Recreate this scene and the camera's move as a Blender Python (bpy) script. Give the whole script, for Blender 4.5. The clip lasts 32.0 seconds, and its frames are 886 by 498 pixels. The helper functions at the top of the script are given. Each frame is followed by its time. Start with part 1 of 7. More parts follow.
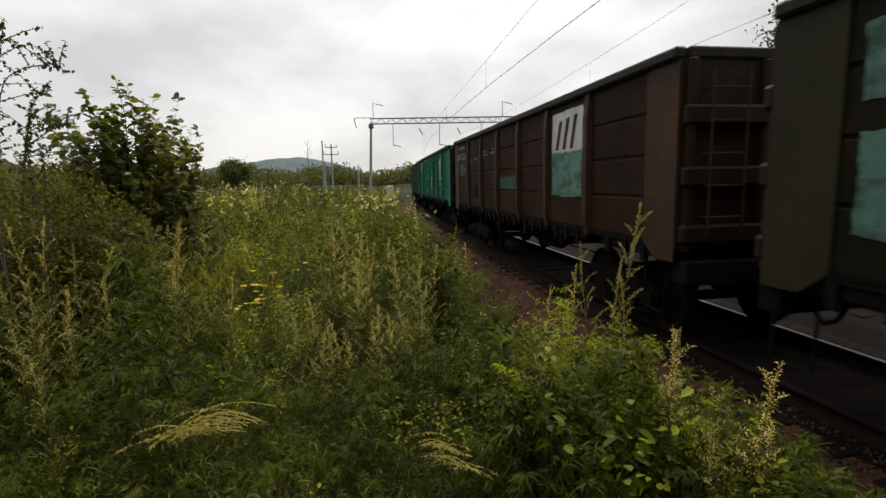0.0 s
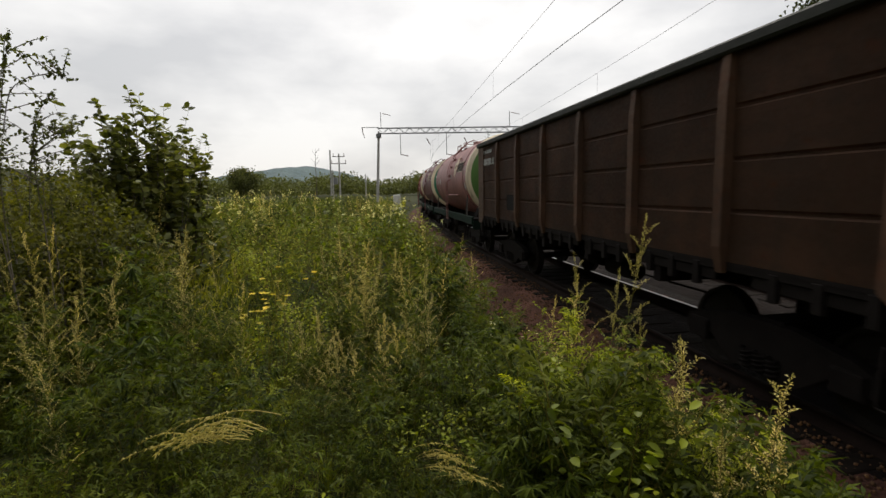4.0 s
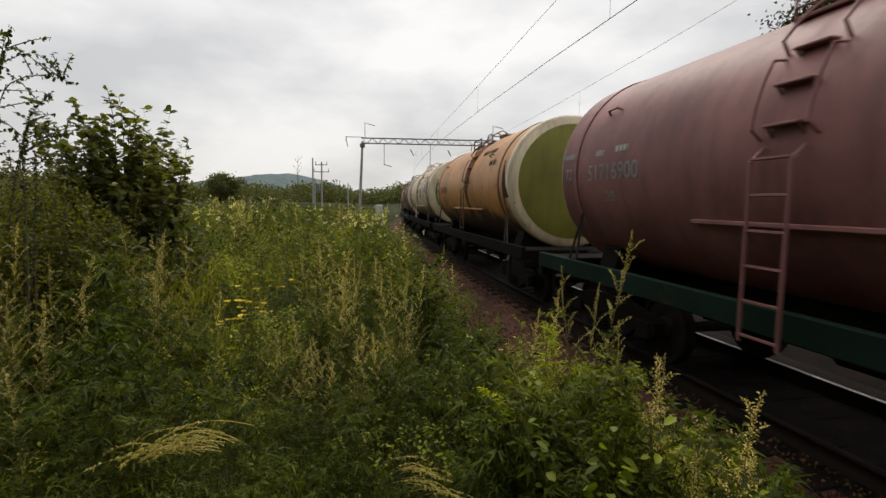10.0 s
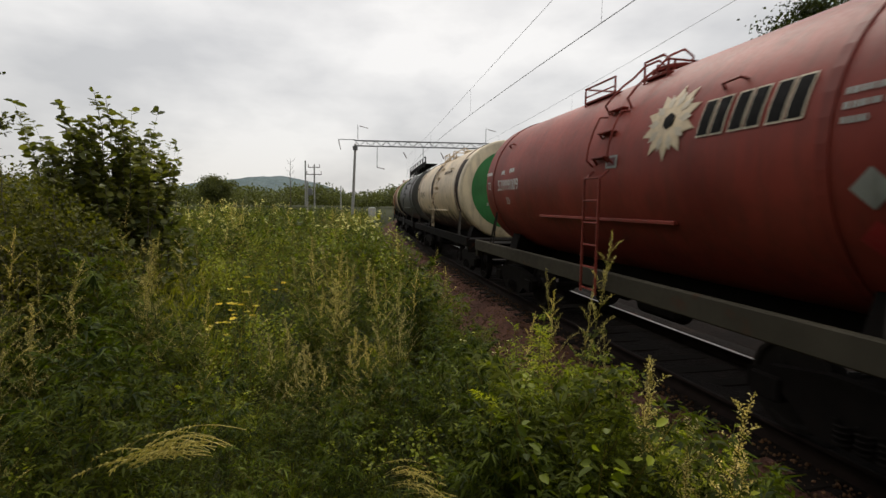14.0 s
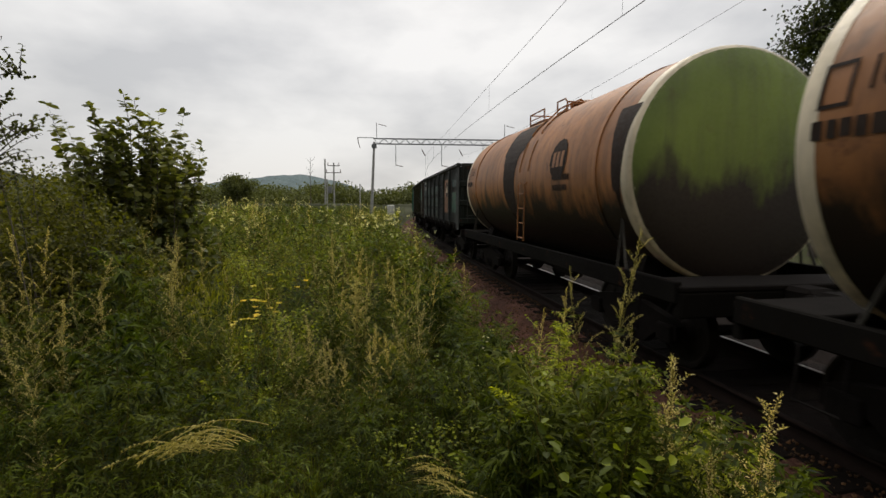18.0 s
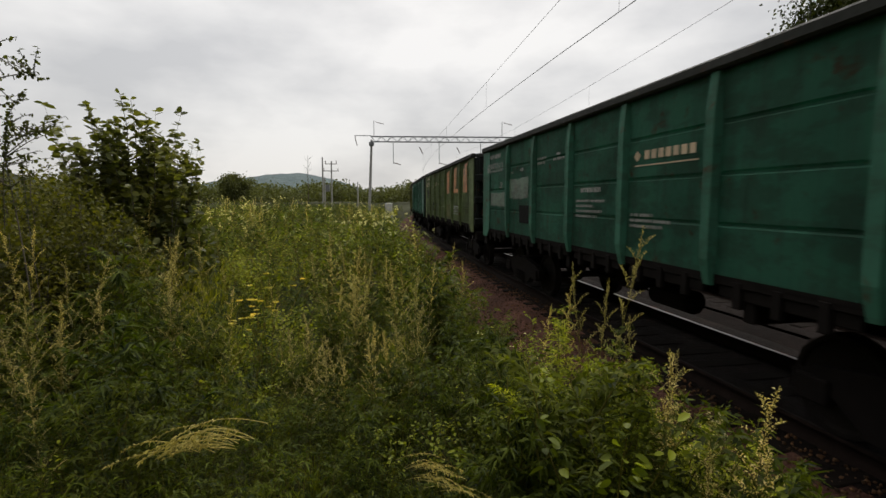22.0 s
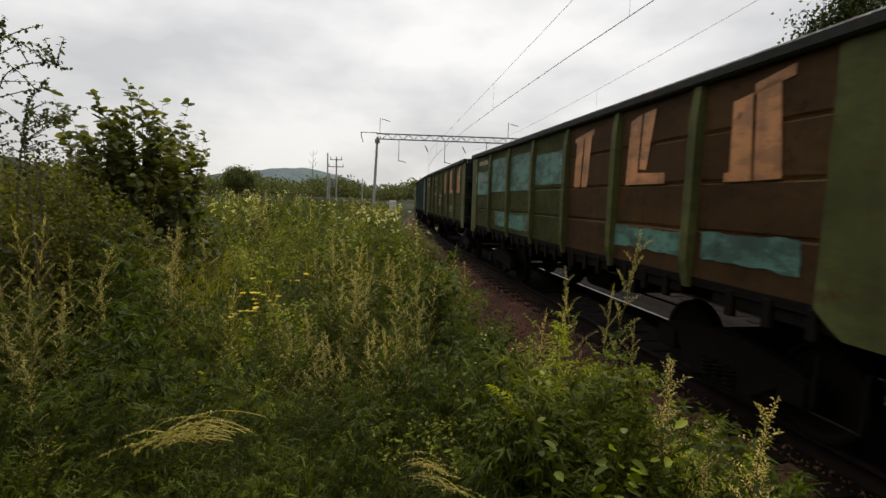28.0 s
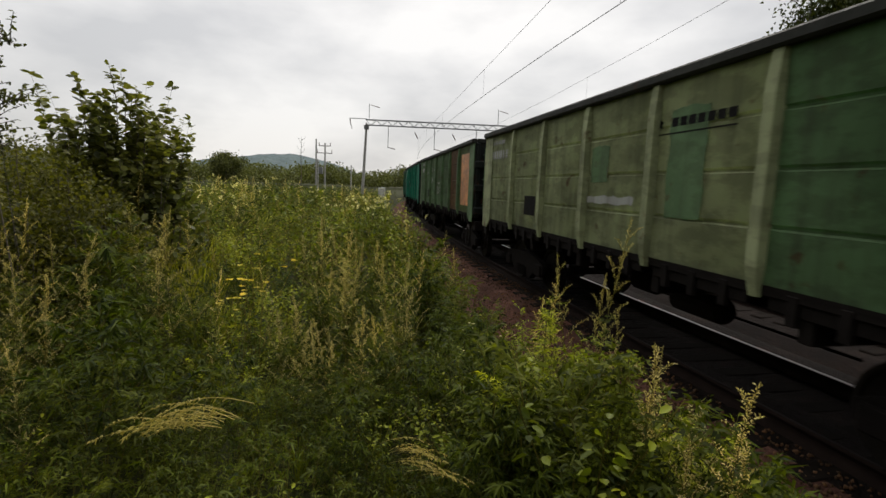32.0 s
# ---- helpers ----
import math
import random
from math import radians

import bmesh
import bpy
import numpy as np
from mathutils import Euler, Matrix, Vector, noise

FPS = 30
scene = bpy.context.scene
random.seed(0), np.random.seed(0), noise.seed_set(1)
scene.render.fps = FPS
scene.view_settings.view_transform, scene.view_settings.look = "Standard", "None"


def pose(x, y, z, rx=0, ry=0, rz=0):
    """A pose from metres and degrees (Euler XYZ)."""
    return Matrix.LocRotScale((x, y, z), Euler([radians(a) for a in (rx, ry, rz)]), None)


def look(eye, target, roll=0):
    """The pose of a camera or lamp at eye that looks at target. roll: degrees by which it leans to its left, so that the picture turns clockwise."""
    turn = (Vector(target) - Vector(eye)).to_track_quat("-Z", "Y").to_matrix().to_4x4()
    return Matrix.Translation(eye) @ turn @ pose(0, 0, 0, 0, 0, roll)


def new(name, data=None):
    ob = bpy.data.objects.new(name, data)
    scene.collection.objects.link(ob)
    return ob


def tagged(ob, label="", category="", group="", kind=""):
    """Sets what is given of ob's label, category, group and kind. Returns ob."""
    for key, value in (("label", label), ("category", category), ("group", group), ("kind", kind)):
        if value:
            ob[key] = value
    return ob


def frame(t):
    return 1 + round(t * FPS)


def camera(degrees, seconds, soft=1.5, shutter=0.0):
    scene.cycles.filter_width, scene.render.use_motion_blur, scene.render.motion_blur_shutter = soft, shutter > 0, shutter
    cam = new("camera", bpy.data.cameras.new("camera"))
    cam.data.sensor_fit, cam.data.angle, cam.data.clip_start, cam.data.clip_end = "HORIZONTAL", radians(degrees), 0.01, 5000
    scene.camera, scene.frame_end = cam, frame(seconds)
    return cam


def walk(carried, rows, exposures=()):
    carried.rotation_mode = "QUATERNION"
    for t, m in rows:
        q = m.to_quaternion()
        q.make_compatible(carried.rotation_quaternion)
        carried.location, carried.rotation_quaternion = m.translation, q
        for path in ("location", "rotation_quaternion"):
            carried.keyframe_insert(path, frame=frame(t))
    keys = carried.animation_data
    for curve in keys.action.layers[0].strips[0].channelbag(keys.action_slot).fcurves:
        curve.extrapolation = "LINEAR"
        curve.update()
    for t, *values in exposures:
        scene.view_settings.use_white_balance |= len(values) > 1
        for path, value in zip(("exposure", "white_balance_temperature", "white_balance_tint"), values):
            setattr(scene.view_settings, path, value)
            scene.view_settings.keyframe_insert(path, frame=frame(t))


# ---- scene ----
# ---- camera: hand-held on the bank beside the line ----
EYE = (0.0, 0.0, 2.150)
cam = camera(84.0, 32.0, soft=1.5, shutter=0.12)
LOOKS = [
    (0.0, 82.22, 1.15, 0.71),
    (0.5, 82.53, 1.26, 1.20),
    (1.0, 83.18, 1.51, 1.36),
    (1.5, 83.75, 1.57, 1.11),
    (2.0, 83.28, 1.12, 0.90),
    (2.5, 82.62, 1.02, 1.07),
    (3.0, 82.53, 1.02, 1.17),
    (3.5, 82.93, 0.88, 1.45),
    (5.5, 83.88, 0.88, 1.54),
    (6.0, 84.14, 0.73, 1.49),
    (6.5, 84.14, 0.53, 1.31),
    (7.0, 84.42, 0.62, 0.53),
    (7.5, 84.62, 0.47, 0.32),
    (8.0, 84.82, 0.08, -0.02),
    (8.5, 85.09, -0.05, -0.43),
    (9.0, 84.91, -0.37, -0.08),
    (9.5, 84.64, -0.48, 0.19),
    (10.0, 84.64, -0.75, -0.54),
    (10.5, 84.24, -0.35, -0.68),
    (11.0, 84.04, -0.14, -0.74),
    (11.5, 83.58, -0.42, -0.68),
    (12.0, 83.48, 0.09, -2.99),
    (12.5, 84.55, -0.87, -5.12),
    (13.0, 84.54, -1.44, -3.69),
    (13.5, 84.86, -0.76, -1.62),
    (14.0, 84.96, -0.78, -1.35),
    (14.5, 84.77, -0.46, -0.80),
    (16.5, 84.91, -0.38, -0.12),
    (17.0, 84.82, 0.03, -0.18),
    (17.5, 84.82, 0.05, 0.74),
    (18.0, 84.62, -0.41, 0.81),
    (18.5, 84.86, -0.23, 0.92),
    (19.0, 85.20, 0.03, 0.65),
    (19.5, 85.18, 0.54, -0.05),
    (20.0, 84.90, 0.46, -0.08),
    (20.5, 84.56, 0.26, -0.09),
    (21.0, 84.62, 0.29, -0.09),
    (21.5, 84.33, -0.31, 0.05),
    (22.0, 84.34, -0.01, 0.57),
    (22.5, 84.06, -0.02, -0.06),
    (23.0, 83.97, -0.80, -0.43),
    (23.5, 84.36, -1.07, -0.75),
    (24.0, 84.70, 0.23, -2.25),
    (24.5, 84.50, -0.43, -1.72),
    (26.5, 84.00, -1.23, -0.26),
    (27.0, 84.34, -1.19, 0.26),
    (27.5, 84.25, -1.74, 0.65),
    (28.0, 84.24, -1.79, 1.03),
    (28.5, 83.58, -1.32, 0.61),
    (29.0, 83.21, -2.04, 0.19),
    (29.5, 83.01, -1.99, -0.07),
    (30.0, 82.82, -2.20, 0.29),
    (30.5, 82.82, -2.33, 0.52),
    (31.0, 82.91, -1.97, 0.01),
    (31.5, 82.66, -1.84, -0.02),
    (32.0, 82.83, -2.15, -0.18),
]
walk(cam, [(t, pose(*EYE, rx, ry, rz)) for t, rx, ry, rz in LOOKS],
     exposures=[(0, 0.08), (6, 0.06), (8, -0.02), (12, -0.04), (15, -0.1), (22, -0.1), (26, -0.06), (32, 0.0)])

# ---- world: overcast sky with broken grey cloud ----
world = bpy.data.worlds.new("overcast_sky")
scene.world = world
world.use_nodes = True
_n, _l = world.node_tree.nodes, world.node_tree.links
_n.clear()
SUN_EL, SUN_AZ = radians(50), radians(2)
SUN_WAY = (math.sin(SUN_AZ) * math.cos(SUN_EL), math.cos(SUN_AZ) * math.cos(SUN_EL), math.sin(SUN_EL))
_out = _n.new("ShaderNodeOutputWorld")
_bg = _n.new("ShaderNodeBackground")
_sky = _n.new("ShaderNodeTexSky")
_sky.sky_type, _sky.sun_disc = "NISHITA", False
_sky.sun_elevation, _sky.sun_rotation = SUN_EL, SUN_AZ
_sky.air_density, _sky.dust_density = 1.0, 3.0
_tc = _n.new("ShaderNodeTexCoord")
_map = _n.new("ShaderNodeMapping")
_map.inputs["Scale"].default_value = (1.1, 1.1, 2.6)
_n1 = _n.new("ShaderNodeTexNoise")
_n1.inputs["Scale"].default_value, _n1.inputs["Detail"].default_value = 2.3, 6
_n1.inputs["Roughness"].default_value = 0.5
_rmp = _n.new("ShaderNodeValToRGB")
_rmp.color_ramp.elements[0].position, _rmp.color_ramp.elements[0].color = 0.38, (0.56, 0.558, 0.56, 1)
_rmp.color_ramp.elements[1].position, _rmp.color_ramp.elements[1].color = 0.60, (0.82, 0.805, 0.785, 1)
_dim = _n.new("ShaderNodeVectorMath")
_dim.operation = "SCALE"
_dim.inputs["Scale"].default_value = 0.10
_mix = _n.new("ShaderNodeMix")
_mix.data_type = "RGBA"
_mix.inputs["Factor"].default_value = 0.9
_l.new(_tc.outputs["Generated"], _map.inputs["Vector"])
_l.new(_map.outputs["Vector"], _n1.inputs["Vector"])
_l.new(_n1.outputs["Fac"], _rmp.inputs["Fac"])
_l.new(_sky.outputs["Color"], _dim.inputs[0])
_l.new(_dim.outputs["Vector"], _mix.inputs["A"])
_l.new(_rmp.outputs["Color"], _mix.inputs["B"])
_l.new(_mix.outputs["Result"], _bg.inputs["Color"])
# the cloud is brightest where the hidden sun stands
_dot = _n.new("ShaderNodeVectorMath")
_dot.operation = "DOT_PRODUCT"
_dot.inputs[1].default_value = SUN_WAY
_l.new(_tc.outputs["Generated"], _dot.inputs[0])
_glow = _n.new("ShaderNodeMapRange")
_glow.interpolation_type = "SMOOTHSTEP"
_glow.inputs["From Min"].default_value, _glow.inputs["From Max"].default_value = -0.35, 0.95
_glow.inputs["To Min"].default_value, _glow.inputs["To Max"].default_value = 0.46, 1.24
_l.new(_dot.outputs["Value"], _glow.inputs["Value"])
# an overcast sky is brightest overhead
_sep = _n.new("ShaderNodeSeparateXYZ")
_l.new(_tc.outputs["Generated"], _sep.inputs["Vector"])
_zen = _n.new("ShaderNodeMapRange")
_zen.interpolation_type = "SMOOTHSTEP"
_zen.inputs["From Min"].default_value, _zen.inputs["From Max"].default_value = 0.38, 0.95
_zen.inputs["To Min"].default_value, _zen.inputs["To Max"].default_value = 1.0, 2.0
_l.new(_sep.outputs["Z"], _zen.inputs["Value"])
_both = _n.new("ShaderNodeMath")
_both.operation = "MULTIPLY"
_l.new(_glow.outputs["Result"], _both.inputs[0])
_l.new(_zen.outputs["Result"], _both.inputs[1])
_l.new(_both.outputs[0], _bg.inputs["Strength"])
_l.new(_bg.outputs["Background"], _out.inputs["Surface"])

_sun = new("sun", bpy.data.lights.new("sun", "SUN"))
_sun.data.energy, _sun.data.angle, _sun.data.color = 1.3, radians(24), (1.0, 0.94, 0.83)
_sun.matrix_world = look(SUN_WAY, (0, 0, 0))

# ---- materials ----
MATS = {}


def nodes_of(name):
    m = bpy.data.materials.new(name)
    m.use_nodes = True
    nt = m.node_tree
    b = nt.nodes["Principled BSDF"]
    return m, nt.nodes, nt.links, b


def ramp(n, stops):
    r = n.new("ShaderNodeValToRGB")
    e = r.color_ramp.elements
    while len(e) < len(stops):
        e.new(0.5)
    for el, (p, c) in zip(e, stops):
        el.position, el.color = p, (*c, 1)
    return r


def noise_tex(n, l, vec, scale, detail=4, rough=0.55):
    t = n.new("ShaderNodeTexNoise")
    t.inputs["Scale"].default_value, t.inputs["Detail"].default_value = scale, detail
    t.inputs["Roughness"].default_value = rough
    l.new(vec, t.inputs["Vector"])
    return t.outputs["Fac"]


def coords(n, l, scale=(1, 1, 1), shift=True):
    """Object coordinates, moved for each object by its random number."""
    tc = n.new("ShaderNodeTexCoord")
    mp = n.new("ShaderNodeMapping")
    mp.inputs["Scale"].default_value = scale
    l.new(tc.outputs["Object"], mp.inputs["Vector"])
    if shift:
        oi = n.new("ShaderNodeObjectInfo")
        mu = n.new("ShaderNodeMath")
        mu.operation = "MULTIPLY"
        mu.inputs[1].default_value = 31.0
        l.new(oi.outputs["Random"], mu.inputs[0])
        l.new(mu.outputs[0], mp.inputs["Location"])
    return mp.outputs["Vector"]


def mixed(n, l, fac, a, b, mode="MIX"):
    m = n.new("ShaderNodeMix")
    m.data_type, m.blend_type = "RGBA", mode
    for key, v in (("Factor", fac), ("A", a), ("B", b)):
        if isinstance(v, (int, float)):
            m.inputs[key].default_value = v
        elif isinstance(v, tuple):
            m.inputs[key].default_value = (*v, 1)
        else:
            l.new(v, m.inputs[key])
    return m.outputs["Result"]


def bumped(n, l, b, height, strength, dist=0.01):
    bp = n.new("ShaderNodeBump")
    bp.inputs["Strength"].default_value, bp.inputs["Distance"].default_value = strength, dist
    l.new(height, bp.inputs["Height"])
    l.new(bp.outputs["Normal"], b.inputs["Normal"])


def mat_paint(name, col, dirt=(0.05, 0.042, 0.035), amount=0.5, rust=0.25, rough=0.5, dents=0.12, peel=0.0, spec=0.5, oil=None):
    """Weathered wagon paint: fading, vertical streaks of grime and spots of rust; oil: height below which it goes near
    black, caked oil on the shells and painted shade on the tan wagons' heads.
    """
    if name in MATS:
        return MATS[name]
    m, n, l, b = nodes_of(name)
    # grime and bared old coats are never paler than the paint itself
    dirt = tuple(min(a, 0.9 * c + 0.003) for a, c in zip(dirt, col))
    bare = tuple(min(a, 0.75 * c + 0.003) for a, c in zip((0.032, 0.024, 0.018), col))
    v = coords(n, l)
    fade = ramp(n, [(0.3, tuple(c * 0.72 for c in col)), (0.7, tuple(min(1, c * 1.25 + min(0.01, 0.15 * c)) for c in col))])
    l.new(noise_tex(n, l, v, 0.9, 5), fade.inputs["Fac"])
    streak = ramp(n, [(0.45, (0, 0, 0)), (0.75, (amount,) * 3)])
    l.new(noise_tex(n, l, coords(n, l, (5, 5, 0.5)), 1.3, 6, 0.6), streak.inputs["Fac"])
    c1 = mixed(n, l, streak.outputs["Color"], fade.outputs["Color"], dirt)
    spots = ramp(n, [(0.60, (0, 0, 0)), (0.68, (rust * 2,) * 3)])
    l.new(noise_tex(n, l, v, 3.1, 8, 0.65), spots.inputs["Fac"])
    c2 = mixed(n, l, spots.outputs["Color"], c1, (0.09, 0.032, 0.014))
    if peel:
        # flaked areas, drawn out along the sheet, that bare the dark old coat
        flake = ramp(n, [(0.47, (0, 0, 0)), (0.56, (peel,) * 3)])
        l.new(noise_tex(n, l, coords(n, l, (1, 1, 2.2)), 2.0, 9, 0.68), flake.inputs["Fac"])
        c2 = mixed(n, l, flake.outputs["Color"], c2, bare)
    # near black low down: caked oil on shells, painted shade on heads
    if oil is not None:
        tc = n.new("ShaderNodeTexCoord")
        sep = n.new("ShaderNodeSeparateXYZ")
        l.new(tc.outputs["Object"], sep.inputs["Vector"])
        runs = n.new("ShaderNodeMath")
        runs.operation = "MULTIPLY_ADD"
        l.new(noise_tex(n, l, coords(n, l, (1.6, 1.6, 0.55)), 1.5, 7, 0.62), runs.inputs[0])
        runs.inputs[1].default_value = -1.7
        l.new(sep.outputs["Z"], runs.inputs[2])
        oil_and_shade = n.new("ShaderNodeMapRange")
        oil_and_shade.inputs["From Min"].default_value, oil_and_shade.inputs["From Max"].default_value = oil - 0.85 + 0.22, oil - 0.85 - 0.22
        l.new(runs.outputs[0], oil_and_shade.inputs["Value"])
        c2 = mixed(n, l, oil_and_shade.outputs["Result"], c2, (0.02, 0.013, 0.009))
    l.new(c2, b.inputs["Base Color"])
    b.inputs["Specular IOR Level"].default_value = spec
    sleek = 0.3 if dents < 0.05 else 1.0
    rr = ramp(n, [(0.3, (rough - 0.12 * sleek,) * 3), (0.8, (min(1, rough + 0.3 * sleek),) * 3)])
    fine = noise_tex(n, l, v, 22, 4)
    l.new(fine, rr.inputs["Fac"])
    l.new(rr.outputs["Color"], b.inputs["Roughness"])
    if dents > 0.05:
        bumped(n, l, b, noise_tex(n, l, v, 5, 5), dents, 0.008)
    MATS[name] = m
    return m


def mat_plain(name, col, rough=0.6, metal=0.0, var=0.25, scale=6.0, bump=0.2, spec=0.5):
    if name in MATS:
        return MATS[name]
    m, n, l, b = nodes_of(name)
    v = coords(n, l)
    r = ramp(n, [(0.3, tuple(c * (1 - var) for c in col)), (0.72, tuple(min(1, c * (1 + var)) for c in col))])
    l.new(noise_tex(n, l, v, scale, 6), r.inputs["Fac"])
    l.new(r.outputs["Color"], b.inputs["Base Color"])
    b.inputs["Roughness"].default_value, b.inputs["Metallic"].default_value = rough, metal
    b.inputs["Specular IOR Level"].default_value = spec
    bumped(n, l, b, noise_tex(n, l, v, scale * 6, 4), bump, 0.005)
    MATS[name] = m
    return m


def mat_leaf(name, dark, light, through_=0.35, rough=0.55, tip=None):
    """Foliage: each leaf its own shade between two greens, partly lit through."""
    if name in MATS:
        return MATS[name]
    m, n, l, b = nodes_of(name)
    g = n.new("ShaderNodeNewGeometry")
    stops = [(0.0, dark), (0.8, light)] + ([(1.0, tip)] if tip else [])
    r = ramp(n, stops)
    l.new(g.outputs["Random Per Island"], r.inputs["Fac"])
    tc = n.new("ShaderNodeTexCoord")
    big = ramp(n, [(0.32, (0.46, 0.49, 0.4)), (0.68, (1.52, 1.4, 0.85))])
    l.new(noise_tex(n, l, tc.outputs["Object"], 1.2, 3), big.inputs["Fac"])
    col = mixed(n, l, 1.0, r.outputs["Color"], big.outputs["Color"], "MULTIPLY")
    info = n.new("ShaderNodeObjectInfo")
    each = ramp(n, [(0.0, (0.72, 0.76, 0.8)), (1.0, (1.3, 1.24, 1.1))])
    l.new(info.outputs["Random"], each.inputs["Fac"])
    col = mixed(n, l, 1.0, col, each.outputs["Color"], "MULTIPLY")
    l.new(col, b.inputs["Base Color"])
    b.inputs["Roughness"].default_value = rough
    b.inputs["Specular IOR Level"].default_value = 0.2
    tr = n.new("ShaderNodeBsdfTranslucent")
    l.new(mixed(n, l, 1.0, col, (1.4, 1.45, 0.5), "MULTIPLY"), tr.inputs["Color"])
    mx = n.new("ShaderNodeMixShader")
    mx.inputs["Fac"].default_value = through_
    l.new(b.outputs["BSDF"], mx.inputs[1])
    l.new(tr.outputs["BSDF"], mx.inputs[2])
    l.new(mx.outputs["Shader"], n["Material Output"].inputs["Surface"])
    MATS[name] = m
    return m


def mat_ground(name, cols, scales=(0.6, 9.0), rough=0.95, bump=0.6, dist=0.03):
    if name in MATS:
        return MATS[name]
    m, n, l, b = nodes_of(name)
    tc = n.new("ShaderNodeTexCoord")
    v = tc.outputs["Object"]
    r1 = ramp(n, [(0.3, cols[0]), (0.55, cols[1]), (0.75, cols[2])])
    l.new(noise_tex(n, l, v, scales[0], 8, 0.65), r1.inputs["Fac"])
    r2 = ramp(n, [(0.3, (0.55,) * 3), (0.7, (1.35,) * 3)])
    f = noise_tex(n, l, v, scales[1], 8, 0.7)
    l.new(f, r2.inputs["Fac"])
    l.new(mixed(n, l, 1.0, r1.outputs["Color"], r2.outputs["Color"], "MULTIPLY"), b.inputs["Base Color"])
    b.inputs["Roughness"].default_value = rough
    b.inputs["Specular IOR Level"].default_value = 0.12
    bumped(n, l, b, f, bump, dist)
    MATS[name] = m
    return m


M_SOIL = mat_ground("meadow_soil", [(0.022, 0.024, 0.008), (0.036, 0.04, 0.012), (0.05, 0.046, 0.02)], (0.25, 6.0))
M_BALLAST = mat_ground("brown_ballast", [(0.048, 0.022, 0.015), (0.105, 0.049, 0.034), (0.18, 0.092, 0.068)], (1.3, 26.0), bump=1.0, dist=0.04)
M_STONE = mat_leaf("ballast_stone", (0.022, 0.013, 0.01), (0.125, 0.068, 0.05), 0.0, 0.9)
# shade under the train put into the stone colour, with oil between the rails
M_SHADE_BALLAST = mat_ground("shaded_oily_ballast", [(0.007, 0.005, 0.004), (0.014, 0.009, 0.007), (0.03, 0.018, 0.013)], (1.3, 26.0), bump=1.0, dist=0.04)
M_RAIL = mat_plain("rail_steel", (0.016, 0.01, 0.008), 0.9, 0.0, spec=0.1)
M_RAILTOP = mat_plain("worn_rail_head", (0.22, 0.2, 0.19), 0.32, 1.0, 0.12, bump=0.05)
# sleepers darkened beyond their grime for the shade under the train
M_SLEEPER = mat_plain("shaded_grimy_sleeper", (0.011, 0.008, 0.006), 0.95, spec=0.08)
M_CONCRETE = mat_plain("weathered_concrete", (0.36, 0.35, 0.33), 0.9, 0, 0.2, 3.0)
M_GALV = mat_plain("grey_lattice_steel", (0.22, 0.225, 0.23), 0.55, 0.4)
M_WIRE = mat_plain("dark_wire", (0.06, 0.06, 0.06), 0.5, 0.5)
M_BRACE = mat_plain("grimy_grey_brace_steel", (0.06, 0.055, 0.048), 0.8, 0.0, spec=0.15)
M_INSUL = mat_plain("brown_insulator", (0.12, 0.06, 0.04), 0.3)
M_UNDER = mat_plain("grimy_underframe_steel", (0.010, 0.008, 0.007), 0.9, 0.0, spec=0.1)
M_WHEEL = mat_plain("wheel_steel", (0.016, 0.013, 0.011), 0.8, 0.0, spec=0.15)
M_WHITE = mat_paint("white_marking_paint", (0.62, 0.62, 0.58), amount=0.35, rust=0.08)
M_BLACK = mat_paint("black_marking_paint", (0.007, 0.0065, 0.006), dirt=(0.012, 0.01, 0.008), amount=0.2, rust=0.05, rough=0.75, spec=0.1)
M_ORANGE = mat_paint("orange_marking_paint", (0.62, 0.26, 0.085), amount=0.4, rust=0.4, peel=0.35)
M_CREAMMARK = mat_paint("cream_marking_paint", (0.55, 0.43, 0.27), amount=0.3, rust=0.15)
M_TEAL = mat_paint("pale_teal_patch_paint", (0.12, 0.26, 0.21), amount=0.5, rust=0.3, peel=0.55, spec=0.15)
M_BARK = mat_plain("grey_bark", (0.09, 0.075, 0.055), 0.9)
M_STEM = mat_leaf("green_stem", (0.08, 0.08, 0.012), (0.17, 0.15, 0.035), 0.0, 0.7)
M_WEED = mat_leaf("weed_leaf", (0.012, 0.025, 0.0031), (0.1, 0.134, 0.0145), 0.42, 0.6)
M_MUG = mat_leaf("mugwort_leaf", (0.02, 0.031, 0.0046), (0.105, 0.129, 0.019), 0.42, 0.65)
M_SPIKE = mat_leaf("mugwort_flower_spike", (0.3, 0.25, 0.15), (0.74, 0.64, 0.45), 0.35, 0.8)
M_GRASS = mat_leaf("meadow_grass", (0.07, 0.09, 0.01), (0.29, 0.305, 0.036), 0.48, 0.6)
M_FRESH = mat_leaf("fresh_feathery_leaf", (0.055, 0.08, 0.009), (0.32, 0.37, 0.042), 0.45, 0.55)
M_SEDGE = mat_leaf("dry_sedge", (0.045, 0.035, 0.01), (0.15, 0.11, 0.03), 0.3, 0.8)
M_BRIGHT = mat_leaf("bright_broad_leaf", (0.09, 0.12, 0.01), (0.3, 0.35, 0.036), 0.45, 0.45)
M_DRY = mat_leaf("straw_panicle", (0.26, 0.23, 0.1), (0.52, 0.46, 0.23), 0.3, 0.8)
M_YELLOW = mat_leaf("yellow_flower_head", (0.72, 0.56, 0.06), (0.85, 0.74, 0.22), 0.2, 0.7)
M_PETAL = mat_leaf("white_flower_petal", (0.5, 0.52, 0.42), (0.75, 0.75, 0.66), 0.3, 0.6)
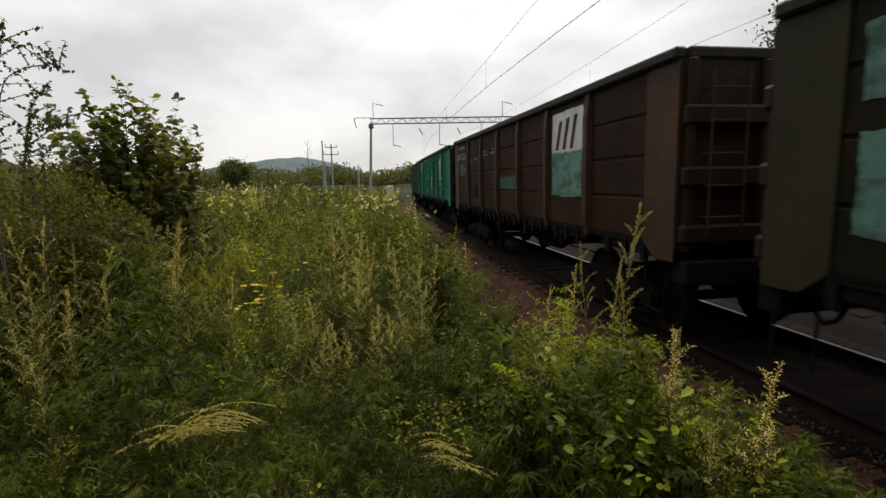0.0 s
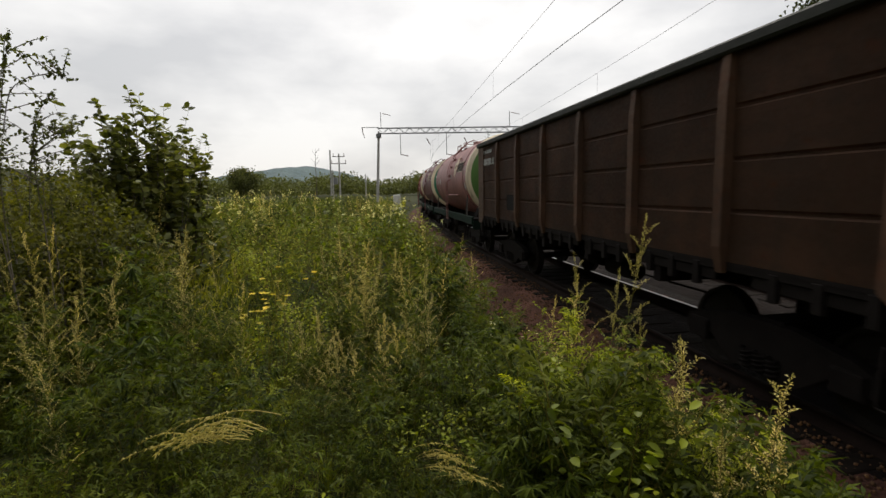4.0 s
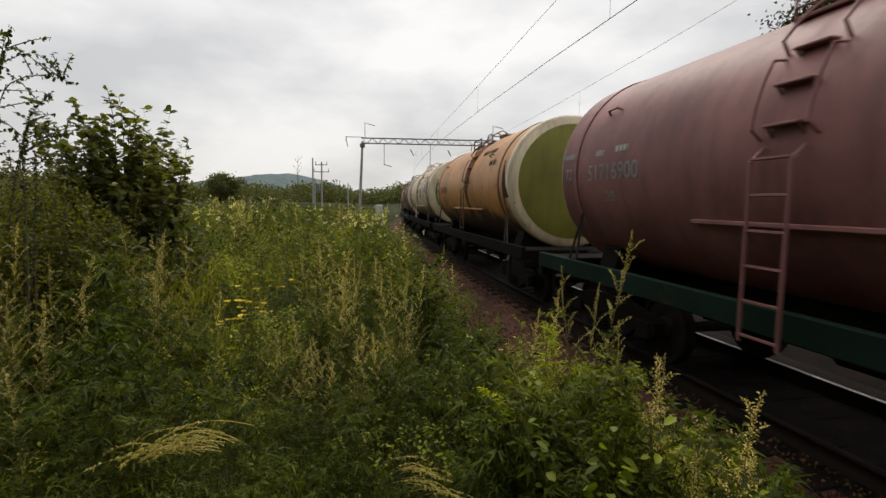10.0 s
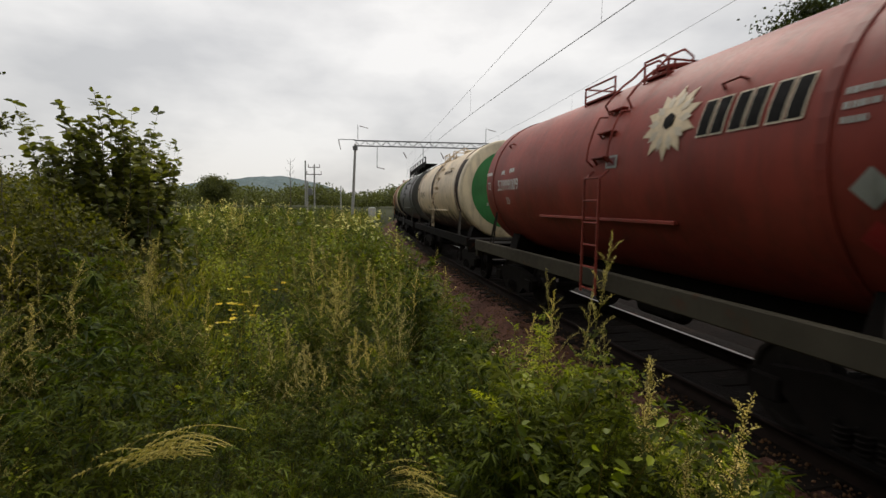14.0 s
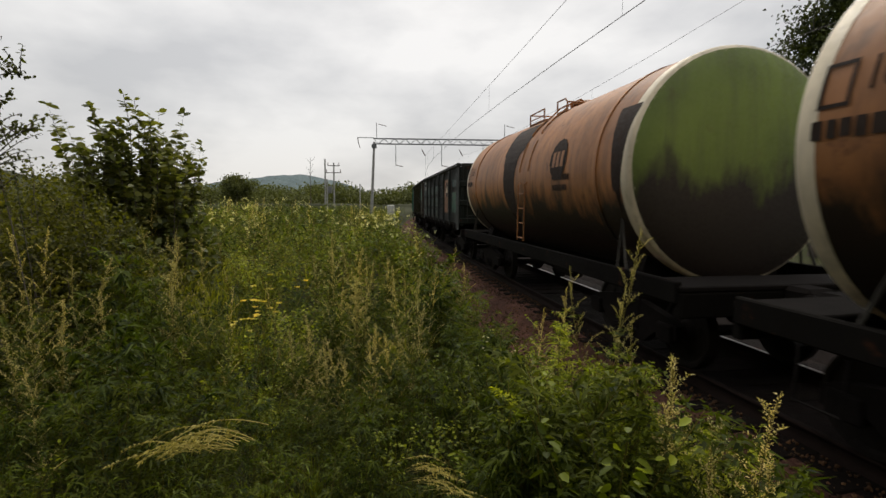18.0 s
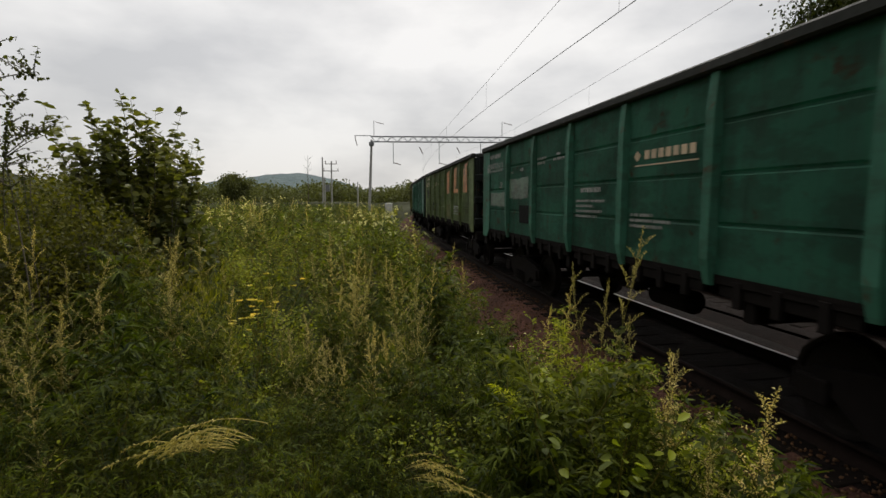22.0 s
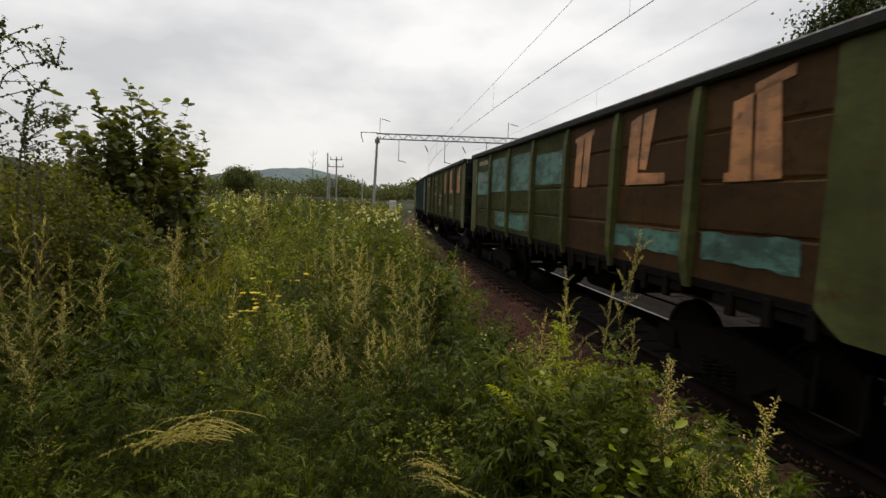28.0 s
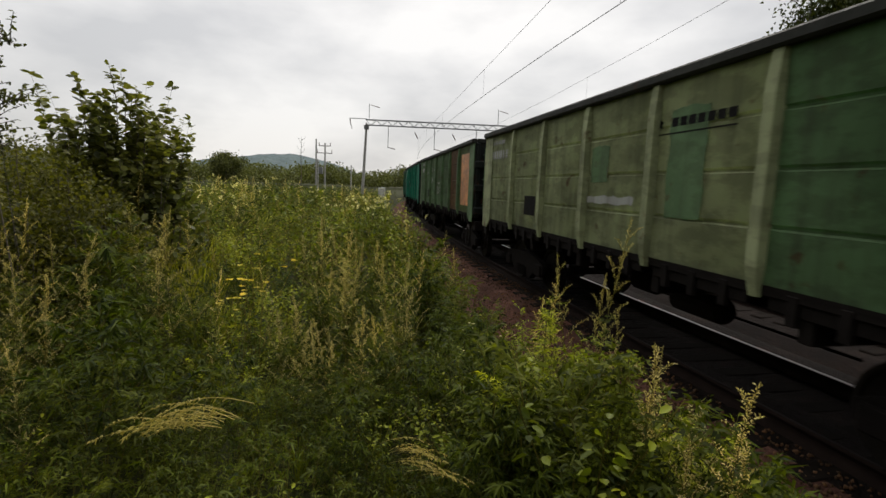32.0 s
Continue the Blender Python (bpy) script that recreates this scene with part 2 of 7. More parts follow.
M_HEDGE = mat_leaf("olive_thicket_leaf", (0.045, 0.052, 0.01), (0.145, 0.145, 0.032), 0.4, 0.6)
M_SHRUB = mat_leaf("dark_shrub_leaf", (0.04, 0.054, 0.02), (0.15, 0.165, 0.075), 0.35, 0.5)
M_SAPL = mat_leaf("birch_sapling_leaf", (0.045, 0.055, 0.022), (0.12, 0.13, 0.058), 0.4, 0.5)
# distant leaves paled in their base colour to stand for haze
M_FARTREE = mat_leaf("haze_paled_tree_leaf", (0.075, 0.09, 0.05), (0.12, 0.135, 0.075), 0.25, 0.7)
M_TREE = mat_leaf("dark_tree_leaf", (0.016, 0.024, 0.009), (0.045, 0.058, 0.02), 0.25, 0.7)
# blue-grey of distant haze mixed into the hill's base colour
M_HILL = mat_ground("haze_tinted_wooded_hill", [(0.1, 0.135, 0.14), (0.115, 0.15, 0.15), (0.135, 0.165, 0.16)], (0.02, 0.12), bump=0.2)

# ---- geometry helpers ----
def bm_box(bm, x0, x1, y0, y1, z0, z1, bev=0.0):
    vs = [bm.verts.new(p) for p in ((x0, y0, z0), (x1, y0, z0), (x1, y1, z0), (x0, y1, z0), (x0, y0, z1), (x1, y0, z1), (x1, y1, z1), (x0, y1, z1))]
    fs = [bm.faces.new([vs[i] for i in q]) for q in ((3, 2, 1, 0), (4, 5, 6, 7), (0, 1, 5, 4), (1, 2, 6, 5), (2, 3, 7, 6), (3, 0, 4, 7))]
    if bev:
        es = list({e for f in fs for e in f.edges})
        bmesh.ops.bevel(bm, geom=es, offset=bev, segments=1, affect="EDGES")
    return vs


def bm_tube(bm, pts, r, seg=6, r1=None, caps=True):
    """A round bar along a line of points, tapering from r to r1."""
    pts = [Vector(p) for p in pts]
    rings = []
    for i, p in enumerate(pts):
        d = (pts[min(i + 1, len(pts) - 1)] - pts[max(i - 1, 0)]).normalized()
        a = d.orthogonal().normalized() if i == 0 else (a - d * a.dot(d)).normalized()
        c = d.cross(a)
        rr = r if r1 is None else r + (r1 - r) * i / (len(pts) - 1)
        rings.append([bm.verts.new(p + (a * math.cos(k * math.tau / seg) + c * math.sin(k * math.tau / seg)) * rr) for k in range(seg)])
    for A, B in zip(rings, rings[1:]):
        for k in range(seg):
            bm.faces.new((A[k], A[(k + 1) % seg], B[(k + 1) % seg], B[k]))
    if caps:
        bm.faces.new(rings[0][::-1])
        bm.faces.new(rings[-1])


def bm_lathe(bm, prof, seg=24, axis="x"):
    """Turn a profile of (along, radius) about an axis."""
    rings = []
    for x, r in prof:
        ring = []
        for k in range(seg if r > 1e-6 else 1):
            a = k * math.tau / seg
            q = (x, r * math.cos(a), r * math.sin(a)) if axis == "x" else ((r * math.cos(a), x, r * math.sin(a)) if axis == "y" else (r * math.cos(a), r * math.sin(a), x))
            ring.append(bm.verts.new(q))
        rings.append(ring)
    for A, B in zip(rings, rings[1:]):
        for k in range(seg):
            k2 = (k + 1) % seg
            if len(A) == 1 and len(B) > 1:
                bm.faces.new((A[0], B[k2], B[k]))
            elif len(B) == 1 and len(A) > 1:
                bm.faces.new((A[k], A[k2], B[0]))
            elif len(A) > 1:
                bm.faces.new((A[k], A[k2], B[k2], B[k]))
    bmesh.ops.recalc_face_normals(bm, faces=bm.faces)


def mesh_of(name, bm, mat, smooth=False):
    bmesh.ops.recalc_face_normals(bm, faces=bm.faces)
    me = bpy.data.meshes.new(name)
    bm.to_mesh(me)
    bm.free()
    me.materials.append(mat)
    if smooth:
        for p in me.polygons:
            p.use_smooth = True
    return me


def under(name, me, parent, m=None, label=""):
    """A part on ready mesh data."""
    ob = new(name, me)
    ob.parent = parent
    if m is not None:
        ob.matrix_basis = m
    return tagged(ob, label)


def part(name, bm, mat, parent, label="", smooth=False, m=None):
    return under(name, mesh_of(name, bm, mat, smooth), parent, m, label)


def soup_mesh(name, V, F, mat):
    """A mesh from arrays of points and of triangles or quads."""
    me = bpy.data.meshes.new(name)
    V, F = np.asarray(V, np.float32), np.asarray(F, np.int32)
    k = F.shape[1]
    me.vertices.add(len(V))
    me.vertices.foreach_set("co", V.ravel())
    me.loops.add(F.size)
    me.loops.foreach_set("vertex_index", F.ravel())
    me.polygons.add(len(F))
    me.polygons.foreach_set("loop_start", np.arange(0, F.size, k, dtype=np.int32))
    me.update(calc_edges=True)
    me.materials.append(mat)
    return me


# ---- the line: a gentle right-hand curve ----
TRACK_OFF, HEAD, RADIUS = 5.177, radians(12.04), 400.0
AHEAD = Vector((-math.sin(HEAD), math.cos(HEAD), 0))
ASIDE = Vector((math.cos(HEAD), math.sin(HEAD), 0))


def on_line(s, d=0.0, z=0.0):
    """A place s metres along the track and d metres to its left."""
    a = s / RADIUS
    ahead = AHEAD * math.cos(a) + ASIDE * math.sin(a)
    left = Vector((-ahead.y, ahead.x, 0))
    p = ASIDE * (TRACK_OFF + RADIUS * (1 - math.cos(a))) + AHEAD * (RADIUS * math.sin(a))
    return p + left * d + Vector((0, 0, z))


def line_pose(s, d=0.0, z=0.0):
    """A pose there, x along the track, y to its left."""
    a = s / RADIUS
    ahead = AHEAD * math.cos(a) + ASIDE * math.sin(a)
    m = Matrix.Rotation(math.atan2(ahead.y, ahead.x), 4, "Z")
    m.translation = on_line(s, d, z)
    return m


def line_coords(x, y):
    """Arrays of s and d for world places."""
    cx, cy = (ASIDE * (TRACK_OFF + RADIUS)).x, (ASIDE * (TRACK_OFF + RADIUS)).y
    dx, dy = np.asarray(x) - cx, np.asarray(y) - cy
    r = np.hypot(dx, dy)
    u = dx * -ASIDE.x + dy * -ASIDE.y
    w = dx * AHEAD.x + dy * AHEAD.y
    return np.arctan2(w, u) * RADIUS, r - RADIUS


def bank(d, s=0.0):
    """Height of the ground d metres left of the track's middle."""
    d = np.asarray(d, float)
    left = np.interp(d, [-400, -30, -14, -9, -7.2, -6.0, -2.1, 2.0, 2.9, 3.4, 4.2, 5.2, 30, 400], [6, 3.0, 0.6, -0.5, -0.75, -0.42, -0.4, -0.4, -0.58, -0.1, 0.3, 0.45, 0.4, 0.0])
    return left

# ---- wagons: x along the track (away), y to the left, z up from the rail ----
CACHE = {}


def kept(key, make):
    if key not in CACHE:
        CACHE[key] = make()
    return CACHE[key]


def tinted(key, me, mat):
    """A copy of mesh data in another paint."""
    def make():
        c = me.copy()
        c.materials.clear()
        c.materials.append(mat)
        return c
    return kept((key, mat.name), make)


def text_data(words, mat):
    """Letters as a mesh, 1 high, reading along +x from the origin."""
    def make():
        cu = bpy.data.curves.new("letters", "FONT")
        cu.body, cu.size, cu.resolution_u = words, 1.4, 3
        cu.extrude = 0.0
        ob = bpy.data.objects.new("letters", cu)
        scene.collection.objects.link(ob)
        bpy.context.view_layer.update()
        me = bpy.data.meshes.new_from_object(ob)
        bpy.data.objects.remove(ob)
        return me
    return kept(("text", words), make)


def lay_text(words, u, w, height, width, mat, place, cuts=0):
    """Letters laid on a side: u from the far end, w up; place(u, w, out) gives the point."""
    src = text_data(words, mat)
    co = np.array([v.co[:] for v in src.vertices])
    lo, hi = co.min(0), co.max(0)
    bm = bmesh.new()
    bm.from_mesh(src)
    bmesh.ops.triangulate(bm, faces=bm.faces)
    sx, sy = width / (hi[0] - lo[0]), height / (hi[1] - lo[1])
    for v in bm.verts:
        v.co = Vector(((v.co.x - lo[0]) * sx, (v.co.y - lo[1]) * sy, 0))
    for k in range(1, cuts + 1):
        bmesh.ops.bisect_plane(bm, geom=bm.verts[:] + bm.edges[:] + bm.faces[:], plane_co=(0, height * k / (cuts + 1), 0), plane_no=(0, 1, 0))
    for v in bm.verts:
        v.co = Vector(place(u + v.co.x, w + v.co.y, 0.010))
    me = bpy.data.meshes.new("lettering")
    bm.to_mesh(me)
    bm.free()
    me.materials.append(mat)
    return me


def flat_shape(polys, mat, place, out=0.007, cuts=4):
    """Painted shapes, each a list of (u, w), laid on a side."""
    bm = bmesh.new()
    for poly in polys:
        f = bm.faces.new([bm.verts.new((u, w, 0)) for u, w in poly])
    bmesh.ops.triangulate(bm, faces=bm.faces)
    ws = [w for poly in polys for _, w in poly]
    for k in range(1, cuts + 1):
        bmesh.ops.bisect_plane(bm, geom=bm.verts[:] + bm.edges[:] + bm.faces[:], plane_co=(0, min(ws) + (max(ws) - min(ws)) * k / (cuts + 1), 0), plane_no=(0, 1, 0))
    for v in bm.verts:
        v.co = Vector(place(v.co.x, v.co.y, out))
    me = bpy.data.meshes.new("painted_mark")
    bm.to_mesh(me)
    bm.free()
    me.materials.append(mat)
    return me


def rect(u, w, du, dw):
    return [(u, w), (u + du, w), (u + du, w + dw), (u, w + dw)]


def ragged(u, w, du, dw):
    """A patch whose edges wander as a brush or flaking leaves them."""
    rnd = random.Random(int(u * 91 + w * 57 + du * 13))
    out = []
    for (ax, ay), (bx, by) in (((0, 0), (1, 0)), ((1, 0), (1, 1)), ((1, 1), (0, 1)), ((0, 1), (0, 0))):
        n = max(4, int((du if ax != bx else dw) / 0.05))
        bow, off = rnd.uniform(-0.03, 0.03), 0.0
        for k in range(n):
            t = k / n
            off = 0.6 * off + rnd.uniform(-0.014, 0.014)
            d = bow * t * (1 - t) * 4 + off
            out.append((u + du * (ax + (bx - ax) * t) + (d if ax == bx else 0), w + dw * (ay + (by - ay) * t) + (d if ay == by else 0)))
    return out


def text_bars(u, w, rows, gap=0.09, thick=0.05):
    """Rows of short bars for writing too small to read: rows of widths, from the top down."""
    rnd = random.Random(int(u * 100 + w * 10))
    out = []
    for k, width in enumerate(rows):
        x = 0.0
        while x < width:
            b = min(thick * rnd.uniform(0.55, 1.1), width - x)
            low = thick * rnd.uniform(0.0, 0.12)
            out.append(rect(u + x, w - k * gap + low, b * 0.72, thick - low))
            x += b if rnd.random() < 0.85 else b + thick * 0.5
    return out


# running gear ---------------------------------------------------------
SPIN = []


def wheelset_mesh():
    def make():
        bm = bmesh.new()
        bm_tube(bm, [(0, -1.05, 0), (0, 1.05, 0)], 0.075, 8)
        for s in (-1, 1):
            b2 = bmesh.new()
            bm_lathe(b2, [(0.70, 0.0), (0.70, 0.16), (0.715, 0.40), (0.69, 0.49), (0.715, 0.49), (0.73, 0.475), (0.82, 0.465), (0.82, 0.42), (0.79, 0.39), (0.775, 0.17), (0.82, 0.13), (0.82, 0.0)], 20, "y")
            for a in range(4):
                t = a * math.pi / 2
                bm_tube(b2, [(0.25 * math.cos(t), 0.79, 0.25 * math.sin(t)), (0.25 * math.cos(t), 0.80, 0.25 * math.sin(t))], 0.05, 6)
            if s < 0:
                bmesh.ops.scale(b2, vec=(1, -1, 1), verts=b2.verts)
            tmp = bpy.data.meshes.new("tmp")
            b2.to_mesh(tmp)
            b2.free()
            bm.from_mesh(tmp)
            bpy.data.meshes.remove(tmp)
        return mesh_of("wheelset", bm, M_WHEEL)
    return kept("wheelset", make)


def side_frame_mesh():
    def make():
        bm = bmesh.new()
        outer = [(-1.15, 0.42), (-1.15, 0.60), (-0.95, 0.68), (-0.35, 0.78), (0.35, 0.78), (0.95, 0.68), (1.15, 0.60), (1.15, 0.42), (0.75, 0.46), (0.42, 0.22), (-0.42, 0.22), (-0.75, 0.46)]
        a = [bm.verts.new((x, 0.0, z)) for x, z in outer]
        b = [bm.verts.new((x, 0.13, z)) for x, z in outer]
        bm.faces.new(a[::-1])
        bm.faces.new(b)
        for i in range(len(outer)):
            j = (i + 1) % len(outer)
            bm.faces.new((a[i], a[j], b[j], b[i]))
        for x in (-0.925, 0.925):
            bm_box(bm, x - 0.16, x + 0.16, -0.02, 0.17, 0.36, 0.60, 0.02)
        return mesh_of("side_frame", bm, M_UNDER)
    return kept("side_frame", make)


def spring_mesh():
    def make():
        bm = bmesh.new()
        for k in range(-1, 2):
            pts = [(k * 0.17 + 0.06 * math.cos(t), 0.06 * math.sin(t), 0.26 + t * 0.0075) for t in np.linspace(0, 26, 36)]
            bm_tube(bm, pts, 0.016, 4)
        return mesh_of("spring_nest", bm, M_UNDER)
    return kept("spring", make)


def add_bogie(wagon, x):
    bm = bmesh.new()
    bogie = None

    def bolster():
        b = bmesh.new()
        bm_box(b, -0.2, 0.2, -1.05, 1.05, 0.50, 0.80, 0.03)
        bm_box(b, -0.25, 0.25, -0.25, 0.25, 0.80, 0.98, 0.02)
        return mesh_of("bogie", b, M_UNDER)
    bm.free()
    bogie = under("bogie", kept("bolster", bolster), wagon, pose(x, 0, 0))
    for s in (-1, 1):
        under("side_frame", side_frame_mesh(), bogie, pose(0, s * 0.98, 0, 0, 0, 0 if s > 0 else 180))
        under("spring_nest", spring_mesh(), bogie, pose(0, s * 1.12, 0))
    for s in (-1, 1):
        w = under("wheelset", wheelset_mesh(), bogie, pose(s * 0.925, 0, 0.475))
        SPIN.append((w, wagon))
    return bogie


def coupler_mesh():
    def make():
        bm = bmesh.new()
        bm_box(bm, -0.55, 0.1, -0.09, 0.09, 0.95, 1.13, 0.02)
        bm_box(bm, 0.05, 0.42, -0.17, 0.2, 0.88, 1.22, 0.05)
        bm_box(bm, 0.36, 0.50, -0.2, -0.05, 0.93, 1.16, 0.03)
        return mesh_of("coupler", bm, M_UNDER)
    return kept("coupler", make)


def hose_mesh():
    def make():
        bm = bmesh.new()
        bm_tube(bm, [(0, 0, 1.0), (0.15, 0.02, 0.9), (0.28, 0.0, 0.68), (0.45, -0.05, 0.6), (0.6, -0.1, 0.68)], 0.028, 6)
        return mesh_of("brake_hose", bm, M_BLACK)
    return kept("hose", make)


def add_ends(wagon, half, length):
    for s in (-1, 1):
        m = pose(s * (length / 2 - 0.45), 0, 0, 0, 0, 0 if s > 0 else 180)
        under("coupler", coupler_mesh(), wagon, m)
        under("brake_hose", hose_mesh(), wagon, pose(s * (half - 0.05), s * 0.35, 0, 0, 0, 0 if s > 0 else 180))


def brake_gear(wagon, mat=None):
    def cyl():
        bm = bmesh.new()
        bm_lathe(bm, [(-0.3, 0.0), (-0.3, 0.15), (-0.27, 0.18), (0.2, 0.18), (0.25, 0.1), (0.4, 0.04), (0.4, 0.0)], 12)
        return mesh_of("brake_cylinder", bm, M_UNDER)

    def tank():
        bm = bmesh.new()
        bm_lathe(bm, [(-0.5, 0.0), (-0.48, 0.1), (-0.4, 0.16), (0.4, 0.16), (0.48, 0.1), (0.5, 0.0)], 12)
        return mesh_of("air_reservoir", bm, M_UNDER)

    def rods():
        bm = bmesh.new()
        bm_tube(bm, [(-2.6, 0, 0), (2.6, 0, 0)], 0.018, 5)
        return mesh_of("brake_rod", bm, M_UNDER)
    under("brake_cylinder", kept("cyl", cyl), wagon, pose(0.6, 0.45, 0.82))
    under("air_reservoir", kept("tank", tank), wagon, pose(-0.9, 0.7, 0.80))
    under("brake_rod", kept("rods", rods), wagon, pose(0, 0.3, 0.66))


# gondola --------------------------------------------------------------
GH, GW, GT, GB, GP = 6.365, 1.50, 3.56, 1.40, 7
G_POSTS = [0.0, 2.18, 3.854, 5.528, 7.202, 8.876, 10.55, 12.73]


def g_side(u, w, out):
    return (GH - u, GW + 0.006 + out, w)


def g_panel_mesh(L):
    """One side sheet between two posts, with pressed ribs."""
    def make():
        bm = bmesh.new()
        prof = [(GB, 0.0)]
        for k in range(3):
            z = GB + (GT - 0.13 - GB) * (k + 1) / 4
            prof += [(z - 0.03, 0.0), (z - 0.012, -0.025), (z + 0.012, -0.025), (z + 0.03, 0.0)]
        prof += [(GT - 0.13, 0.0)]
        rows = []
        for x in (-L / 2 + 0.002, -L / 2 + 0.18, L / 2 - 0.18, L / 2 - 0.002):
            edge = abs(x) > L / 2 - 0.1
            rows.append([bm.verts.new((x, (0.0 if edge else y), z)) for z, y in prof])
        for A, B in zip(rows, rows[1:]):
            for i in range(len(prof) - 1):
                bm.faces.new((A[i], B[i], B[i + 1], A[i + 1]))
        bmesh.ops.solidify(bm, geom=bm.faces[:], thickness=0.012)
        return mesh_of("side_panel", bm, M_UNDER)
    return kept(("g_panel", round(L, 2)), make)


def g_post_mesh():
    def make():
        bm = bmesh.new()
        zs = [(GB - 0.12, 0.03, 0.06), (GB + 0.15, 0.085, 0.085), (GT - 0.5, 0.085, 0.085), (GT - 0.13, 0.05, 0.075)]
        rows = [[bm.verts.new(p) for p in ((-w, -0.01, z), (-w * 0.75, d, z), (w * 0.75, d, z), (w, -0.01, z))] for z, d, w in zs]
        for A, B in zip(rows, rows[1:]):
            for i in range(3):
                bm.faces.new((A[i], A[i + 1], B[i + 1], B[i]))
            bm.faces.new((A[3], A[0], B[0], B[3]))
        bm.faces.new(rows[0][::-1])
        bm.faces.new(rows[-1])
        return mesh_of("post", bm, M_UNDER)
    return kept("g_post", make)


def g_corner_mesh():
    """Corner sheet that runs down past the sill to a step."""
    def make():
        bm = bmesh.new()
        poly = [(0, GT - 0.13), (0.62, GT - 0.13), (0.62, GB - 0.02), (0.5, GB - 0.12), (0.36, GB - 0.22), (0.0, GB - 0.22)]
        a = [bm.verts.new((x, 0.0, z)) for x, z in poly]
        b = [bm.verts.new((x, 0.02, z)) for x, z in poly]
        bm.faces.new(a)
        bm.faces.new(b[::-1])
        for i in range(len(poly)):
            j = (i + 1) % len(poly)
            bm.faces.new((a[j], a[i], b[i], b[j]))
        return mesh_of("corner_sheet", bm, M_UNDER)
    return kept("g_corner", make)


def g_hatch_mesh():
    def make():
        bm = bmesh.new()
        bm_box(bm, -0.72, 0.72, -0.02, 0.03, -0.16, 0.06, 0.01)
        for x in (-0.45, 0.0, 0.45):
            bm_box(bm, x - 0.05, x + 0.05, 0.0, 0.07, -0.24, 0.02, 0.008)
        return mesh_of("floor_hatch", bm, M_UNDER)
    return kept("g_hatch", make)


def gondola(label, paint, rim=None, panels=None, marks=()):
    """An open coal wagon. panels: {index from the far end: paint}; marks: (shape name, mesh, label)."""
    rim = rim or P_RIM
    wagon = tagged(new("open_wagon"), label, "freight wagon", "wagons of the freight train")
    panels = panels or {}
    # ends take a darker paint in place of the shade between wagons
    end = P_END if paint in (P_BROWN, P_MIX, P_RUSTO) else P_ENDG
    for side in (1, -1):
        turn = 0 if side > 0 else 180
        for k in range(GP):
            pm = panels.get(k, paint) if side > 0 else paint
            L = G_POSTS[k + 1] - G_POSTS[k]
            x = GH - (G_POSTS[k] + L / 2)
            under("side_panel", tinted(("g_panel", round(L, 2)), g_panel_mesh(L), pm), wagon, pose(x, side * GW, 0, 0, 0, turn))
            under("floor_hatch", g_hatch_mesh(), wagon, pose(x, side * (GW - 0.06), GB - 0.06, 0, 0, turn))
        for k in range(1, GP):
            under("post", tinted("g_post", g_post_mesh(), paint), wagon, pose((GH - G_POSTS[k]), side * GW, 0, 0, 0, turn))
        bm = bmesh.new()
        bm_box(bm, -GH, GH, side * GW - 0.06, side * GW + 0.09, GT - 0.13, GT, 0.025)
        part("top_rail", bm, rim, wagon)
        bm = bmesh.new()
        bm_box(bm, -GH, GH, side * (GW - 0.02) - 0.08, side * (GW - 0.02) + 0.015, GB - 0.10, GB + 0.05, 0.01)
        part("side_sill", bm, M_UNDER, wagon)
        for e in (1, -1):
            m = pose(e * GH, side * (GW + 0.005), 0) @ Matrix.Diagonal((-e, side, 1, 1))
            c = under("corner_sheet", tinted("g_corner", g_corner_mesh(), paint), wagon)
            c.matrix_basis = m
            under("step", kept("g_step", step_mesh), wagon, pose(e * (GH - 0.35), side * (GW - 0.03), 0, 0, 0, turn))
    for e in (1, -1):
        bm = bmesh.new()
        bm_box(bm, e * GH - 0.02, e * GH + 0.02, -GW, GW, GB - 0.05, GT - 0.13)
        part("end_wall", bm, end, wagon, "dark end steel with the shade between wagons painted in")
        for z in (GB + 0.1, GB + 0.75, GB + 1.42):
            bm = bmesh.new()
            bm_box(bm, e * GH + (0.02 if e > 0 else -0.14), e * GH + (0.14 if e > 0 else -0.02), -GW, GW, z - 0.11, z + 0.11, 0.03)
            part("end_rib", bm, end, wagon, "dark end steel with the shade between wagons painted in")
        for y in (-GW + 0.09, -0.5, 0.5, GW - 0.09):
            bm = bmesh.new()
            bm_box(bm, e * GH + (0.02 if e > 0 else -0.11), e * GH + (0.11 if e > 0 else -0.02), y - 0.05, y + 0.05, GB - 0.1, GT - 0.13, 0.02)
            part("end_post", bm, end, wagon, "dark end steel with the shade between wagons painted in")
        bm = bmesh.new()
        bm_box(bm, e * GH - 0.05, e * GH + 0.07, -GW + 0.06, GW - 0.06, GT - 0.13, GT - 0.004, 0.02)
        part("end_rail", bm, rim, wagon)
        bm = bmesh.new()
        for y in (GW - 0.25, GW - 0.68):
            bm_tube(bm, [(e * (GH + 0.2), y, 1.5), (e * (GH + 0.2), y, 3.3)], 0.014, 5)
        for z in (1.7, 2.05, 2.4, 2.75, 3.1):
            bm_tube(bm, [(e * (GH + 0.03), GW - 0.25, z), (e * (GH + 0.2), GW - 0.25, z), (e * (GH + 0.2), GW - 0.68, z), (e * (GH + 0.03), GW - 0.68, z)], 0.012, 5)
        part("end_ladder", bm, paint, wagon)
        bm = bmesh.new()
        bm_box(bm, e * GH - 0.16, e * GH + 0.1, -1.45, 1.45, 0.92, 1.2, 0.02)
